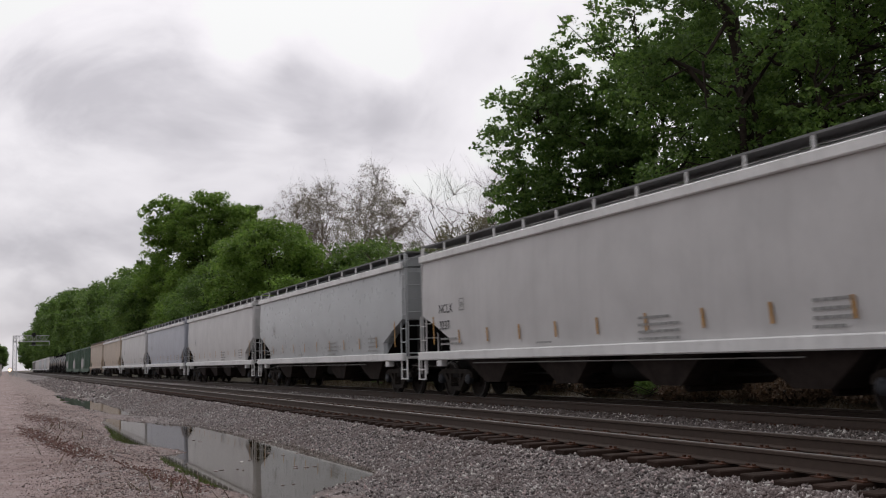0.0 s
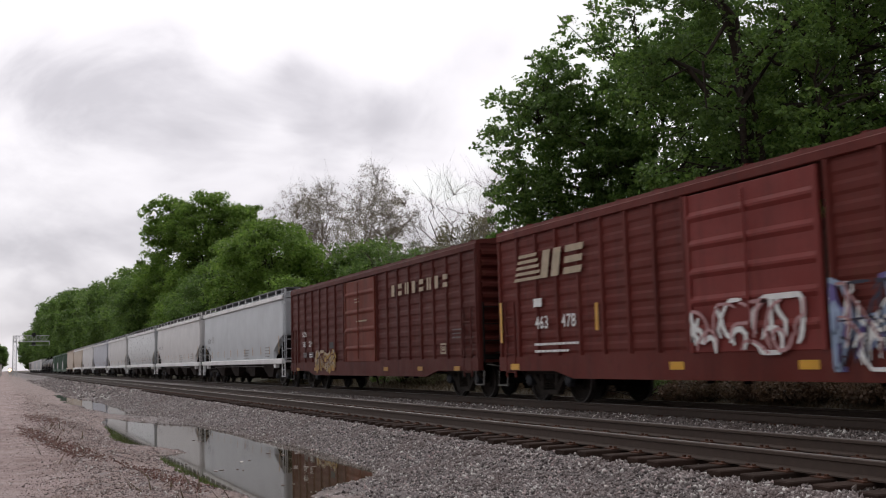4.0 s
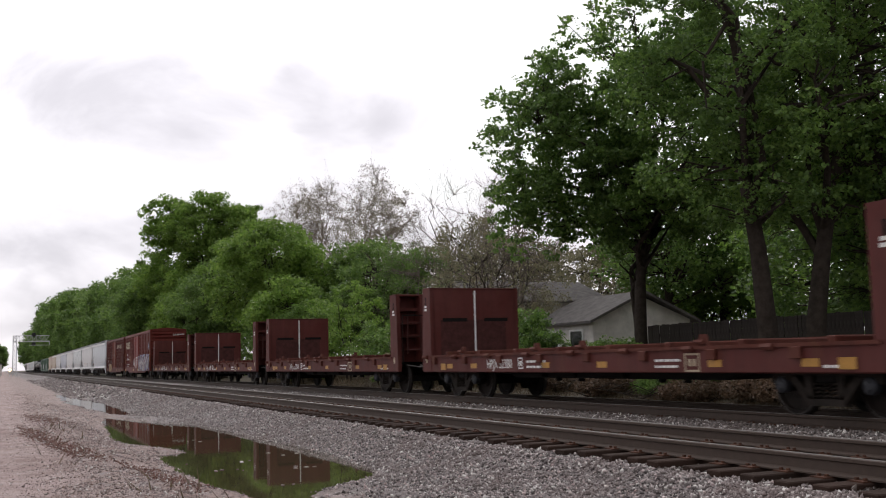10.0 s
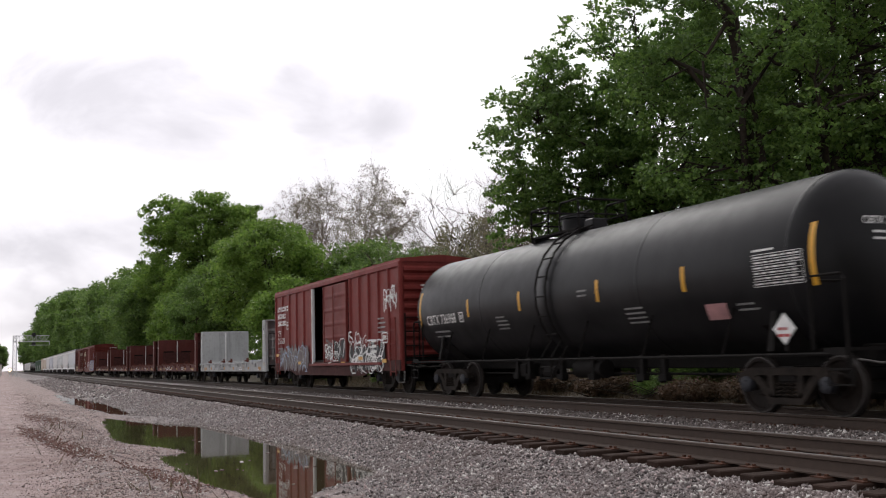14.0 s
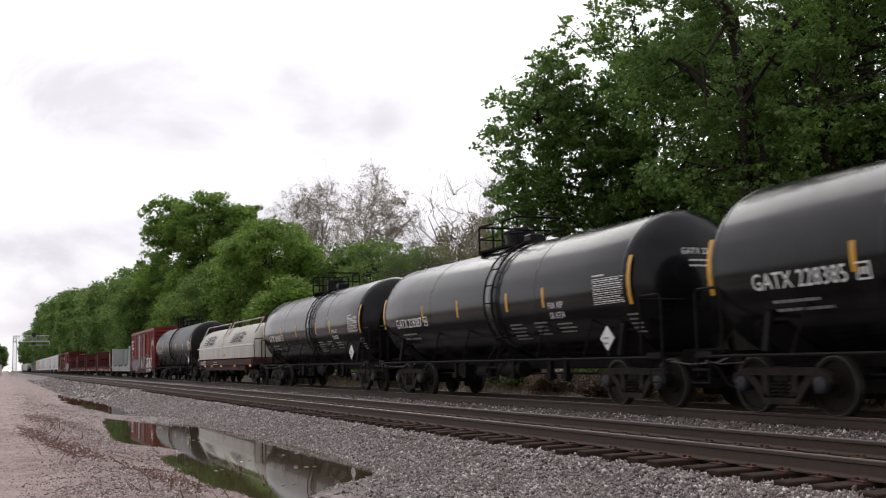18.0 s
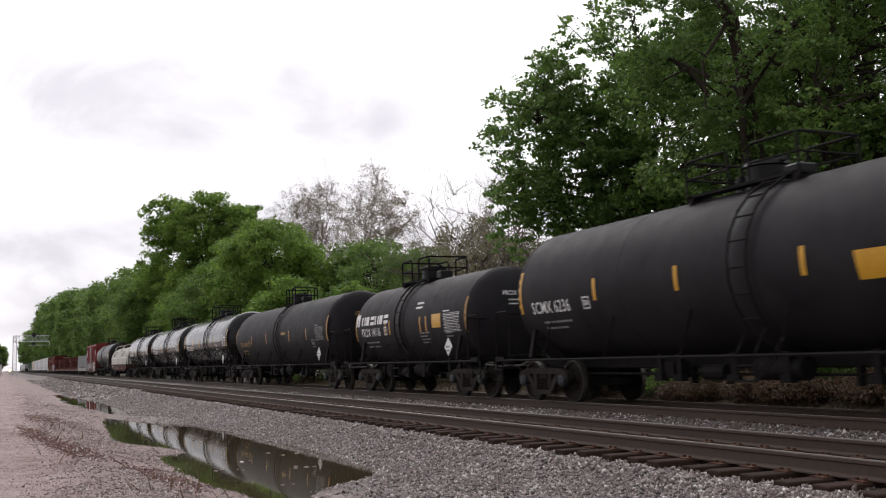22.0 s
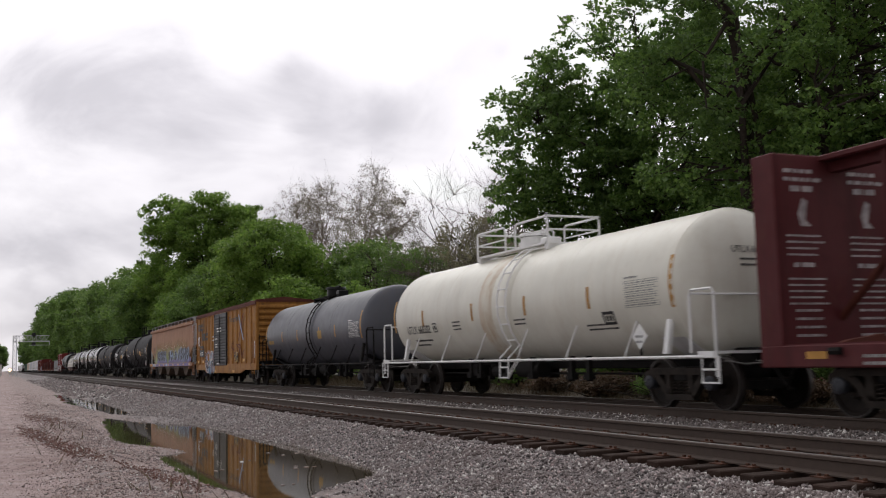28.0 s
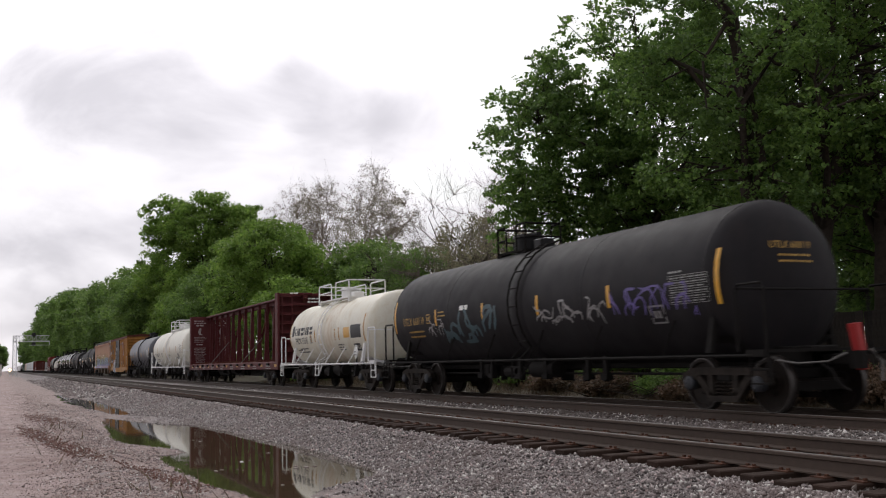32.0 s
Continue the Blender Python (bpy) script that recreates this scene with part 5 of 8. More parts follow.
def spring_mesh():
    mb = MB()
    for x in (-1.0,):
        for y in (-0.17, 0.0, 0.17):
            pts = [(x + 0.06 * math.cos(q), y + 0.06 * math.sin(q), 0.28 + 0.24 * i / 24) for i, q in enumerate(2 * math.pi * 4 * i / 24 for i in range(25))]
            mb.tube(pts, 0.016, 5)
    return mb


def cap_mesh():
    mb = MB()
    n = 14
    rows = [[(x, r * math.cos(2 * math.pi * k / n), r * math.sin(2 * math.pi * k / n)) for k in range(n)] for x, r in ((-0.98, 0.13), (-1.10, 0.13), (-1.12, 0.11), (-1.13, 0.06))]
    mb.rings(rows)
    for k in range(3):
        q = 2 * math.pi * k / 3
        mb.box(-1.145, -1.12, 0.065 * math.cos(q) - 0.014, 0.065 * math.cos(q) + 0.014, 0.065 * math.sin(q) - 0.014, 0.065 * math.sin(q) + 0.014)
    return mb


def bolster_mesh():
    mb = MB().box(-1.05, 1.05, -0.2, 0.2, 0.50, 0.76, 0.03)
    mb.box(-0.6, 0.6, -1.1, -1.02, 0.35, 0.5).box(-0.6, 0.6, 1.02, 1.1, 0.35, 0.5)
    mb.tube([(0, 0, 0.76), (0, 0, 0.9)], 0.2, 12)
    return mb


def truck(car, y):
    """A two-axle truck under a car, at y along it."""
    t = part("truck", shared("truck_bolster", bolster_mesh, M_UNDER), M_UNDER, car, "dusty cast-steel freight truck")
    t.location.y = y
    for turn in (0.0, math.pi):
        part("side_frame", shared("side_frame", frame_mesh, M_TRUCK), M_TRUCK, t).rotation_euler.z = turn
        part("spring_nest", shared("spring_nest", spring_mesh, M_TRUCK), M_TRUCK, t).rotation_euler.z = turn
    for s in (-1, 1):
        w = part("wheelset", shared("wheelset", wheelset_mesh, M_WHEEL, True), M_WHEEL, t)
        # a bright band of bare steel on each wheel's tread
        if len(w.data.materials) == 1:
            w.data.materials.append(M_TREAD)
            for p in w.data.polygons:
                c = p.center
                if abs(c.x) > 0.71 and math.hypot(c.y, c.z) > 0.44:
                    p.material_index = 1
        w.location = (0, s * 0.889, WHEEL_R)
        WHEELS.append((w, s))
        cp = part("bearing_cap", shared("bearing_cap", cap_mesh, M_CAP, True), M_CAP, t)
        cp.location = (0, s * 0.889, WHEEL_R + 0.02)
    TRUCKS.append(t)
    return t


def coupler_mesh():
    mb = MB().box(-0.09, 0.09, -0.75, 0.0, 0.76, 0.94, 0.02)
    mb.prism([(-0.16, -0.02), (0.14, -0.02), (0.17, 0.12), (0.10, 0.23), (0.02, 0.20), (-0.02, 0.08), (-0.14, 0.10)], 2, 0.70, 0.98)
    return mb


def car_base(name, label, front, rear, overhang=2.2, sill=True, under=M_UNDER):
    """An Empty on the rails with trucks, couplers and centre sill; front and rear are the coupling points along the track at the start."""
    mid, L = (front + rear) / 2, front - rear
    car = thing(name, label, "freight car", (TRACK_FAR, mid, 0), "freight train")
    CARS.append((car, mid))
    for s in (-1, 1):
        truck(car, s * (L / 2 - overhang))
        c = part("coupler", shared("coupler", coupler_mesh, M_UNDER), under, car, "dark steel knuckle coupler")
        c.location.y = s * (L / 2 - 0.1)
        if s < 0:
            c.rotation_euler.z = math.pi
        lever = MB().tube([(-1.25, s * (L / 2 - 0.5), 0.86), (-0.9, s * (L / 2 - 0.42), 0.80), (-0.3, s * (L / 2 - 0.40), 0.82), (-0.1, s * (L / 2 - 0.2), 0.95)], 0.016, 5)
        part("uncoupling_lever", lever, M_LINK, car, "pale worn steel rod")
        hose = MB().tube([(-0.35, s * (L / 2 - 0.55), 0.80), (-0.36, s * (L / 2 - 0.30), 0.70), (-0.33, s * (L / 2 - 0.14), 0.45), (-0.26, s * (L / 2 - 0.02), 0.36)], 0.028, 6)
        part("air_hose", hose, M_UNDER, car)
    if sill:
        part("center_sill", MB().box(-0.33, 0.33, -L / 2 + 0.75, L / 2 - 0.75, 0.72, 1.02, 0.02), M_UNDER, car)
    return car, L


def ladder(car, x, y, z0, z1, material, wide=0.42, along=True, step=0.38, r=0.017, name="ladder", deep=0.0):
    """Two stiles and rungs; along the car's side, or across its end."""
    mb = MB()
    d = (0, wide, 0) if along else (wide, 0, 0)
    for k in (0, 1):
        mb.box(x + d[0] * k - 0.018, x + d[0] * k + 0.018, y + d[1] * k - 0.018, y + d[1] * k + 0.018, z0, z1)
    z = z0 + 0.12
    while z < z1:
        mb.tube([(x, y, z), (x + d[0], y + d[1], z)], r, 5)
        z += step
    return part(name, mb, material, car)


def brake_gear(car, L):
    mb = MB().tube([(-0.75, -0.9, 0.72), (-0.75, 0.2, 0.72)], 0.19, 12)
    mb.tube([(-0.75, 0.2, 0.72), (-0.75, 0.32, 0.72)], 0.1, 8)
    part("air_reservoir", mb, M_UNDER, car, smooth=True)
    mb = MB().tube([(-0.55, -L / 2 + 3.2, 0.62), (-0.55, L / 2 - 3.2, 0.62)], 0.028, 6)
    for y in (-2.6, -1.8, 1.2, 2.2):
        mb.box(-0.62, -0.48, y, y + 0.07, 0.45, 0.76)
    part("brake_rod", mb, M_UNDER, car)
    part("brake_cylinder", MB().tube([(-0.7, 1.1, 0.66), (-0.7, 1.7, 0.66)], 0.14, 10), M_UNDER, car)
    part("brake_valve", MB().box(-0.9, -0.5, 2.4, 2.8, 0.55, 0.85, 0.02), M_UNDER, car)


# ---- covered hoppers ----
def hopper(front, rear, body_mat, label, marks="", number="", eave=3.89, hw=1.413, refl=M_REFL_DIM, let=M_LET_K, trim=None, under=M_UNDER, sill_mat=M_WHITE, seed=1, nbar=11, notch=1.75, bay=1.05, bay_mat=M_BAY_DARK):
    car, L = car_base("covered_hopper", label, front, rear, 2.15)
    trim = trim or sill_mat
    yb = L / 2 - 0.72
    z_s, z_n = 1.2, 2.22
    # body: a bulging skin whose lower end corners are cut away
    def section(h):
        k = (h - z_s) / (eave - z_s)
        return hw - 0.05 + 0.05 * math.sin(math.pi * min(1, max(0, k)))
    zs = [z_s, 1.55, 1.9, z_n, 2.6, 3.0, 3.4, eave - 0.14]
    def reach(h):
        if h >= z_n:
            return yb
        return yb - notch * (1.0 if h <= 1.6 else (z_n - h) / (z_n - 1.6)) if h > 1.3 else yb - notch
    rows = []
    for h in zs:
        r, w = reach(h), section(h)
        c = 0.10
        rows.append([(-w + c, -r, h), (-w, -r + c, h), (-w, -r * 0.33, h), (-w, r * 0.33, h), (-w, r - c, h), (-w + c, r, h), (w - c, r, h), (w, r - c, h), (w, r * 0.33, h), (w, -r * 0.33, h), (w, -r + c, h), (w - c, -r, h)])
    part("body", MB().rings(rows), body_mat, car, smooth=True)
    # eave band, roof
    for s in (-1, 1):
        part("eave_band", MB().box(s * (hw + 0.015) - 0.05, s * (hw + 0.015) + 0.05, -yb, yb, eave - 0.17, eave + 0.02, 0.02), trim, car)
    roof = [(-hw, eave), (-0.9, eave + 0.22), (-0.35, eave + 0.32), (0.35, eave + 0.32), (0.9, eave + 0.22), (hw, eave), (hw, eave - 0.1), (-hw, eave - 0.1)]
    part("roof", MB().prism(roof, 1, -yb, yb), body_mat, car)
    for i in range(5):
        part("hatch_cover", MB().box(-0.32, 0.32, -yb * 0.86 + i * yb * 0.36, -yb * 0.86 + i * yb * 0.36 + yb * 0.28, eave + 0.32, eave + 0.42, 0.03), body_mat, car)
    for s in (-1, 1):
        part("running_board", MB().box(s * 0.95 - 0.32, s * 0.95 + 0.32, -yb - 0.15, yb + 0.15, eave + 0.30, eave + 0.335), M_ROOF_GREY, car, "grey grated roof walkway")
    k = int(2 * yb / 1.5)
    post_mat = M_GALV if trim is M_BROWN_HOP else trim
    for i in range(k + 1):
        y = -yb + 2 * yb * i / k
        p_ = part("roof_rail_post", shared("rail_post_" + post_mat.name, lambda: MB().box(-0.025, 0.025, -0.02, 0.02, 0, 0.28), post_mat), post_mat, car)
        p_.location = (-hw + 0.085, y, eave)
    part("roof_rail", MB().box(-hw + 0.06, -hw + 0.10, -yb, yb, eave + 0.27, eave + 0.29), M_ROOF_GREY, car)
    # side sill
    for s in (-1, 1):
        part("side_sill", MB().box(s * (hw + 0.03) - 0.07, s * (hw + 0.03) + 0.07, -yb - 0.1, yb + 0.1, 0.99, 1.22, 0.025), sill_mat, car, "pale steel side sill")
    # end slope sheets, platforms, posts and ladders
    for s in (-1, 1):
        # the recess's shade is painted into this sheet's near-black
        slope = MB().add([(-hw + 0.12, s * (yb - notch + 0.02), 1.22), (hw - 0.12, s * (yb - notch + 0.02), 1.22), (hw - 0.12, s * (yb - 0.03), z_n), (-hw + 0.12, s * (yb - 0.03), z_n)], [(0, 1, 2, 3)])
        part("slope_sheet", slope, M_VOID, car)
        part("end_platform", MB().box(-hw, hw, s * (yb + 0.05) - 0.25 - (0.2 if s > 0 else -0.2), s * (yb + 0.05) + 0.25 - (0.2 if s > 0 else -0.2), 1.05, 1.13), sill_mat, car)
        for x in (-0.82, 0.82):
            part("end_post", MB().box(x - 0.075, x + 0.075, s * (yb - 0.15) - 0.06, s * (yb - 0.15) + 0.06, 1.1, z_n), M_UNDER, car)
        part("end_plate", MB().box(-0.3, 0.3, s * (yb - 0.6) - 0.05, s * (yb - 0.6) + 0.05, 1.1, 1.9), M_UNDER, car)
        y = s * (yb + 0.03)
        ladder(car, -hw + 0.03, y - (0.30 if s > 0 else 0.12), 0.62, eave + 0.28 if s < 0 else z_n, M_GALV if trim is M_BROWN_HOP else body_mat, 0.42, True, 0.40)
        ladder(car, -hw + 0.10, y + s * 0.10, 1.1, eave + 0.25, M_GALV if trim is M_BROWN_HOP else body_mat, 0.45, False, 0.40)
        part("step", MB().box(-hw - 0.02, -hw + 0.02, y - 0.26, y - 0.22, 0.45, 1.1).box(-hw - 0.02, -hw + 0.02, y + 0.20, y + 0.24, 0.45, 1.1).box(-hw - 0.03, -hw + 0.03, y - 0.26, y + 0.24, 0.45, 0.48).box(-hw - 0.03, -hw + 0.03, y - 0.26, y + 0.24, 0.72, 0.745), sill_mat, car)
        part("jacking_pad", MB().box(-hw - 0.06, -hw + 0.12, s * (yb - 1.3) - 0.16, s * (yb - 1.3) + 0.16, 0.82, 0.99, 0.02), sill_mat, car)
    part("handrail", MB().tube([(-hw - 0.02, -yb + 3.4, 0.90), (-hw - 0.02, yb - 3.4, 0.90)], 0.014, 5), M_LINK, car)
    # discharge bays; the default brown has the shade under the car in it
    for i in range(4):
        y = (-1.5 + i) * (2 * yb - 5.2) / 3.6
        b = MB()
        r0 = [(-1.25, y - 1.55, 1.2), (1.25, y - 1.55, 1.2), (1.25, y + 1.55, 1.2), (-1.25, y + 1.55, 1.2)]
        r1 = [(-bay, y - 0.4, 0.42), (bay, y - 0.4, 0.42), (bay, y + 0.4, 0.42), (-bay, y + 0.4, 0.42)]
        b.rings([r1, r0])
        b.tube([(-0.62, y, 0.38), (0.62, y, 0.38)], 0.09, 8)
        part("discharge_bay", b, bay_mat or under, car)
    # markings
    put = place_flat(-hw - 0.001)
    for i in range(nbar):
        y = -yb + 0.75 + i * (2 * yb - 1.6) / (nbar - 1)
        rect(put, y, 1.42, 0.075, 0.34 if i not in (0, nbar - 1) else 0.75, refl, car, "reflector", -0.04)
    if marks:
        lettering(marks, put, yb - 1.25, 2.24, 0.24, let, car)
        lettering(number, put, yb - 1.27, 1.80, 0.24, let, car)
    bars(put, yb - 1.35, 1.52, 1.4, 2, 0.075, 0.06, M_LET_G if let is M_LET_K else let, car, seed)
    frame_box(put, yb - 2.6, 2.25, 0.3, 0.32, 0.03, M_LET_G, car)
    bars(put, -1.5, 1.65, 1.3, 4, 0.07, 0.06, M_LET_G, car, seed + 1)
    bars(put, -yb + 3.2, 1.7, 0.9, 4, 0.07, 0.06, M_LET_G, car, seed + 2)
    bars(put, 2.5, 1.3, 0.8, 1, 0.06, 0.05, M_LET_G, car, seed + 3)
    brake_gear(car, L)
    return car


# ---- boxcars ----
def boxcar(front, rear, mat, label, eave=3.9, hw=1.403, z_sill=0.7, posts=12, ribs=True, door=None, door_mat=None, roof_mat=None, double=False, end_over=0.6, dip=0.16, overhang=2.3, name="boxcar", post_w=0.12, rib_n=9, sill_mat=None):
    car, L = car_base(name, label, front, rear, overhang)
    yb = L / 2 - end_over
    d0, d1 = door or (-1.6, 1.6)
    # side sheets leave the doorway open
    def wall(y0, y1, nm):
        for s in (-1, 1):
            part(nm, MB().box(s * (hw - 0.06) - 0.03, s * (hw - 0.06) + 0.03, y0, y1, z_sill + 0.3, eave), mat, car)
    wall(-yb, d0, "side_sheet")
    wall(d1, yb, "side_sheet")
    # the floor's near-black stands for the shade inside the car
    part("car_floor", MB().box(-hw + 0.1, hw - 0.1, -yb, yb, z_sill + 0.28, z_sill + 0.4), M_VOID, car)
    roof = [(-hw - 0.02, eave - 0.02), (-hw, eave + 0.07), (0, eave + 0.20), (hw, eave + 0.07), (hw + 0.02, eave - 0.02)]
    part("roof", MB().prism(roof, 1, -yb - 0.03, yb + 0.03), roof_mat or mat, car)
    seams = MB()
    for i in range(15):
        y = -yb + 0.3 + i * (2 * yb - 0.6) / 14
        seams.prism([(-hw, eave + 0.07), (0, eave + 0.20), (hw, eave + 0.07), (hw, eave + 0.10), (0, eave + 0.235), (-hw, eave + 0.10)], 1, y - 0.04, y + 0.04)
    part("roof_seam", seams, roof_mat or mat, car)
    # top chord and side sill, dipping between the trucks
    for s in (-1, 1):
        a, b = s * hw - 0.035, s * hw + 0.035
        part("top_chord", MB().box(a, b, -yb, yb, eave - 0.16, eave, 0.015), mat, car)
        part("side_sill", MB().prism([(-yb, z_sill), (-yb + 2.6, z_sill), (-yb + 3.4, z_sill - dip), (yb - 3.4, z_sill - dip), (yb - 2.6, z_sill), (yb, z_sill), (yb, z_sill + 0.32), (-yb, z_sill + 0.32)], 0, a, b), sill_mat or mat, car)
    me = None
    for s in (-1, 1):
        for y0, y1 in ((-yb, d0), (d1, yb)):
            n = max(2, int(round(posts * (y1 - y0) / (2 * yb - (d1 - d0)))))
            for i in range(n + 1):
                y = y0 + 0.08 + (y1 - y0 - 0.16) * i / n
                part("post", MB().prism([(s * (hw - 0.03), y - post_w / 2), (s * (hw - 0.03), y + post_w / 2), (s * (hw + 0.03), y + post_w * 0.32), (s * (hw + 0.03), y - post_w * 0.32)], 2, z_sill + 0.32, eave - 0.16), mat, car)
            if ribs:
                rb = MB()
                for i in range(rib_n):
                    z = z_sill + 0.32 + (eave - z_sill - 0.48) * (i + 0.5) / rib_n
                    rb.prism([(s * (hw - 0.035), z - 0.12), (s * (hw - 0.035), z + 0.12), (s * (hw - 0.014), z + 0.05), (s * (hw - 0.014), z - 0.05)], 1, y0 + 0.05, y1 - 0.05)
                part("side_rib", rb, mat, car)
    # corrugated ends
    for s in (-1, 1):
        y = s * (yb - 0.05)
        e = MB().box(-hw, hw, y - 0.03, y + 0.03, z_sill + 0.2, eave)
        e.prism([(-hw, eave), (hw, eave), (0, eave + 0.17)], 1, y - 0.03, y + 0.03)
        part("end_sheet", e, mat, car)
        rb = MB()
        for i in range(10):
            z = z_sill + 0.5 + (eave - z_sill - 0.75) * i / 9
            rb.prism([(s * (yb - 0.03), z - 0.12), (s * (yb - 0.03), z + 0.12), (s * (yb + 0.07), z + 0.04), (s * (yb + 0.07), z - 0.04)], 0, -hw + 0.12, hw - 0.12)
        part("end_rib", rb, mat, car)
        for q in (-1, 1):
            part("corner_post", MB().box(q * (hw - 0.05) - 0.05, q * (hw - 0.05) + 0.06, y - 0.07, y + 0.07, z_sill, eave, 0.015), mat, car)
        ladder(car, -hw - 0.03, s * (yb - 0.6) - 0.22, 0.55 if s > 0 else 0.55, 2.3, mat, 0.45, True, 0.42)
        part("step", MB().tube([(-hw + 0.02, y - 0.28, z_sill), (-hw, y - 0.28, 0.36), (-hw, y + 0.18, 0.36), (-hw + 0.02, y + 0.18, z_sill)], 0.022, 5), M_LINK, car)
        ladder(car, -hw + 0.1, s * (yb + 0.11), 0.9, 2.4, M_UNDER, 0.45, False, 0.42)
        part("end_walkway", MB().box(-1.0, 1.0, s * (yb + 0.26) - 0.17, s * (yb + 0.26) + 0.17, 1.12, 1.16), M_UNDER, car)
    brake_gear(car, L)
    return car, yb, hw


def door_leaf(car, y0, y1, z0, z1, hw, mat, ribs=9, proud=0.05, name="door", frame=0.09, deep=0.035):
    d = part(name, MB().box(-hw - proud, -hw + 0.0, y0, y1, z0, z1, 0.012), mat, car)
    mb = MB()
    for i in range(ribs):
        z = z0 + 0.15 + (z1 - z0 - 0.3) * (i + 0.5) / ribs
        mb.prism([(-hw - proud, z - 0.09), (-hw - proud - deep, z - 0.02), (-hw - proud - deep, z + 0.02), (-hw - proud, z + 0.09)], 1, y0 + 0.1, y1 - 0.1)
    part("door_rib", mb, mat, d)
    fr = MB().box(-hw - proud - 0.03, -hw - proud + 0.005, y0, y0 + frame, z0, z1).box(-hw - proud - 0.03, -hw - proud + 0.005, y1 - frame, y1, z0, z1)
    part("door_frame", fr, mat, d)
    bar = MB().tube([(-hw - proud - 0.06, (y0 + y1) / 2, z0 + 0.1), (-hw - proud - 0.06, (y0 + y1) / 2, z1 - 0.1)], 0.022, 6)
    part("lock_rod", bar, mat, d)
    return d


# ---- bulkhead flatcars ----
def flatcar(front, rear, mat, label, deck_mat, plate=None, mark="", grey=False, seed=3, top=3.0):
    car, L = car_base("bulkhead_flatcar", label, front, rear, 2.9)
    yb, hw, zd = L / 2 - 0.98, 1.313, 1.12
    for s in (-1, 1):
        part("side_sill", MB().box(s * hw - 0.05, s * hw + 0.05, -yb, yb, 0.66, zd - 0.02, 0.02), mat, car)
        lip = MB().box(s * hw - 0.09, s * hw + 0.09, -yb + 0.5, yb - 0.5, zd - 0.06, zd)
        part("sill_flange", lip, deck_mat, car)
    n = 26
    dk = MB()
    for i in range(n):
        w = (2 * yb - 1.2) / n
        y = -yb + 0.6 + i * w
        dk.box(-hw + 0.05, hw - 0.05, y + 0.01, y + w - 0.01, zd - 0.12, zd - 0.04)
    part("deck", dk, M_WOOD_DECK if not grey else deck_mat, car)
    for i in range(8):
        y = -yb + 1.5 + i * (2 * yb - 3.0) / 7
        part("cross_rail", MB().box(-hw + 0.03, hw - 0.03, y - 0.09, y + 0.09, zd - 0.04, zd + 0.09, 0.02), deck_mat, car)
        part("stake_pocket", MB().box(-hw - 0.12, -hw - 0.05, y + 0.5, y + 0.72, zd - 0.24, zd - 0.06, 0.01), deck_mat, car)
        part("strap_roller", MB().tube([(-hw - 0.09, y + 1.1, zd - 0.05), (-hw - 0.09, y + 1.35, zd - 0.05)], 0.06, 6), deck_mat, car)
        if i in (1, 3, 4, 6):
            part("tie_down_winch", MB().prism([(y + 0.9, zd), (y + 1.2, zd), (y + 1.08, zd + 0.2), (y + 0.98, zd + 0.2)], 0, -hw + 0.06, -hw + 0.14).tube([(-hw + 0.0, y + 0.9, zd + 0.07), (-hw + 0.0, y + 1.15, zd + 0.07)], 0.045, 6), M_RUSTY, car)
    edge = MB().box(hw - 0.1, hw - 0.02, -yb + 0.6, yb - 0.6, zd, zd + 0.12)
    part("deck_rail", edge, deck_mat, car)
    for s in (-1, 1):
        y_in, y_out = s * (yb - 0.62), s * yb
        a, b = min(y_in, y_out), max(y_in, y_out)
        bh = part("bulkhead", MB().box(-hw + 0.02, hw - 0.02, *sorted((y_in, y_in + s * 0.06)), 0.95, top, 0.02), mat, car, "tall steel end bulkhead")
        for q in (-1, 1):
            side = MB().prism([(a, 0.68), (b, 0.68), (b - 0.0 if s < 0 else b - 0.10, top), (a + 0.10 if s < 0 else a, top)], 0, q * hw - 0.06, q * hw + 0.06)
            part("side_gusset", side, mat, bh)
        part("top_cap", MB().box(-hw, hw, a + (0.1 if s < 0 else 0), b - (0.1 if s > 0 else 0), top - 0.06, top, 0.015), mat, bh)
        rb = MB()
        for x in (-0.55, -0.1, 0.35, 0.8):
            rb.box(x - 0.05, x + 0.05, a + 0.06, b - 0.06, 0.95, top - 0.06)
        for z in (1.35, 1.75, 2.15, 2.55):
            rb.box(-hw + 0.06, hw - 0.06, *sorted((y_in + s * 0.06, y_in + s * 0.34)), z - 0.05, z + 0.05)
        part("back_rib", rb, mat, bh)
        if not grey:
            put = place_end(y_in)
            if s > 0:
                # slots are flat strips on solid plate, their shade painted near-black
                rect(place_end(y_in - 0.0), -1.0, 2.05, 0.75, 0.10, M_VOID, bh, "slot", 0, 0.004)
                rect(place_end(y_in - 0.0), 0.28, 2.05, 0.75, 0.10, M_VOID, bh, "slot", 0, 0.004)
                rect(put, -0.025, 1.1, 0.05, top - 1.18, M_LET_W, bh, "center_stripe", 0, 0.006)
                rect(put, -hw + 0.25, 1.1, 2 * hw - 0.6, 1.0, M_FLAT_DARK, bh, "worn_plate", 0, 0.002)
        elif s > 0:
            rect(place_end(y_in), -0.03, 1.1, 0.06, top - 1.2, M_WHITE, bh, "center_stripe", 0, 0.006)
        ladder(car, -hw + 0.25, s * (yb + 0.06), 1.2, 2.4, M_FLAT_DARK if not grey else mat, 0.42, False, 0.4)
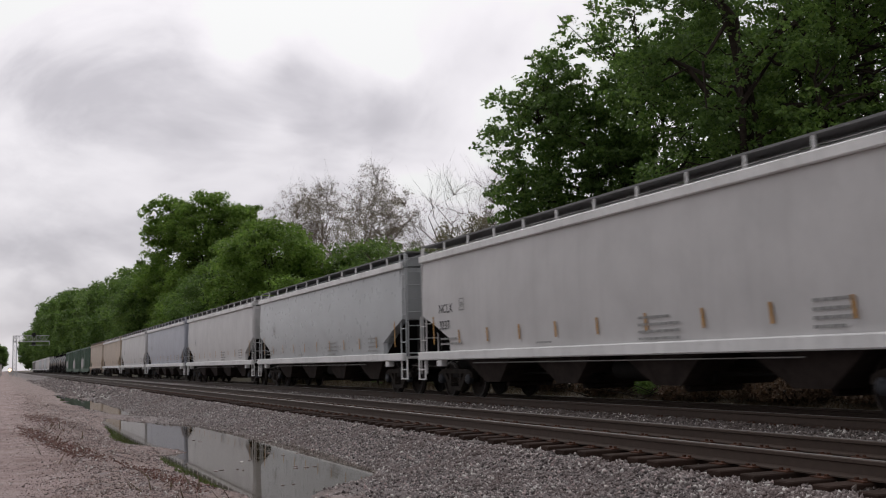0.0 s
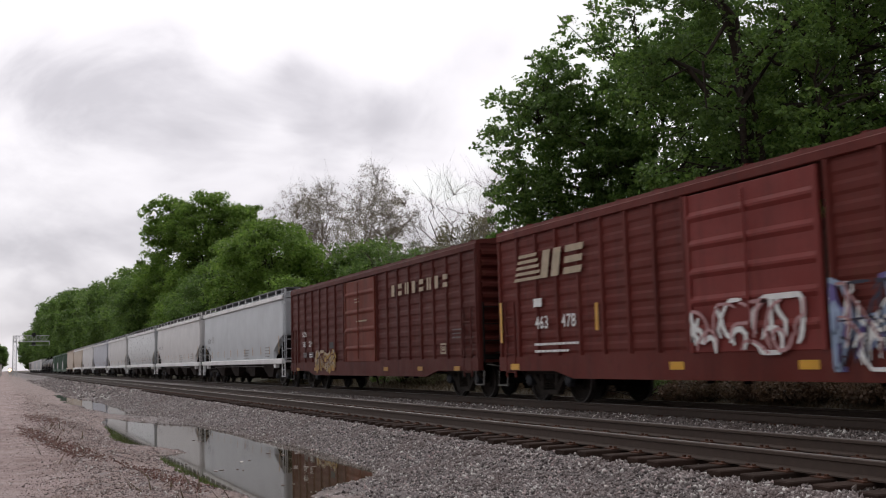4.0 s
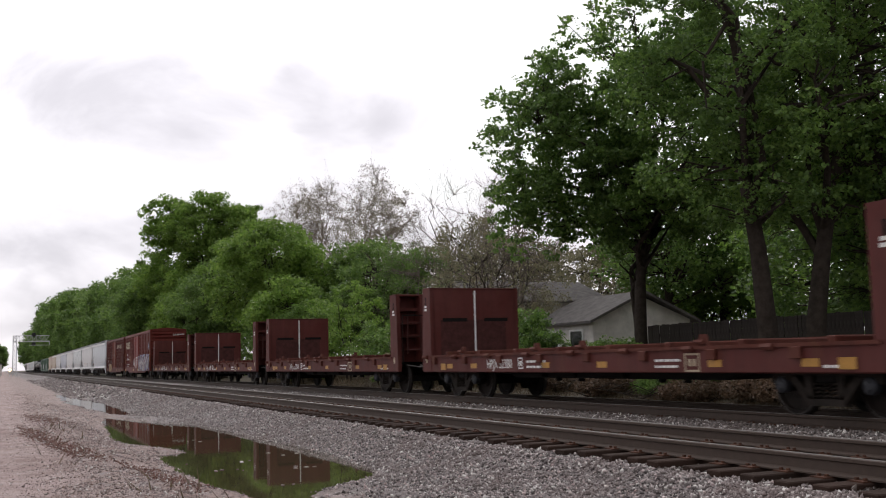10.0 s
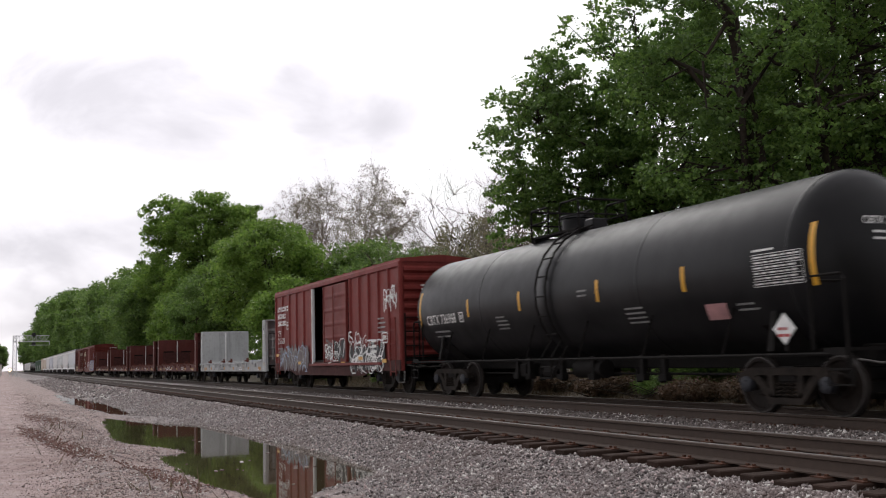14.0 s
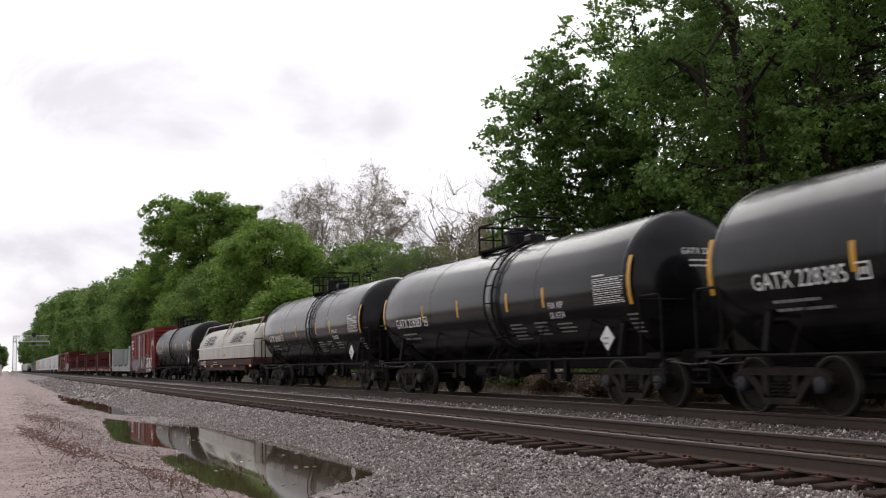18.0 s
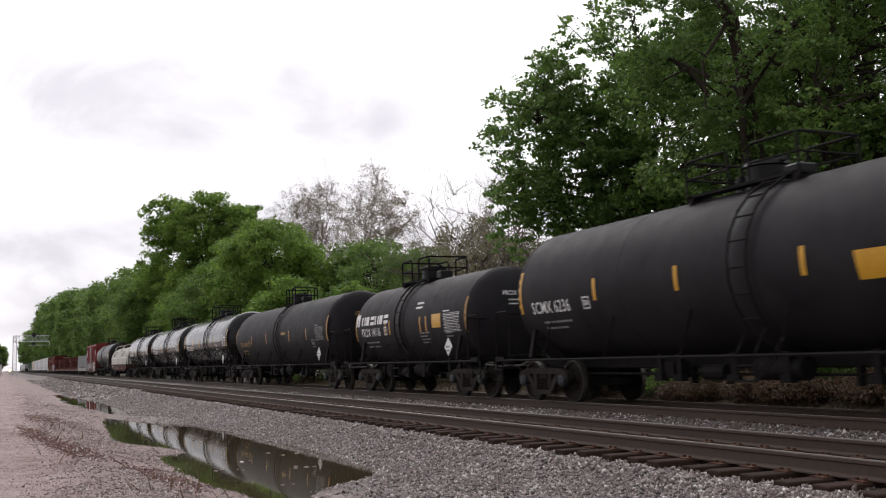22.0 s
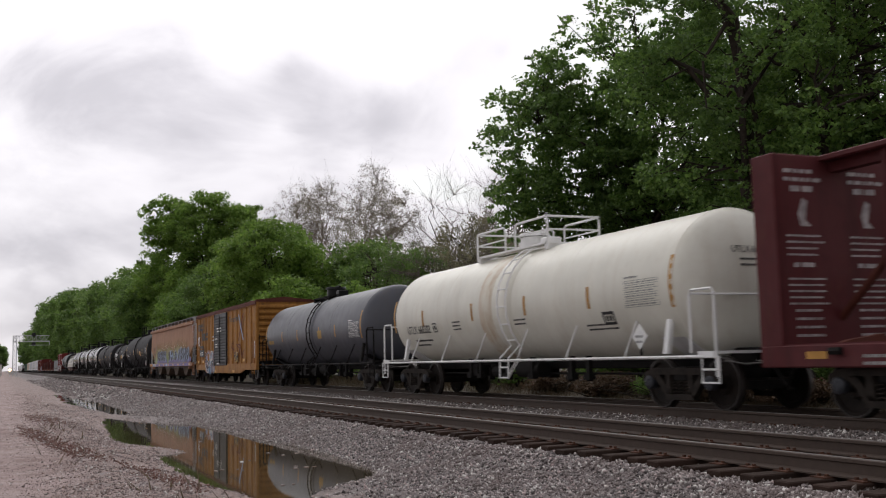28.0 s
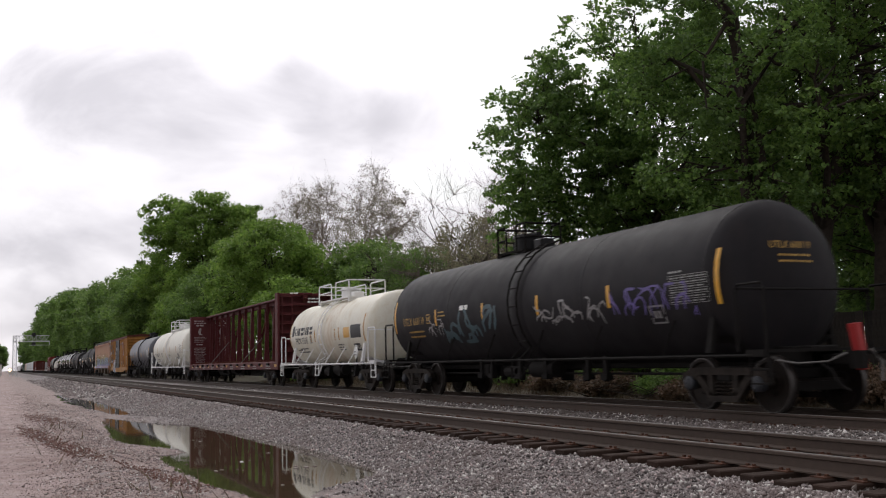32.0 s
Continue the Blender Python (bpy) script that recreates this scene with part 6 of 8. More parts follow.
        part("end_rail", MB().tube([(-hw + 0.05, s * (yb + 0.14), 0.9), (-hw + 0.05, s * (yb + 0.14), 2.35), (hw - 0.05, s * (yb + 0.14), 2.35), (hw - 0.05, s * (yb + 0.14), 0.9)], 0.018, 5), M_UNDER, car)
        put = place_flat(-hw - 0.061)
        rect(put, s * (yb - 0.31) + 0.09, 2.45, 0.14, 0.06, M_LET_W, bh, "small_mark", 0.0)
        rect(put, s * (yb - 0.31) + 0.11, 2.36, 0.18, 0.06, M_LET_W, bh, "small_mark", 0.0)
        # another slot painted on as a flat patch of shade
        rect(put, s * (yb - 0.31) + 0.03, 2.52, 0.07, 0.22, M_VOID, bh, "slot")
        n8 = [(0.07 * math.cos(k * math.pi / 6), 0.10 * math.sin(k * math.pi / 6)) for k in range(12)]
        patch(put, s * (yb - 0.31), 1.0, n8, M_LET_CREAM, bh, "round_mark")
        rect(put, s * (yb - 1.3), 0.72, 0.34, 0.17, M_REFL_DIM, car, "reflector", 0, 0.002)
    part("fish_belly", MB().prism([(-yb + 3.6, 0.72), (-yb + 4.6, 0.52), (yb - 4.6, 0.52), (yb - 3.6, 0.72)], 0, -0.75, 0.75), M_UNDER, car)
    put = place_flat(-hw - 0.051)
    for i in range(6):
        rect(put, yb - (1.7, 3.2, 6.9, 9.2, 12.7, 14.9)[i], 0.76, 0.36, 0.12, M_REFL_DIM, car, "reflector")
    if mark:
        lettering(mark, put, yb - 4.15, 0.76, 0.22, M_LET_W if not grey else M_LET_K, car, wide=0.85)
        frame_box(put, yb - 5.80, 0.74, 0.22, 0.26, 0.03, M_LET_W if not grey else M_LET_K, car)
        bars(put, yb - 6.2, 0.88, 1.0, 2, 0.07, 0.05, M_LET_W if not grey else M_LET_K, car, seed)
        bars(put, -yb + 5.76, 0.86, 0.84, 2, 0.06, 0.05, M_LET_W, car, seed + 5)
        bars(put, -yb + 1.6, 0.74, 0.8, 1, 0.06, 0.05, M_LET_W, car, seed + 6)
        frame_box(put, -yb + 4.88, 0.68, 0.42, 0.32, 0.035, M_LET_CREAM, car)
    brake_gear(car, L)
    return car


# ---- tank cars ----
def tankcar(front, rear, mat, label, zc=2.33, r=1.45, head=(0.45, 1.15), trim=None, marks="", number="", let=M_LET_W, refl=M_REFL, gloss_rail=None, dome=0.0, rails="black", brand=None, seed=1, band=True, head_mat=None, placard=True, data_plate=True, overhang=2.05, name="tank_car", mark_z=1.95, mark_h=0.27, at=None, lad=None, plat=None):
    car, L = car_base(name, label, front - 0.2, rear - 0.2, overhang)
    trim = trim or M_UNDER
    f, b = L / 2 - head[0], -L / 2 + head[1]
    hd = r * 0.42
    prof = [(b + hd * (1 - math.cos(q)), r * math.sin(q)) for q in (math.radians(a) for a in (3, 15, 30, 45, 60, 72, 82, 90))]
    y_b, y_f = prof[-1][0], f - hd
    prof += [(y_b + (y_f - y_b) * k / 8, r) for k in range(1, 8)]
    prof += [(f - hd * (1 - math.cos(q)), r * math.sin(q)) for q in (math.radians(a) for a in (90, 82, 72, 60, 45, 30, 15, 3))]
    part("tank", MB().lathe(prof, 0, zc, 64), mat, car, smooth=True)
    for y in (y_b, y_b + (y_f - y_b) * 0.27, y_b + (y_f - y_b) * 0.73, y_f):
        part("weld_seam", MB().lathe([(y - 0.03, r), (y - 0.02, r + 0.006), (y + 0.02, r + 0.006), (y + 0.03, r)], 0, zc, 48), mat, car, smooth=True)
    # saddles, side rail, platforms
    for s in (-1, 1):
        ys = s * (L / 2 - overhang)
        part("saddle", MB().prism([(-1.15, zc - 0.95), (-0.6, 0.95), (0.6, 0.95), (1.15, zc - 0.95), (0.6, zc - 1.25), (-0.6, zc - 1.25)], 1, ys - 0.35, ys + 0.35), trim if rails == "white" else M_UNDER, car)
        part("end_sill", MB().box(-0.3, 0.3, s * (L / 2 - 0.75) - 1.1 * (s > 0), s * (L / 2 - 0.75) + 1.1 * (s < 0), 0.72, 1.08, 0.02), M_UNDER, car)
        part("end_platform", MB().box(-1.45, 1.45, s * (L / 2 - 0.72) - 0.22, s * (L / 2 - 0.72) + 0.22, 0.98, 1.03).box(-1.47, -1.40, s * (L / 2 - 0.72) - 0.22, s * (L / 2 - 0.72) + 0.22, 0.92, 1.03), trim, car)
        a, z0 = s * (L / 2 - 0.62), 1.0
        for q in (-1, 1):
            part("end_handrail", MB().tube([(q * 1.42, a - s * 0.55, z0), (q * 1.42, a - s * 0.55, 1.98), (q * 1.42, a - s * 0.48, 2.08), (q * 1.42, a + s * 0.05, 2.08), (q * 1.42, a + s * 0.12, 2.0), (q * 1.42, a + s * 0.12, 0.6)], 0.026, 6), trim, car)
        part("end_rail", MB().tube([(-1.42, a - s * 0.50, 2.02), (1.42, a - s * 0.50, 2.02)], 0.022, 6), trim, car)
        part("step", MB().tube([(-1.44, a - 0.2, 0.95), (-1.44, a - 0.2, 0.50), (-1.44, a + 0.25, 0.50), (-1.44, a + 0.25, 0.95)], 0.024, 5).tube([(-1.44, a - 0.2, 0.72), (-1.44, a + 0.25, 0.72)], 0.02, 5), trim, car)
        for q in (-1, 1):
            part("stay", MB().prism([(q * 1.40, 1.0), (q * 1.28, 1.62)] + [(q * 1.20, 1.62), (q * 1.30, 1.0)], 1, ys - 0.14, ys - 0.02), trim, car)
    for s in (-1, 1):
        rail = MB().tube([(s * 1.45, -L / 2 + 0.8, 0.94), (s * 1.45, L / 2 - 0.8, 0.94)], 0.03, 6)
        part("side_rail", rail, trim, car)
        for k in range(6):
            y = -L / 2 + 3.0 + k * (L - 6.0) / 5
            part("rail_strut", MB().tube([(s * 1.45, y + 0.2, 0.95), (s * r * 0.90, y, zc - r * 0.44)], 0.02, 5), trim, car)
    # belly fittings
    part("bottom_outlet", MB().tube([(0, 0.0, zc - r - 0.35), (0, 0.0, zc - r + 0.1)], 0.16, 10).box(-0.3, 0.3, -0.2, 0.2, zc - r - 0.12, zc - r + 0.05), M_UNDER, car)
    brake_gear(car, L)
    for y in (-3.2, -2.5, -0.7, 0.6, 2.1, 2.7):
        part("brake_hanger", shared("brake_hanger", lambda: MB().box(-0.95, -0.85, 0, 0.12, 0.62, 1.0).box(-0.98, -0.82, -0.05, 0.2, 0.5, 0.62), M_UNDER), M_UNDER, car).location.y = y
    # top platform, manway, railing, side ladder
    ztop, yd = zc + r, dome
    lad = dome - 1.0 if lad is None else lad
    lid = part("manway", MB().tube([(0, yd, ztop - 0.15), (0, yd, ztop + 0.34), (0, yd, ztop + 0.36)], [0.36, 0.36, 0.30], 16), trim if rails == "white" else M_BLACK_DULL, car, smooth=True)
    part("manway_cover", MB().tube([(0, yd, ztop + 0.36), (0, yd, ztop + 0.44)], [0.42, 0.38], 16).box(-0.05, 0.05, yd - 0.5, yd + 0.5, ztop + 0.40, ztop + 0.47), trim if rails == "white" else M_BLACK_DULL, lid)
    pw, pl = plat or ((0.62, 1.1) if rails != "white" else (0.7, 1.9))
    deckp = MB().box(-pw, -0.42, yd - pl, yd + pl, ztop - 0.02, ztop + 0.03).box(0.42, pw, yd - pl, yd + pl, ztop - 0.02, ztop + 0.03)
    for y in (yd - pl + 0.1, yd + pl - 0.1):
        deckp.box(-pw, pw, y - 0.05, y + 0.05, ztop - 0.16, ztop + 0.02)
    part("top_platform", deckp, trim, car)
    hr = 0.66 if rails != "white" else 0.62
    for e in (-1, 1) if rails != "none" else ():
        rl, y = MB(), yd + e * pl
        for q in (-1, 1):
            rl.tube([(q * pw, y, ztop - 0.1), (q * pw, y, ztop + hr - 0.06), (q * pw, y - e * 0.08, ztop + hr), (q * pw, yd + e * 0.35, ztop + hr), (q * pw, yd + e * 0.27, ztop + hr - 0.08), (q * pw, yd + e * 0.27, ztop)], 0.028, 6)
            rl.tube([(q * pw, y, ztop + hr * 0.5), (q * pw, yd + e * 0.27, ztop + hr * 0.5)], 0.02, 5)
        rl.tube([(-pw, y, ztop + hr), (pw, y, ztop + hr)], 0.028, 6)
        rl.tube([(-pw, y, ztop + hr * 0.5), (pw, y, ztop + hr * 0.5)], 0.022, 6)
        part("top_railing", rl, trim, car)
    part("valve_box", MB().box(-0.2, 0.2, yd - 1.0, yd - 0.62, ztop, ztop + 0.26, 0.03).tube([(0, yd + 0.7, ztop), (0, yd + 0.7, ztop + 0.3)], 0.09, 8), trim if rails == "white" else M_BLACK_DULL, car)
    for q in (-1,):
        ld = MB()
        for y in (lad - 0.22, lad + 0.22):
            pts = [(q * (r + 0.10) * math.cos(t), y, zc + (r + 0.10) * math.sin(t)) for t in (math.radians(a) for a in range(80, -41, -15))]
            pts.append((q * 1.45, y, 0.99))
            pts.append((q * 1.47, y, 0.52))
            ld.tube(pts, 0.024, 6)
        for a in (62, 46, 30, 14, -2, -18, -34):
            t = math.radians(a)
            ld.tube([(q * (r + 0.10) * math.cos(t), lad - 0.22, zc + (r + 0.10) * math.sin(t)), (q * (r + 0.10) * math.cos(t), lad + 0.22, zc + (r + 0.10) * math.sin(t))], 0.018, 5)
        for z in (0.54, 0.78):
            ld.tube([(q * 1.47, lad - 0.22, z), (q * 1.47, lad + 0.22, z)], 0.02, 5)
        ld.tube([(q * 1.47, lad - 0.22, 0.52), (q * 1.45, lad - 0.8, 0.99)], 0.018, 5)
        ld.tube([(q * 1.46, lad - 0.22, 0.60), (q * 1.45, lad - 0.9, 1.2)], 0.018, 5)
        part("side_ladder", ld, trim, car)
    # band of bare shade where the ladder stands
    if band:
        part("tank_band", MB().lathe([(lad - 0.34, r + 0.001), (lad - 0.33, r + 0.007), (lad + 0.33, r + 0.007), (lad + 0.34, r + 0.001)], 0, zc, 64), mat, car, smooth=True)
    # markings on the flank
    put = place_round(0, zc, r)
    m = dict(ends=(f - 0.4, b + 0.75), strips=(f - 3.2, f - 5.6, b + 5.6, b + 3.6), text=f - 1.05, table=b + 2.0, placard=b + 1.3, notes=())
    m.update(at or {})
    for y in m["ends"]:
        rect(put, y, zc - 0.42, 0.115, 0.95, refl, car, "reflector")
    for y in m["strips"]:
        rect(put, y, zc - 0.30, 0.11, 0.44, refl, car, "reflector")
    if marks:
        lettering(f"{marks} {number}", put, m["text"], mark_z, mark_h, let, car, wide=0.86)
        bars(put, m["text"] - 0.35, mark_z - 0.22, 1.25, 2, 0.07, 0.075, M_LET_G if let is M_LET_W else let, car, seed)
        frame_box(put, m["text"] - mark_h * 8.0, mark_z, 0.26, 0.26, 0.03, let, car)
        # the same small on the trailing head
        pe = lambda a, h, x, z, lift=0.0: (x + a, b + hd * (1 - math.sqrt(max(0.0, 1 - min(1.0, ((x + a) ** 2 + (z + h - zc) ** 2) / (r * r))))) - 0.012, z + h)
        lettering(f"{marks} {number}", pe, -0.45, zc + 0.52, 0.125, let, car, wide=0.86)
        bars(pe, -0.30, zc + 0.38, 0.8, 2, 0.05, 0.055, let, car, seed + 2)
    if data_plate:
        table(put, m["table"], zc - 0.36, 1.1, 0.5, let if let is M_LET_W else M_LET_G, car, seed + 7)
    for i, (y, z, w, rows) in enumerate(m["notes"]):
        bars(put, y, z, w, rows, 0.052, 0.045, M_LET_G if let is M_LET_W else let, car, seed + 20 + i)
    if brand == "safety":
        lettering("FRA AIP", put, -3.32, 2.03, 0.145, let, car, wide=0.9)
        lettering("SR-8754", put, -3.32, 1.82, 0.145, let, car, wide=0.9)
    if placard:
        px, pz = m["placard"], 1.33
        pl_ = MB().prism([(px, pz - 0.24), (px + 0.24, pz), (px, pz + 0.24), (px - 0.24, pz)], 0, -1.47, -1.45)
        pk = part("placard", pl_, M_LET_W, car, "white diamond hazard placard")
        bars(place_flat(-1.472), px + 0.13, pz - 0.02, 0.26, 2, 0.06, 0.04, M_LET_G if placard is True else M_PLAC_R, pk, seed + 11, "placard_mark")
        part("placard_post", MB().box(-1.45, -1.43, px - 0.03, px + 0.03, 0.99, pz), M_UNDER, pk)
        ph = MB().prism([(0.55, zc - 0.72), (0.75, zc - 0.52), (0.55, zc - 0.32), (0.35, zc - 0.52)], 1, b - 0.03, b - 0.01)
        part("end_placard", ph, M_LET_W, car)
        part("placard_bracket", MB().box(0.5, 0.6, b - 0.015, b + 0.35, zc - 0.7, zc - 0.62), M_UNDER, car)
    return car, f, b, put, zc, r

# ---- the train: car by car, from its head to its tail ----
for i, (a, b, m, l) in enumerate((
        (430.0, 410.5, M_DARKHOP, "dark grey covered hopper"), (410.5, 391.0, M_DARKHOP, "dark grey covered hopper"),
        (391.0, 371.5, M_HOP, "pale grey covered hopper with white sill"), (371.5, 352.0, M_HOP, "pale grey covered hopper with white sill"),
        (352.0, 332.5, M_HOP_COOL, "cool grey covered hopper"), (332.5, 313.0, M_HOP, "pale grey covered hopper with white sill"),
        (313.0, 293.5, M_HOP_COOL, "cool grey covered hopper"), (293.5, 274.0, M_HOP, "pale grey covered hopper with white sill"))):
    hopper(a, b, m, l, seed=40 + i)
for a, b in ((274.0, 256.0), (256.0, 238.0), (238.0, 220.0), (220.0, 202.0)):
    tankcar(a, b, M_BLACK_DULL, "dusty black tank car at the head of the train", marks="", placard=False)
for a, b in ((202.0, 183.0), (183.0, 164.0), (164.0, 145.2)):
    c, yb, hw = boxcar(a, b, M_GREENBOX, "faded green boxcar with sprayed panels", posts=12)
    door_leaf(c, -1.6, 1.6, 0.95, 3.7, hw, M_GREENBOX)
    blob_row(place_flat(-hw - 0.035), yb - 2.0, 0.95, 5.0, 1.6, 5, M_G_SILVER, c, int(a))
hopper(145.2, 126.4, M_TAN, "tan covered hopper with dark sill", sill_mat=M_TAN, seed=60)
hopper(126.4, 106.6, M_TAN, "tan covered hopper with rusty patches", sill_mat=M_WHITE, seed=61)
hopper(106.6, 86.8, M_HOP, "pale grey covered hopper with white sill", seed=62)
hopper(86.8, 67.0, M_HOP_BLUE, "blue-grey covered hopper with white sill", seed=63)
hopper(67.0, 47.2, M_HOP, "pale grey covered hopper with white sill", seed=64)
hopper(47.2, 27.4, M_HOP_SHINY, "glossy grey covered hopper with pale sill", seed=65)
hopper(27.4, 7.6, M_HOP, "pale grey covered hopper with black stencilled marks", "NCLX", "3237", seed=66)
hopper(7.6, -12.2, M_HOP_COOL, "cool grey covered hopper with black stencilled marks", "NCIX", "6059", seed=67)

# oxide-red boxcar with a row of wide-spaced white letters
c, yb, hw = boxcar(-12.2, -31.3, M_OXIDE2, "oxide-red boxcar with ribbed sides and plug door", door=(-1.4, 1.9), posts=15, rib_n=9)
door_leaf(c, -1.45, 1.65, 1.0, 3.7, hw, M_CPRED_RUST, 4)
put = place_flat(-hw - 0.045)
emblem_row(put, -2.95, 2.93, 4.5, 0.34, 8, M_LET_CREAM, c, 0.03, 0.46)
lettering("SOU", put, yb - 1.85, 2.0, 0.21, M_LET_W, c)
lettering("565", put, yb - 1.85, 1.62, 0.21, M_LET_W, c)
lettering("221", put, yb - 2.75, 1.62, 0.21, M_LET_W, c)
rect(put, yb - 1.95, 1.20, 0.5, 0.2, M_G_FADED, c, "faded_panel")
bars(place_flat(-hw - 0.05), yb - 1.98, 1.30, 0.44, 2, 0.05, 0.04, M_LET_K, c, 5)
rect(put, yb - 2.75, 1.20, 0.6, 0.2, M_G_FADED, c, "faded_panel")
bars(place_flat(-hw - 0.05), yb - 2.78, 1.30, 0.5, 2, 0.05, 0.04, M_LET_W, c, 13)
blob_row(put, yb - 3.6, 0.66, 2.5, 0.75, 5, M_LET_Y, c, 11, 0.0)
scrawl(put, yb - 3.6, 0.68, 2.5, 0.72, 11, 0.045, M_LET_CREAM, c, 12, 0.008)
scrawl(put, yb - 3.6, 0.68, 2.5, 0.72, 12, 0.022, M_OXIDE2, c, 10, 0.018)
bars(place_flat(-hw - 0.09), 0.3, 2.3, 1.2, 1, 0.07, 0.05, M_LET_CREAM, c, 9)
bars(place_flat(-hw - 0.09), 0.5, 3.05, 0.6, 2, 0.05, 0.05, M_LET_CREAM, c, 14)
rect(put, yb - 5.5, 1.5, 0.45, 0.22, M_LET_K, c, "dark_panel", 0, 0.02)
frame_box(put, -yb + 2.3, 1.15, 0.36, 0.28, 0.04, M_LET_CREAM, c)
bars(put, -yb + 1.5, 1.75, 0.6, 3, 0.05, 0.05, M_G_FADED, c, 6)
bars(put, 0.6, 1.95, 1.5, 1, 0.08, 0.05, M_LET_CREAM, c, 7)
for y in (yb - 1.05, yb - 3.5, yb - 5.7, -2.2, -5.0, -yb + 1.4):
    rect(put, y, 0.70, 0.36, 0.12, M_REFL_DIM, c, "reflector", 0, 0.02)
bars(place_end(-yb - 0.08), 0.35, 3.45, 0.9, 1, 0.14, 0.05, M_LET_W, c, 8)

# oxide-red boxcar with a striped emblem and blue graffiti
c, yb, hw = boxcar(-31.3, -50.4, M_OXIDE, "oxide-red ribbed boxcar with sprayed graffiti", door=(-1.65, 1.6), posts=15, rib_n=9)
door_leaf(c, -1.6, 1.55, 1.0, 3.7, hw, M_CPRED, 5)
put = place_flat(-hw - 0.045)
for i in range(5):
    rect(put, yb - 0.9 - i * 0.06, 2.72 + i * 0.13, 1.25 - i * 0.1, 0.07, M_LET_CREAM, c, "emblem_stripe", 0.05)
rect(put, yb - 2.15, 2.72, 0.32, 0.60, M_LET_CREAM, c, "emblem_shape", 0.16)
rect(put, yb - 2.62, 2.72, 0.32, 0.60, M_LET_CREAM, c, "emblem_shape", 0.16)
for i in range(3):
    rect(put, yb - 3.15 - i * 0.05, 2.72 + i * 0.23, 0.72, 0.14, M_LET_CREAM, c, "emblem_shape", 0.04)
lettering("463", put, yb - 1.85, 1.62, 0.28, M_LET_W, c)
lettering("478", put, yb - 3.0, 1.62, 0.28, M_LET_W, c)
bars(put, yb - 1.8, 2.1, 0.5, 1, 0.26, 0.05, M_LET_W, c, 14)
bars(put, yb - 1.8, 1.25, 1.9, 2, 0.07, 0.08, M_LET_W, c, 15)
scrawl(put, 1.45, 0.98, 2.7, 0.85, 11, 0.05, M_LET_W, c, 16, 0.05)
scrawl(put, 1.45, 0.98, 2.7, 0.8, 9, 0.03, M_G_PINK, c, 26, 0.06)
scrawl(put, -1.75, 0.72, 6.9, 1.25, 44, 0.06, M_G_PURPLE, c, 18)
scrawl(put, -1.75, 0.72, 6.9, 1.3, 40, 0.045, M_G_PALE, c, 17, 0.02)
scrawl(put, -1.9, 0.72, 6.6, 1.2, 44, 0.028, M_LET_W, c, 27, 0.036)
scrawl(put, -1.9, 0.72, 6.6, 1.2, 34, 0.022, M_G_NAVY, c, 28, 0.050)
scrawl(put, -1.9, 0.72, 6.6, 1.2, 22, 0.022, M_G_PINK, c, 19, 0.062)
scrawl(put, -yb + 1.2, 2.35, 0.9, 0.7, 4, 0.03, M_G_PALE, c, 20)
rect(put, yb - 0.12, 1.35, 0.11, 0.95, M_REFL, c, "reflector")
rect(put, yb - 4.35, 1.5, 0.11, 0.55, M_REFL, c, "reflector")
rect(put, -yb + 0.25, 1.4, 0.11, 0.95, M_REFL, c, "reflector")
for y in (yb - 0.6, 2.2, -1.0, -4.8):
    rect(put, y, 0.72, 0.42, 0.14, M_REFL, c, "reflector")
lettering("NS 463478", place_end(-yb - 0.08), 0.35, 3.5, 0.14, M_LET_W, c)

for k, (a, b) in enumerate(((-50.4, -69.05), (-69.05, -87.75), (-87.75, -106.45), (-106.45, -125.35))):
    flatcar(a, b, M_FLAT, "empty maroon bulkhead flatcar with rusty deck rails", M_RUSTY, mark=("HPJX 52019", "HPJX 52189", "HPJX 52304", "HPJX 52380")[k], seed=30 + k)
flatcar(-124.95, -143.35, M_GREY, "empty pale grey bulkhead flatcar, sooty and worn", M_GREY, grey=True, mark="52", seed=36)

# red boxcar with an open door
# its side sill is a darker maroon than the body above
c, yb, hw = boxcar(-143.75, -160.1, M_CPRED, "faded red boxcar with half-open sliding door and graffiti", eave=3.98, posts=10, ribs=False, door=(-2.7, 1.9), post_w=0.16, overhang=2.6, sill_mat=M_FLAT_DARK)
door_leaf(c, -2.6, 0.1, 1.0, 3.75, hw, M_CPRED_D, 5, 0.07, deep=0.014)
part("door_post", MB().box(-hw - 0.05, -hw + 0.06, 1.70, 1.80, 0.95, 3.8, 0.01), M_WHITE, c, "dirty white door post")
part("door_track", MB().box(-hw - 0.12, -hw, -6.0, 2.0, 0.88, 0.97, 0.01), M_CPRED_D, c)
# far wall, with the doorway's inner shade put into its colour
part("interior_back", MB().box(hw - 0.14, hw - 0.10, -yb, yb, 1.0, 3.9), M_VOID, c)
put = place_flat(-hw - 0.035)
for i, (w, z) in enumerate(((1.75, 3.18), (1.35, 2.88), (1.45, 2.58))):
    emblem_row(put, yb - 0.55, z, w, 0.2, round(w / 0.21), M_LET_W, c, 0.05, 0.28)
lettering("CP", put, yb - 0.6, 2.15, 0.25, M_LET_W, c)
lettering("216129", put, yb - 0.6, 1.82, 0.25, M_LET_W, c)
bars(put, yb - 0.62, 1.6, 0.9, 3, 0.07, 0.06, M_LET_G, c, 53)
bars(put, -0.75, 2.95, 0.9, 3, 0.11, 0.06, M_LET_W, c, 54)
frame_box(put, yb - 2.0, 2.4, 0.28, 0.3, 0.035, M_LET_W, c)
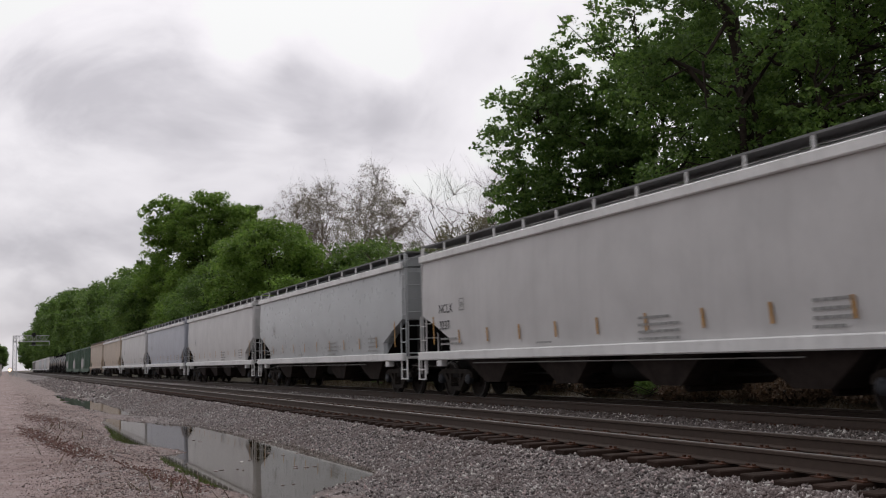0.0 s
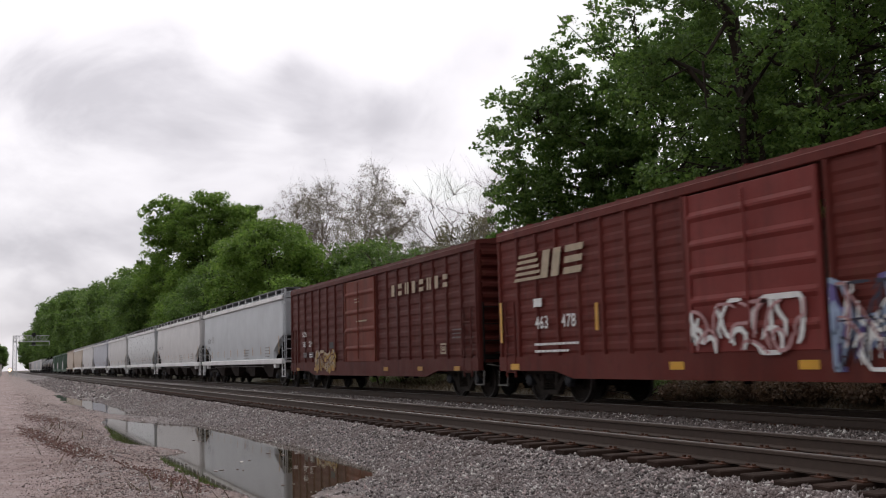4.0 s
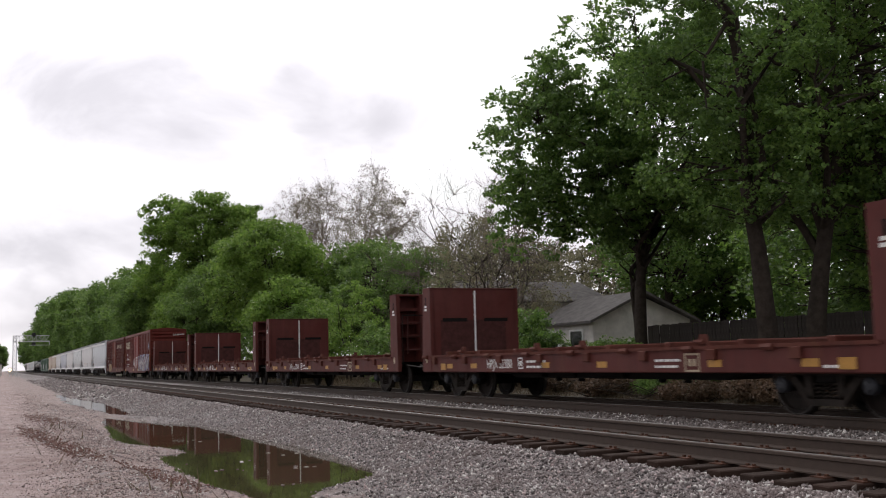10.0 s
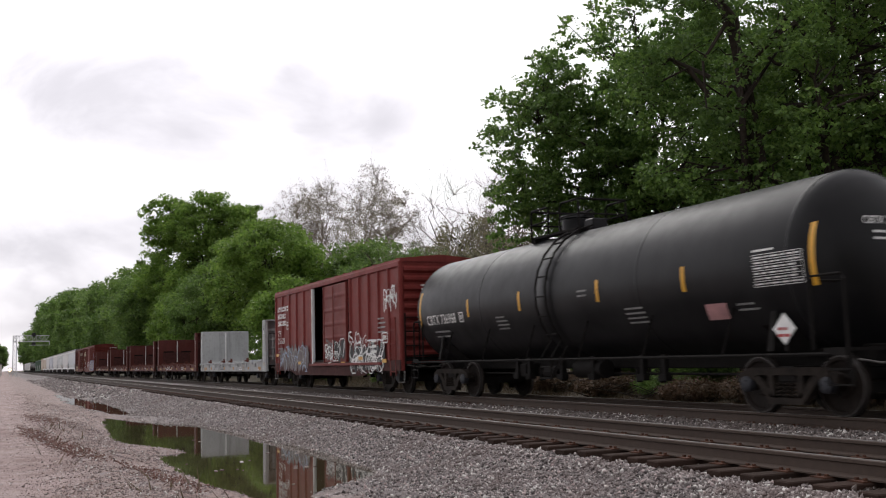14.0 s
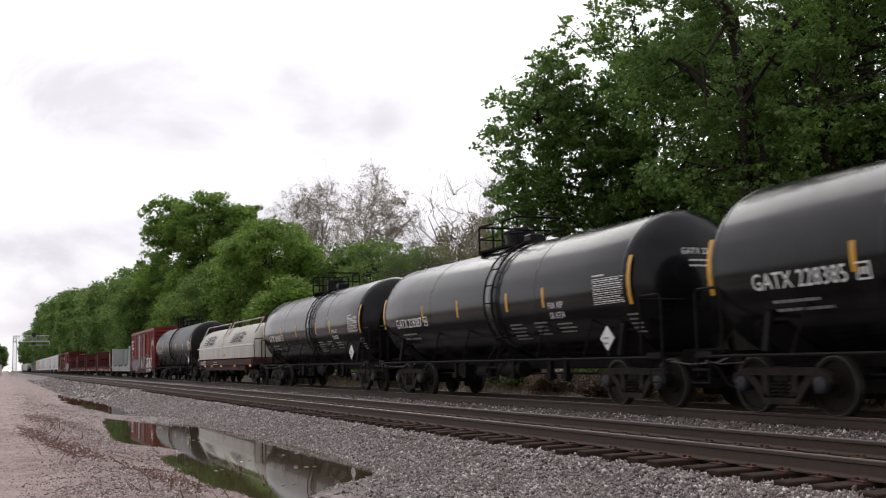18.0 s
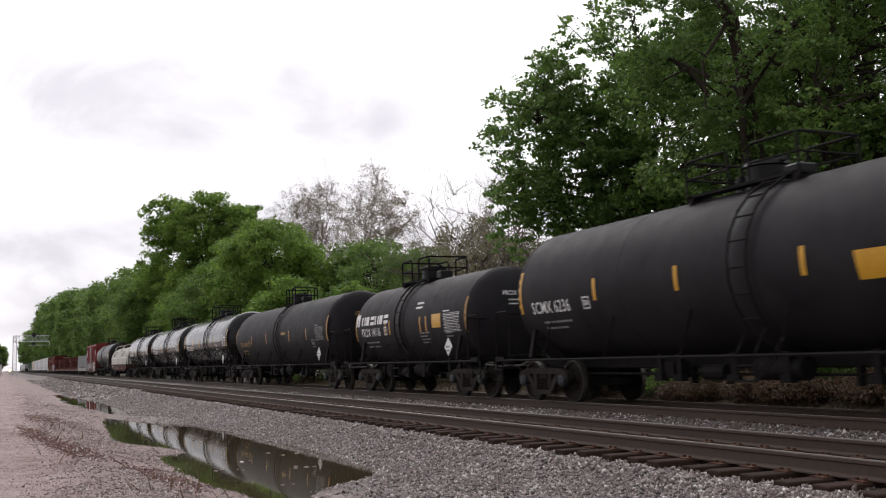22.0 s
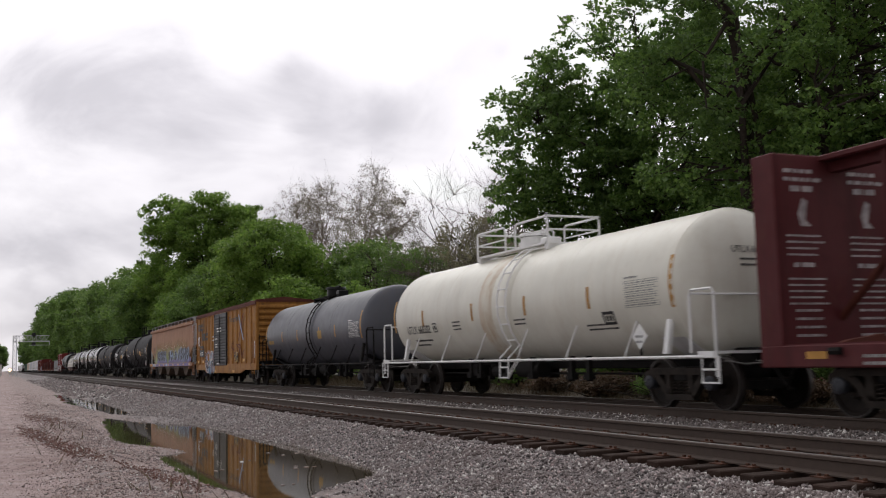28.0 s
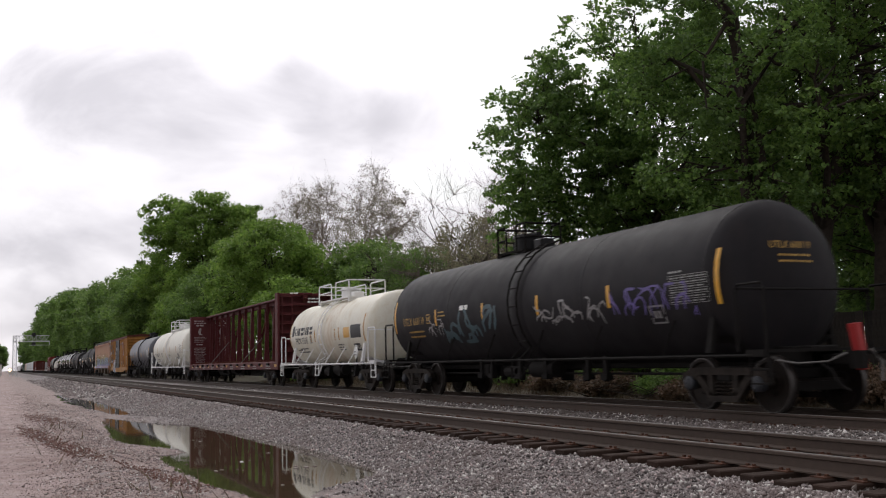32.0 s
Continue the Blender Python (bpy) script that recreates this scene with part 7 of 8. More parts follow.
blob_row(put, yb - 0.9, 0.66, 4.4, 1.05, 8, M_G_FADED, c, 22)
scrawl(put, yb - 1.0, 0.68, 4.2, 1.0, 10, 0.022, M_G_PALE, c, 23, 0.006)
scrawl(put, yb - 1.2, 0.70, 4.0, 0.95, 12, 0.02, M_G_SILVER, c, 24, 0.012)
scrawl(put, -0.1, 0.98, 0.9, 0.8, 7, 0.03, M_LET_W, c, 25, 0.05)
scrawl(put, -0.1, 0.98, 0.9, 0.8, 6, 0.05, M_G_FADED, c, 45, 0.045)
blob_row(put, -1.05, 1.05, 1.4, 0.75, 3, M_LET_K, c, 26, 0.05)
scrawl(put, -1.05, 1.05, 1.4, 0.75, 9, 0.018, M_LET_W, c, 35, 0.06)
blob_row(put, -2.75, 0.62, 3.5, 1.05, 8, M_LET_K, c, 28)
scrawl(put, -2.75, 0.62, 3.5, 1.05, 30, 0.024, M_LET_W, c, 27, 0.008)
scrawl(put, -2.75, 1.45, 1.8, 0.55, 10, 0.022, M_LET_W, c, 36, 0.008)
for i in range(6):
    rect(put, -yb + 2.45, 0.75 + i * 0.17, 0.42, 0.09, M_LET_W, c, "graffiti", 0.02, 0.022)
scrawl(put, -yb + 1.3, 2.45, 1.1, 0.75, 6, 0.028, M_LET_W, c, 29)
scrawl(put, -yb + 1.1, 2.75, 0.8, 0.6, 5, 0.028, M_LET_W, c, 31)
frame_box(put, -yb + 1.55, 1.55, 0.5, 0.34, 0.04, M_LET_W, c)
bars(put, -yb + 1.9, 2.3, 0.75, 4, 0.07, 0.07, M_LET_G, c, 55)
for y, z in ((yb - 0.4, 1.3), (yb - 3.9, 0.95), (-1.9, 0.98), (-3.8, 1.05), (-yb + 1.5, 0.95)):
    rect(put, y, z, 0.42, 0.11, M_REFL, c, "reflector", 0, 0.03)
lettering("CP 216129", place_end(-yb - 0.085), 0.0, 3.42, 0.15, M_LET_W, c)
bars(place_end(-yb - 0.085), -0.75, 3.22, 1.6, 3, 0.07, 0.05, M_LET_W, c, 56)
bars(place_end(-yb - 0.085), -0.6, 2.75, 0.9, 2, 0.06, 0.05, M_LET_W, c, 57)

# black tank car
c, f, b, put, zc, r = tankcar(-159.9, -177.3, M_BLACK_DULL, "satin black tank car with white stencilled marks", zc=2.36, r=1.46, head=(0.35, 0.95), marks="CBTX", number="736968", placard="red", seed=71, overhang=2.2, dome=1.3, lad=0.4, at=dict(ends=(7.65, -7.6), strips=(4.45, 1.65, -1.7, -4.5), text=7.15, table=-6.35, placard=-7.0, notes=((2.9, 1.95, 0.6, 4), (-2.6, 1.85, 0.7, 4), (-1.0, 2.3, 0.4, 2), (-5.8, 1.75, 0.5, 2))))
rect(put, -4.95, 1.55, 0.55, 0.3, M_G_PINK, c, "red_notice", 0.05)


# coil car with a pale two-part hood
def coilcar(front, rear):
    car, L = car_base("coil_car", "coil car with cream-grey rounded hoods and black frame", front, rear, 2.4)
    yb, hw = L / 2 - 0.95, 1.363
    part("frame", MB().box(-hw, hw, -yb, yb, 0.98, 1.28, 0.02).box(-hw + 0.1, hw - 0.1, -yb + 2.5, yb - 2.5, 0.72, 0.98), M_FLAT_DARK, car, "rusty dark steel frame")
    for s in (-1, 1):
        a, b = sorted((s * 0.06, s * (yb - 0.35)))
        arc = [(-hw, 1.34), (-hw, 1.98), (-hw + 0.10, 2.35), (-hw + 0.38, 2.75), (-hw + 0.8, 3.0), (0, 3.12), (hw - 0.8, 3.0), (hw - 0.38, 2.75), (hw - 0.10, 2.35), (hw, 1.98), (hw, 1.34)]
        mid = Vector((0, 1.9))
        def ring(y, k):
            return [(mid.x + (x - mid.x) * k, y, mid.y + (z - mid.y) * (k if z > mid.y else 1)) for x, z in arc]
        e0, e1 = (0.93, 1.0) if s < 0 else (1.0, 0.93)
        hood = part("hood", MB().rings([ring(a, 0.80 if s < 0 else 1.0), ring(a + 0.14, e0 if s < 0 else 1), ring(a + 0.4, 1), ring(b - 0.4, 1), ring(b - 0.14, e1 if s > 0 else 1), ring(b, 0.80 if s > 0 else 1.0)]), M_COIL, car, "rounded cream-grey hood", smooth=True)
        seam = MB().box(-hw - 0.02, -hw + 0.02, a, b, 1.94, 2.0)
        part("hood_seam", seam, M_LET_W, hood)
        for y in (a + 1.0, b - 1.0):
            for x in (-0.55, 0.55):
                br = MB().tube([(x, y, 2.95), (x, y, 3.42), (x, y + 0.12, 3.52), (x, y + 0.30, 3.52), (x, y + 0.42, 3.42), (x, y + 0.42, 2.95)], 0.032, 6)
                part("lifting_bracket", br, M_FLAT_DARK, hood)
        part("hood_ladder", MB().tube([(-hw + 0.2, a + 0.5, 2.5), (-0.75, a + 0.3, 3.25)], 0.028, 6).tube([(-hw + 0.2, b - 0.5, 2.5), (-0.75, b - 0.3, 3.25)], 0.028, 6).tube([(-0.75, a + 0.3, 3.25), (-0.75, b - 0.3, 3.25)], 0.03, 6), M_COIL, hood)
        pt = place_flat(-hw - 0.002)
        ps = lambda u, v, y, z, lift=0.0: (-hw + 0.02 + max(0.0, (z + v - 2.1)) ** 1.6 * 0.62 - 0.05 - lift, y - u, z + v)
        for i in range(5):
            rect(ps, b - 2.0 - i * 0.1, 2.15 + i * 0.10, 1.25 - i * 0.12, 0.05, M_LET_K, hood, "emblem_stripe", 0.1)
        for i in range(2):
            rect(ps, b - 3.12 - i * 0.42, 2.15, 0.26, 0.5, M_LET_K, hood, "emblem_shape", 0.22)
        for i in range(3):
            rect(ps, b - 4.0 - i * 0.08, 2.15 + i * 0.19, 0.62, 0.12, M_LET_K, hood, "emblem_shape", 0.05)
        rect(pt, b - 0.35, 1.45, 0.5, 0.12, M_REFL_DIM, hood, "reflector")
    pt = place_flat(-hw - 0.002)
    lettering("NS 169733", pt, yb - 1.35, 1.02, 0.24, M_LET_W, car)
    bars(pt, yb - 5.2, 1.14, 1.4, 2, 0.07, 0.05, M_LET_G, car, 73)
    for y in (yb - 0.4, yb - 2.6, yb - 4.6, 0.5, -3, -yb + 1.2):
        rect(pt, y, 0.90 if y != yb - 0.4 else 1.3, 0.5, 0.10, M_REFL, car, "reflector", 0, 0.003)
    for s in (-1, 1):
        part("end_rail", MB().tube([(-1.4, s * (yb + 0.1), 1.2), (-1.4, s * (yb + 0.1), 2.2), (1.4, s * (yb + 0.1), 2.2), (1.4, s * (yb + 0.1), 1.2)], 0.025, 6), M_UNDER, car)
        ladder(car, -hw - 0.02, s * (yb - 0.35) - 0.2, 0.5, 1.3, M_UNDER)
    brake_gear(car, L)


coilcar(-177.3, -194.8)
for a, b, n in ((-194.8, -210.7, "228388"), (-210.7, -226.6, "228387"), (-226.6, -242.45, "228385")):
    tankcar(a, b, M_BLACK, "glossy black tank car with yellow reflectors", zc=2.37, r=1.45, head=(0.5, 1.05), marks="GATX", number=n, brand="safety", seed=80, overhang=2.05, dome=0.6, lad=-0.6, at=dict(ends=(7.02, -6.44), strips=(3.88, 1.49, -1.33, -3.09), text=5.97, table=-5.2, placard=-5.71, notes=((-1.32, 1.74, 0.75, 5), (-2.5, 1.74, 0.65, 4), (-3.5, 1.68, 0.8, 3), (-6.25, 1.75, 0.4, 5))))
c, f, b, put, zc, r = tankcar(-242.45, -260.8, M_SOOT, "dull black tank car with yellow stencilled marks", zc=2.2, r=1.44, head=(0.6, 1.2), marks="UTLX", number="664647", let=M_LET_Y, refl=M_REFL_DIM, seed=82, dome=0.9, lad=-0.2, plat=(0.5, 0.75), mark_z=1.85, mark_h=0.22, at=dict(ends=(8.05, -7.5), strips=(4.75, 1.8, -2.14, -4.75), text=7.09, table=-6.0, placard=-6.64, notes=()))
frame_box(put, -5.39, 1.6, 0.42, 0.30, 0.03, M_LET_G, c)
bars(put, -0.94, 2.2, 0.8, 1, 0.15, 0.05, M_LET_Y, c, 83)
c, f, b, put, zc, r = tankcar(-260.8, -272.6, M_SOOT, "short dull black tank car with white stencilling", zc=2.1, r=1.32, head=(0.95, 0.95), marks="PROX", number="14116", refl=M_REFL_DIM, seed=84, mark_z=1.80, mark_h=0.27, dome=0.7, lad=0.33, at=dict(ends=(4.48, -4.35), strips=(1.67, 1.3, -1.21, -1.66), text=3.9, table=-2.95, placard=-3.6, notes=((-1.2, 1.75, 0.7, 4), (-3.0, 1.7, 0.5, 2))))
patch(put, 4.35, 2.14, [(0, 0), (0.1, 0.0), (0.14, 0.3), (0.2, 0.0), (0.3, 0.0), (0.34, 0.34), (0.2, 0.44), (0.16, 0.36), (0.1, 0.44), (-0.04, 0.34)], M_LET_W, c, "emblem_shape", 0.02)
emblem_row(put, 3.85, 2.16, 2.52, 0.28, 6, M_LET_W, c, 0.0, 0.14, 0.002)
rect(put, -2.15, 1.88, 0.62, 0.38, M_REFL, c, "yellow_notice")
bars(put, -0.9, 2.6, 0.6, 2, 0.09, 0.05, M_LET_W, c, 85)
c, f, b, put, zc, r = tankcar(-272.6, -290.9, M_SOOT, "satin black tank car with yellow reflectors", zc=2.40, r=1.46, head=(1.2, 1.0), marks="SCMX", number="6236", placard="red", seed=86, dome=0.6, lad=-0.3, plat=(0.65, 1.45), at=dict(ends=(7.35, -7.5), strips=(4.2, 1.5, -1.61, -4.46), text=6.8, table=-6.3, placard=-7.2, notes=((-4.3, 1.95, 0.9, 1),)))
frame_box(put, -6.1, 1.6, 0.5, 0.34, 0.05, M_LET_G, c)
rect(put, -2.7, 1.95, 0.75, 0.42, M_REFL, c, "yellow_notice", -0.04)

# sun-browned hopper with a long mural
c = hopper(-291.4, -312.15, M_BROWN_HOP, "rust-brown covered hopper with long blue and purple graffiti", "CITX", "700759", eave=3.75, refl=M_REFL, sill_mat=M_BROWN_HOP, trim=M_BROWN_HOP, under=M_DARKHOP, seed=90, nbar=2, notch=1.5, bay=1.25, bay_mat=M_BAY)
part("end_panel", MB().box(-1.30, 1.30, -9.925, -9.905, 2.3, 3.62), M_HOP, c, "pale grey end panel")
put = place_flat(-1.421)
rect(put, 8.4, 1.23, 17.2, 2.35, M_HAZE, c, "sprayed_haze", 0, 0.001)
rect(place_flat(-1.515), 8.0, 1.02, 16.4, 0.18, M_G_PALE, c, "sprayed_sill", 0, 0.001)
for k, (y, w) in enumerate(((6.2, 5.0), (0.4, 4.2), (-3.8, 5.2))):
    rect(place_flat(-1.515), y, 1.02, w, 0.18, M_G_PURPLE, c, "sprayed_sill", 0, 0.004)
blob_row(put, 6.2, 1.20, 5.0, 0.34, 9, M_G_PURPLE, c, 91, 0.006)
blob_row(put, 0.4, 1.20, 4.2, 0.34, 7, M_G_PURPLE, c, 92, 0.006)
blob_row(put, -3.8, 1.20, 5.2, 0.42, 9, M_G_PURPLE, c, 93, 0.006)
for y, n, w, h in ((6.0, 5, 4.4, 0.66), (0.3, 2, 2.0, 0.62), (-2.4, 1, 1.15, 0.58), (-4.05, 5, 4.2, 0.74)):
    blob_row(put, y + 0.08, 1.34, w + 0.16, h + 0.14, n * 2, M_G_PALE, c, int(80 + n + y), 0.009)
    emblem_row(put, y, 1.42, w, h, n, M_G_NAVY, c, 0.12, 0.34, 0.016)
    scrawl(put, y, 1.38, w, h, n * 3, 0.05, M_G_NAVY, c, int(90 + n + y), 0.020)
    scrawl(put, y, 1.36, w, h, n * 2, 0.018, M_G_PALE, c, int(95 + n + y), 0.028)
for i in range(9):
    rect(place_flat(-1.522), 9.0 - i * 2.2, 1.06, 0.5, 0.10, M_REFL, c, "reflector")

# ochre boxcar with a black ribbed door
c, yb, hw = boxcar(-312.15, -329.2, M_YELLOW_BOX, "weathered ochre boxcar with black ribbed door and graffiti", eave=3.93, posts=12, ribs=False, door=(-1.35, 2.1), roof_mat=M_RUSTY, overhang=2.5, post_w=0.14, z_sill=0.74)
part("roof_edge", MB().box(-hw - 0.05, -hw + 0.04, -yb, yb, 3.80, 3.96, 0.01), M_RUSTY, c, "rusty roof edge")
door_leaf(c, -1.25, 2.05, 0.98, 3.78, hw, M_DOOR_BLACK, 17, 0.06)
put = place_flat(-hw - 0.035)
emblem_row(put, yb - 0.55, 3.02, 1.55, 0.40, 3, M_LET_K, c, 0.15, 0.2, 0.002)
rect(put, yb - 2.15, 3.02, 0.13, 0.66, M_LET_K, c, "emblem_mark", 0.1, 0.002)
rect(put, yb - 1.85, 2.45, 0.13, 0.70, M_LET_K, c, "emblem_mark", 0.1, 0.002)
emblem_row(put, yb - 1.95, 2.45, 1.85, 0.42, 3, M_LET_K, c, 0.15, 0.18, 0.004)
lettering("The nationwide", put, -1.85, 3.2, 0.30, M_LET_K, c, bold=0.02)
lettering("34 030", put, yb - 1.25, 1.58, 0.24, M_LET_W, c)
rect(put, yb - 1.15, 1.5, 1.5, 0.42, M_DOOR_BLACK, c, "black_panel", 0, -0.003)
bars(put, yb - 1.3, 2.0, 1.2, 1, 0.22, 0.05, M_LET_K, c, 101)
blob_row(put, yb - 3.2, 0.60, 2.6, 1.25, 5, M_G_PALE, c, 102, 0.001)
blob_row(put, yb - 3.3, 0.56, 2.4, 0.7, 6, M_G_BLUE, c, 103, 0.01)
scrawl(put, yb - 3.2, 0.62, 2.5, 1.15, 14, 0.05, M_G_PINK, c, 104, 0.018)
scrawl(put, yb - 3.2, 0.62, 2.5, 1.15, 12, 0.03, M_LET_W, c, 105, 0.03)
rect(put, yb - 4.0, 1.25, 0.42, 0.4, M_YELLOW_BOX, c, "bare_patch", 0, 0.04)
scrawl(put, yb - 3.2, 0.62, 2.5, 1.1, 7, 0.05, M_G_NAVY, c, 115, 0.036)
scrawl(put, yb - 0.65, 1.95, 0.7, 0.7, 5, 0.028, M_LET_W, c, 106, 0.01)
scrawl(put, -2.4, 1.2, 3.0, 0.8, 9, 0.035, M_OXIDE, c, 107)
rect(put, -3.1, 1.15, 0.9, 0.5, M_LET_Y, c, "pale_patch")
scrawl(put, -3.15, 1.18, 0.8, 0.42, 6, 0.03, M_LET_K, c, 116, 0.008)
patch(put, -yb + 3.8, 2.2, [(0, 0), (0.18, 0), (1.25, 1.3), (1.07, 1.3)], M_OXIDE, c, "cross_stripe", 0.012)
patch(put, -yb + 3.8, 2.2, [(1.07, 0), (1.25, 0), (0.18, 1.3), (0, 1.3)], M_G_PALE, c, "cross_stripe", 0.016)
bars(put, 2.75, 2.55, 0.5, 2, 0.12, 0.08, M_LET_W, c, 108)
bars(place_flat(-hw - 0.10), 1.2, 2.95, 1.5, 2, 0.10, 0.06, M_LET_W, c, 109)
bars(place_flat(-hw - 0.10), 1.75, 2.4, 0.7, 1, 0.09, 0.05, M_LET_W, c, 110)
bars(place_flat(-hw - 0.10), 1.65, 2.1, 0.7, 2, 0.08, 0.05, M_LET_W, c, 111)
bars(place_flat(-hw - 0.10), 1.2, 1.05, 0.9, 1, 0.1, 0.05, M_LET_W, c, 112)
for y in (yb - 0.7, yb - 2.2, 2.0, -2.8, -5.2):
    rect(put, y, 0.60 if abs(y) < 5 else 1.15, 0.5, 0.14, M_REFL, c, "reflector", 0, 0.03)
rect(put, -yb + 0.3, 1.3, 0.10, 0.8, M_LET_W, c, "reflector")

tk, f, b, put, zc, r = tankcar(-329.2, -345.3, M_SLATE, "slate-grey tank car with yellow reflectors", zc=2.2, r=1.36, marks="", placard=False, seed=120, refl=M_REFL_DIM, dome=0.9, lad=0.0, head=(0.5, 1.3), rails="none")
bars(put, f - 0.9, zc - 0.35, 1.2, 1, 0.22, 0.05, M_LET_Y, tk, 121)
rect(put, -1.0, zc - 0.3, 0.5, 0.3, M_LET_Y, tk, "yellow_notice")

tk, f, b, put, zc, r = tankcar(-345.3, -362.3, M_CREAM, "cream-white tank car with white railings", zc=2.25, r=1.40, trim=M_WHITE, rails="white", marks="UTLX", number="668202", let=M_LET_K, refl=M_REFL_DIM, seed=124, dome=0.7, lad=-0.25, head=(0.95, 1.1), mark_z=1.75, mark_h=0.24, at=dict(ends=(7.19, -6.73), strips=(4.95, 1.67, -1.17, -3.93), text=6.18, table=-5.3, placard=-5.87, notes=((2.9, 1.95, 0.6, 3), (-0.6, 1.85, 0.6, 2), (-3.7, 1.6, 1.2, 2))))
part("rust_band", MB().lathe([(0.45, r + 0.001), (0.47, r + 0.006), (1.15, r + 0.006), (1.17, r + 0.001)], 0, zc, 64), M_CREAM2, tk, "rust-stained band", smooth=True)
frame_box(put, -4.4, 1.6, 0.42, 0.28, 0.06, M_LET_K, tk)


# centre-beam flatcar
def centerbeam(front, rear):
    car, L = car_base("centerbeam_flatcar", "empty maroon centre-beam flatcar with open truss", front, rear, 2.9)
    yb, hw, zd, top = L / 2 - 0.6, 1.213, 1.1, 4.1
    for s in (-1, 1):
        part("side_sill", MB().box(s * hw - 0.06, s * hw + 0.06, -yb, yb, 0.74, 1.08, 0.02), M_CENTER, car)
        part("deck", MB().prism([(s * 0.2, zd - 0.05), (s * hw, zd), (s * hw, zd - 0.06), (s * 0.2, zd - 0.12)], 1, -yb, yb), M_CENTER, car)
    part("top_chord", MB().box(-0.32, 0.32, -yb, yb, top - 0.10, top, 0.02).box(-0.10, 0.10, -yb, yb, top - 0.26, top - 0.10), M_CENTER, car)
    n = 14
    for i in range(1, n):
        y = -yb + 2 * yb * i / n
        for s in (-1, 1):
            part("post", MB().prism([(s * 0.12, zd), (s * 0.34, zd), (s * 0.22, top - 0.1), (s * 0.12, top - 0.1)], 1, y - 0.12, y - 0.06).box(*sorted((s * 0.10, s * 0.15)), y - 0.16, y - 0.02, zd, top - 0.1), M_CENTER, car)
        part("deck_riser", MB().prism([(-hw, zd), (-0.4, zd - 0.02), (-0.4, zd + 0.12), (-hw + 0.1, zd + 0.03)], 1, y - 0.06, y + 0.06).prism([(hw, zd), (0.4, zd - 0.02), (0.4, zd + 0.12), (hw - 0.1, zd + 0.03)], 1, y - 0.06, y + 0.06), M_RUSTY, car)
        part("tie_down_winch", MB().tube([(-hw - 0.10, y - 0.1, 0.98), (-hw - 0.10, y + 0.12, 0.98)], 0.06, 6), M_UNDER, car)
    for i in range(0, n - 1, 2):
        y0, y1 = -yb + 2 * yb * i / n, -yb + 2 * yb * (i + 2) / n
        z0, z1 = (zd, top - 0.2) if (i // 2) % 2 else (top - 0.2, zd)
        part("diagonal_brace", MB().tube([(0, y0, z0), (0, y1, z1)], 0.062, 8), M_RUSTY, car)
    for i in (4, 9):
        y = -yb + 2 * yb * i / n
        part("strap", MB().tube([(-0.4, y, zd + 1.2), (-hw, y + 1.1, zd)], 0.02, 5), M_LINK, car)
    for s in (-1, 1):
        y_in, y_out = s * (yb - 0.5), s * yb
        bh = part("bulkhead", MB().box(-hw, hw, *sorted((y_in, y_in + s * 0.08)), 0.9, top, 0.02), M_CENTER, car, "tall maroon end bulkhead")
        for q in (-1, 1):
            part("side_gusset", MB().box(q * hw - 0.05, q * hw + 0.05, *sorted((y_in, y_out)), 0.8, top, 0.015), M_CENTER, bh)
        rb = MB()
        for z in np.linspace(1.2, top - 0.1, 8):
            rb.box(-hw, hw, *sorted((y_in + s * 0.08, y_out - s * 0.12)), z - 0.06, z + 0.06)
        part("back_rib", rb, M_CENTER, bh)
        ladder(car, -hw + 0.15, s * (yb + 0.06), 1.0, top - 0.1, M_CENTER, 0.45, False, 0.4)
        if s > 0:
            pt = place_end(y_in)
            for x0 in (-1.06, 0.26):
                bars(pt, x0, 3.8, 0.8, 2, 0.085, 0.05, M_LET_DIM, bh, 131)
                bars(pt, x0 + 0.12, 3.5, 0.55, 1, 0.13, 0.05, M_LET_DIM, bh, 132)
                patch(pt, x0 + 0.3, 2.95, [(0, 0), (0.22, 0.0), (0.1, 0.1), (0.16, 0.4), (0.05, 0.45), (-0.05, 0.2)], M_LET_DIM, bh, "warning_shape")
                bars(pt, x0, 2.78, 0.8, 4, 0.045, 0.055, M_LET_DIM, bh, 133)
                bars(pt, x0 + 0.12, 2.3, 0.55, 1, 0.1, 0.05, M_LET_DIM, bh, 134)
                bars(pt, x0, 2.1, 0.85, 5, 0.042, 0.055, M_LET_DIM, bh, 135)
                bars(pt, x0 + 0.1, 1.6, 0.6, 4, 0.055, 0.075, M_LET_DIM, bh, 136)
        else:
            pt = place_end(-yb)
            bars(pt, -0.7, top - 0.06, 0.5, 1, 0.09, 0.05, M_LET_W, bh, 137)
            bars(pt, 0.1, top - 0.30, 0.7, 2, 0.09, 0.05, M_LET_W, bh, 138)
    pt = place_flat(-hw - 0.062)
    for i in range(9):
        rect(pt, yb - 1.0 - i * 2.65, 0.87, 0.42, 0.11, M_REFL_DIM, car, "reflector")
        bars(pt, yb - 2.1 - i * 2.65, 0.88, 0.9, 2, 0.06, 0.04, M_LET_G, car, 140 + i)
    part("fish_belly", MB().prism([(-yb + 4.5, 0.75), (-yb + 5.6, 0.42), (yb - 5.6, 0.42), (yb - 4.5, 0.75)], 0, -0.4, 0.4), M_UNDER, car)
    brake_gear(car, L)


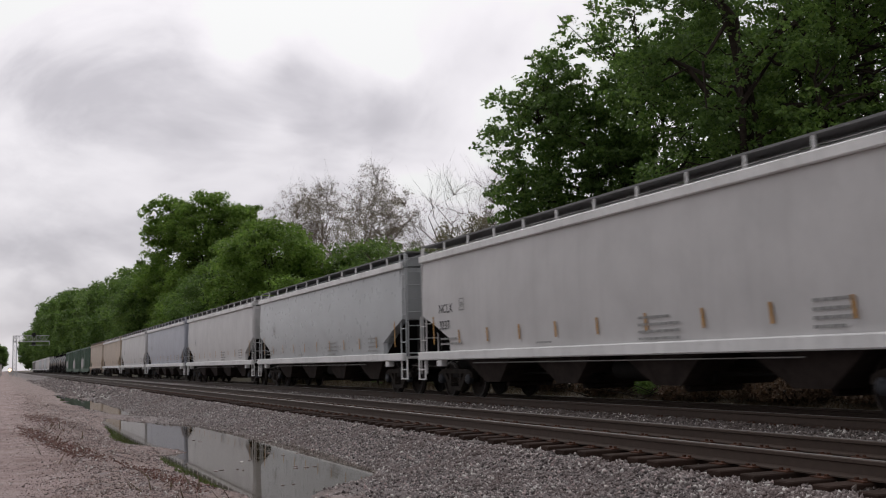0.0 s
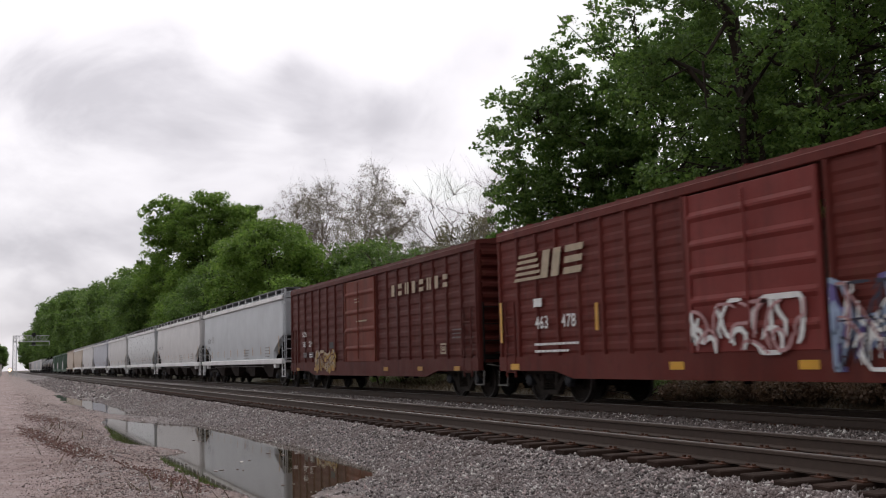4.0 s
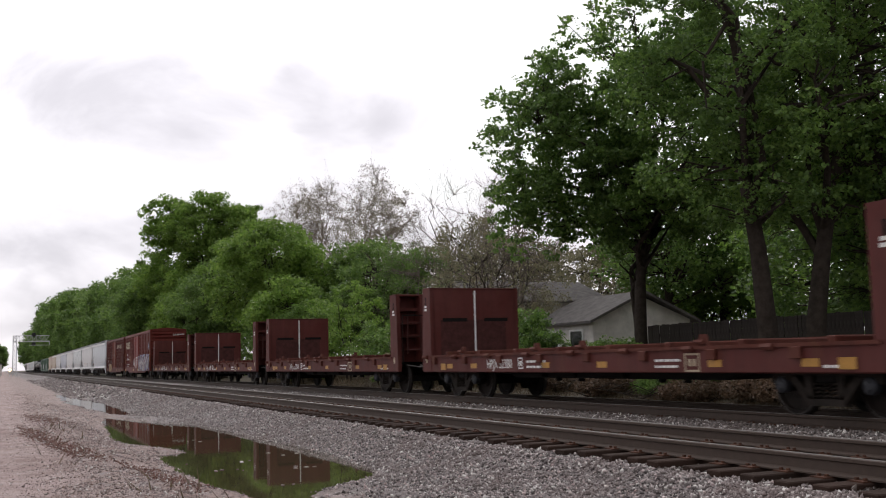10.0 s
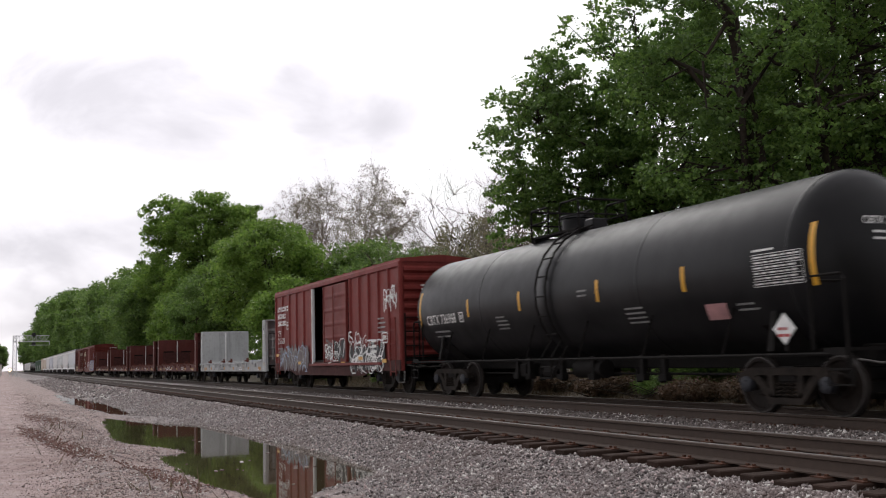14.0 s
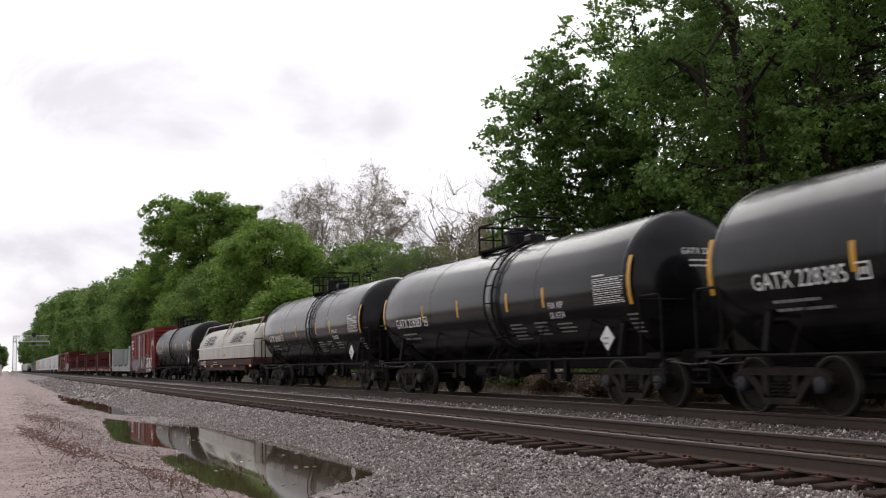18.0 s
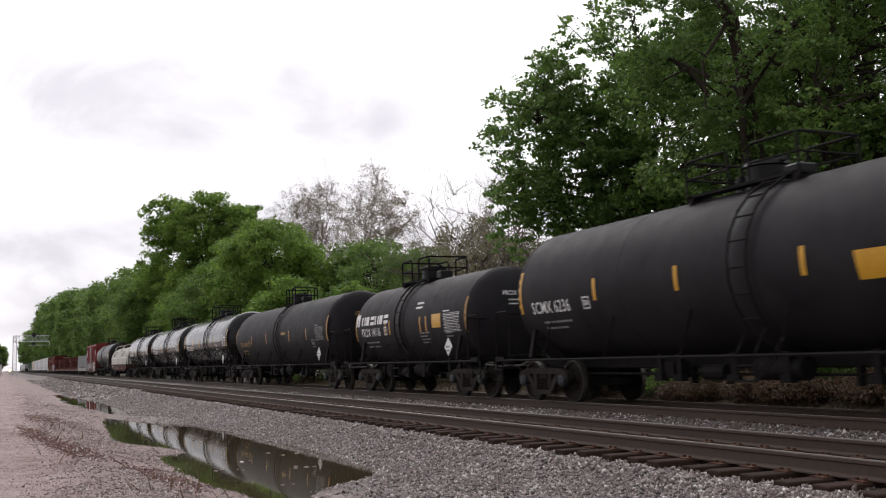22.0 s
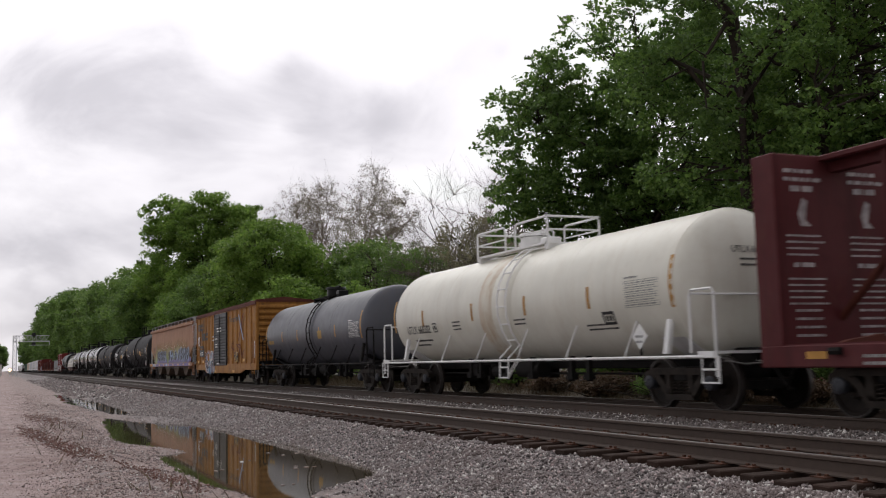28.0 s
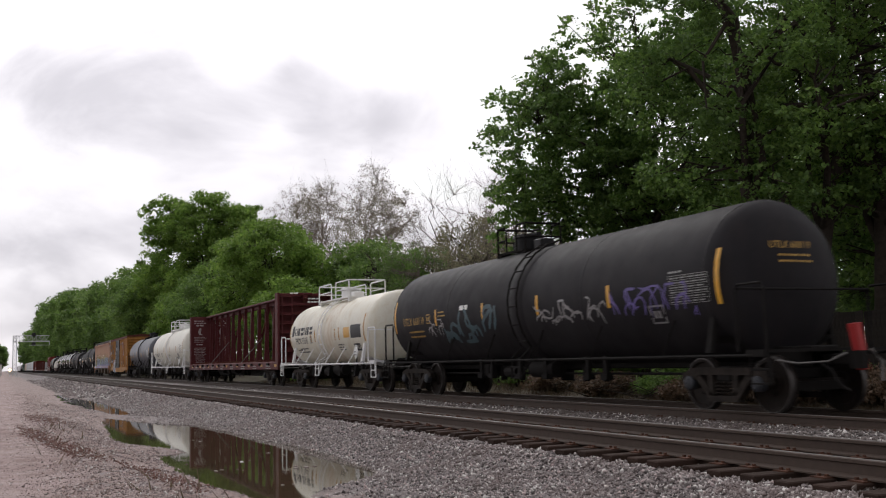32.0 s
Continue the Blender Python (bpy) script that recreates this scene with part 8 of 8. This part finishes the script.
centerbeam(-362.3, -386.3)
tk, f, b, put, zc, r = tankcar(-386.3, -399.1, M_CREAM3, "short cream tank car with rust-stained middle and white railings", zc=2.1, r=1.27, trim=M_WHITE, rails="white", marks="PROX", number="17545", let=M_LET_K, refl=M_REFL_DIM, seed=150, head=(0.9, 1.2), dome=0.75, lad=0.5, mark_z=1.76, mark_h=0.26, at=dict(ends=(5.05, -4.3), strips=(2.03, 1.5, -1.07, -1.54), text=4.2, table=-8.9, placard=-4.1, notes=((4.2, 1.5, 1.0, 2), (-1.3, 1.6, 0.7, 3))), data_plate=False)
patch(put, 4.68, 2.08, [(0, 0), (0.3, 0.0), (0.3, 0.42), (0.0, 0.42), (0.0, 0.1)], M_LET_K, tk, "emblem_shape", 0.01)
emblem_row(put, 4.25, 2.1, 2.52, 0.30, 6, M_LET_K, tk, 0.0, 0.14)
part("rust_band", MB().lathe([(-1.25, r + 0.001), (-1.23, r + 0.006), (0.43, r + 0.006), (0.45, r + 0.001)], 0, zc, 64), M_CREAM2, tk, "rust-stained band", smooth=True)
rect(put, -2.15, 1.85, 0.66, 0.36, M_REFL, tk, "orange_notice")
rect(put, -2.95, 1.82, 1.08, 0.45, M_LET_K, tk, "black_panel", 0, 0.001)
bars(put, -3.0, 2.17, 1.0, 5, 0.04, 0.045, M_LET_W, tk, 152)
frame_box(put, -3.05, 1.38, 0.62, 0.28, 0.07, M_LET_K, tk)

tk, f, b, put, zc, r = tankcar(-399.1, -417.2, M_SOOT, "dull black tank car with sprayed graffiti, last of the train", zc=2.22, r=1.43, head=(0.7, 1.35), marks="UTLX", number="668119", let=M_LET_Y, refl=M_REFL, seed=155, dome=1.7, lad=-0.2, plat=(0.5, 0.75), placard=False, mark_z=2.0, mark_h=0.22, at=dict(ends=(7.72, -7.39), strips=(4.61, 1.65, -1.16, -4.06), text=6.98, table=-6.1, notes=((4.4, 2.25, 0.5, 2),)))
scrawl(put, 5.2, 1.6, 1.1, 0.5, 6, 0.022, M_G_SILVER, tk, 156)
scrawl(put, 4.1, 1.45, 3.2, 0.85, 12, 0.05, M_G_TEAL, tk, 157)
scrawl(put, -1.0, 1.6, 3.0, 0.6, 14, 0.022, M_G_SILVER, tk, 158)
scrawl(put, -4.2, 1.65, 2.6, 0.6, 13, 0.024, M_G_PURPLE, tk, 159)
bars(put, 2.95, 2.25, 0.8, 1, 0.17, 0.05, M_LET_W, tk, 160)
frame_box(put, -5.4, 1.55, 0.45, 0.36, 0.035, M_G_SILVER, tk)
yr = -(417.2 - 399.1) / 2
eot = part("end_of_train_device", MB().prism([(0.00, 1.40), (0.13, 1.42), (0.27, 0.70), (0.14, 0.67)], 1, yr + 0.1, yr + 0.26), M_PLAC_R, tk, "red end-of-train marker box")
part("marker_bracket", MB().box(0.05, 0.15, yr + 0.1, yr + 0.3, 0.7, 0.8).tube([(0.2, yr, 1.0), (0.34, yr - 0.08, 0.8), (0.3, yr - 0.1, 0.5)], 0.03, 6), M_LINK, eot)


def motions():
    """The train runs at an even speed; every wheelset rolls with it."""
    times = [4.0 * k for k in range(9)]
    for car, y0 in CARS:
        walk(car, [(t, pose(TRACK_FAR, y0 + SPEED * t, 0)) for t in times])
    turn = -math.degrees(SPEED / WHEEL_R)
    first = {}
    for w, s in WHEELS:
        if s not in first:
            walk(w, [(k / FPS, pose(0, s * 0.889, WHEEL_R, turn * k / FPS)) for k in range(32 * FPS + 1)])
            first[s] = w.animation_data
        else:
            # alike wheelsets share one rolling action
            w.rotation_mode = "QUATERNION"
            own = w.animation_data_create()
            own.action, own.action_slot = first[s].action, first[s].action_slot


motions()
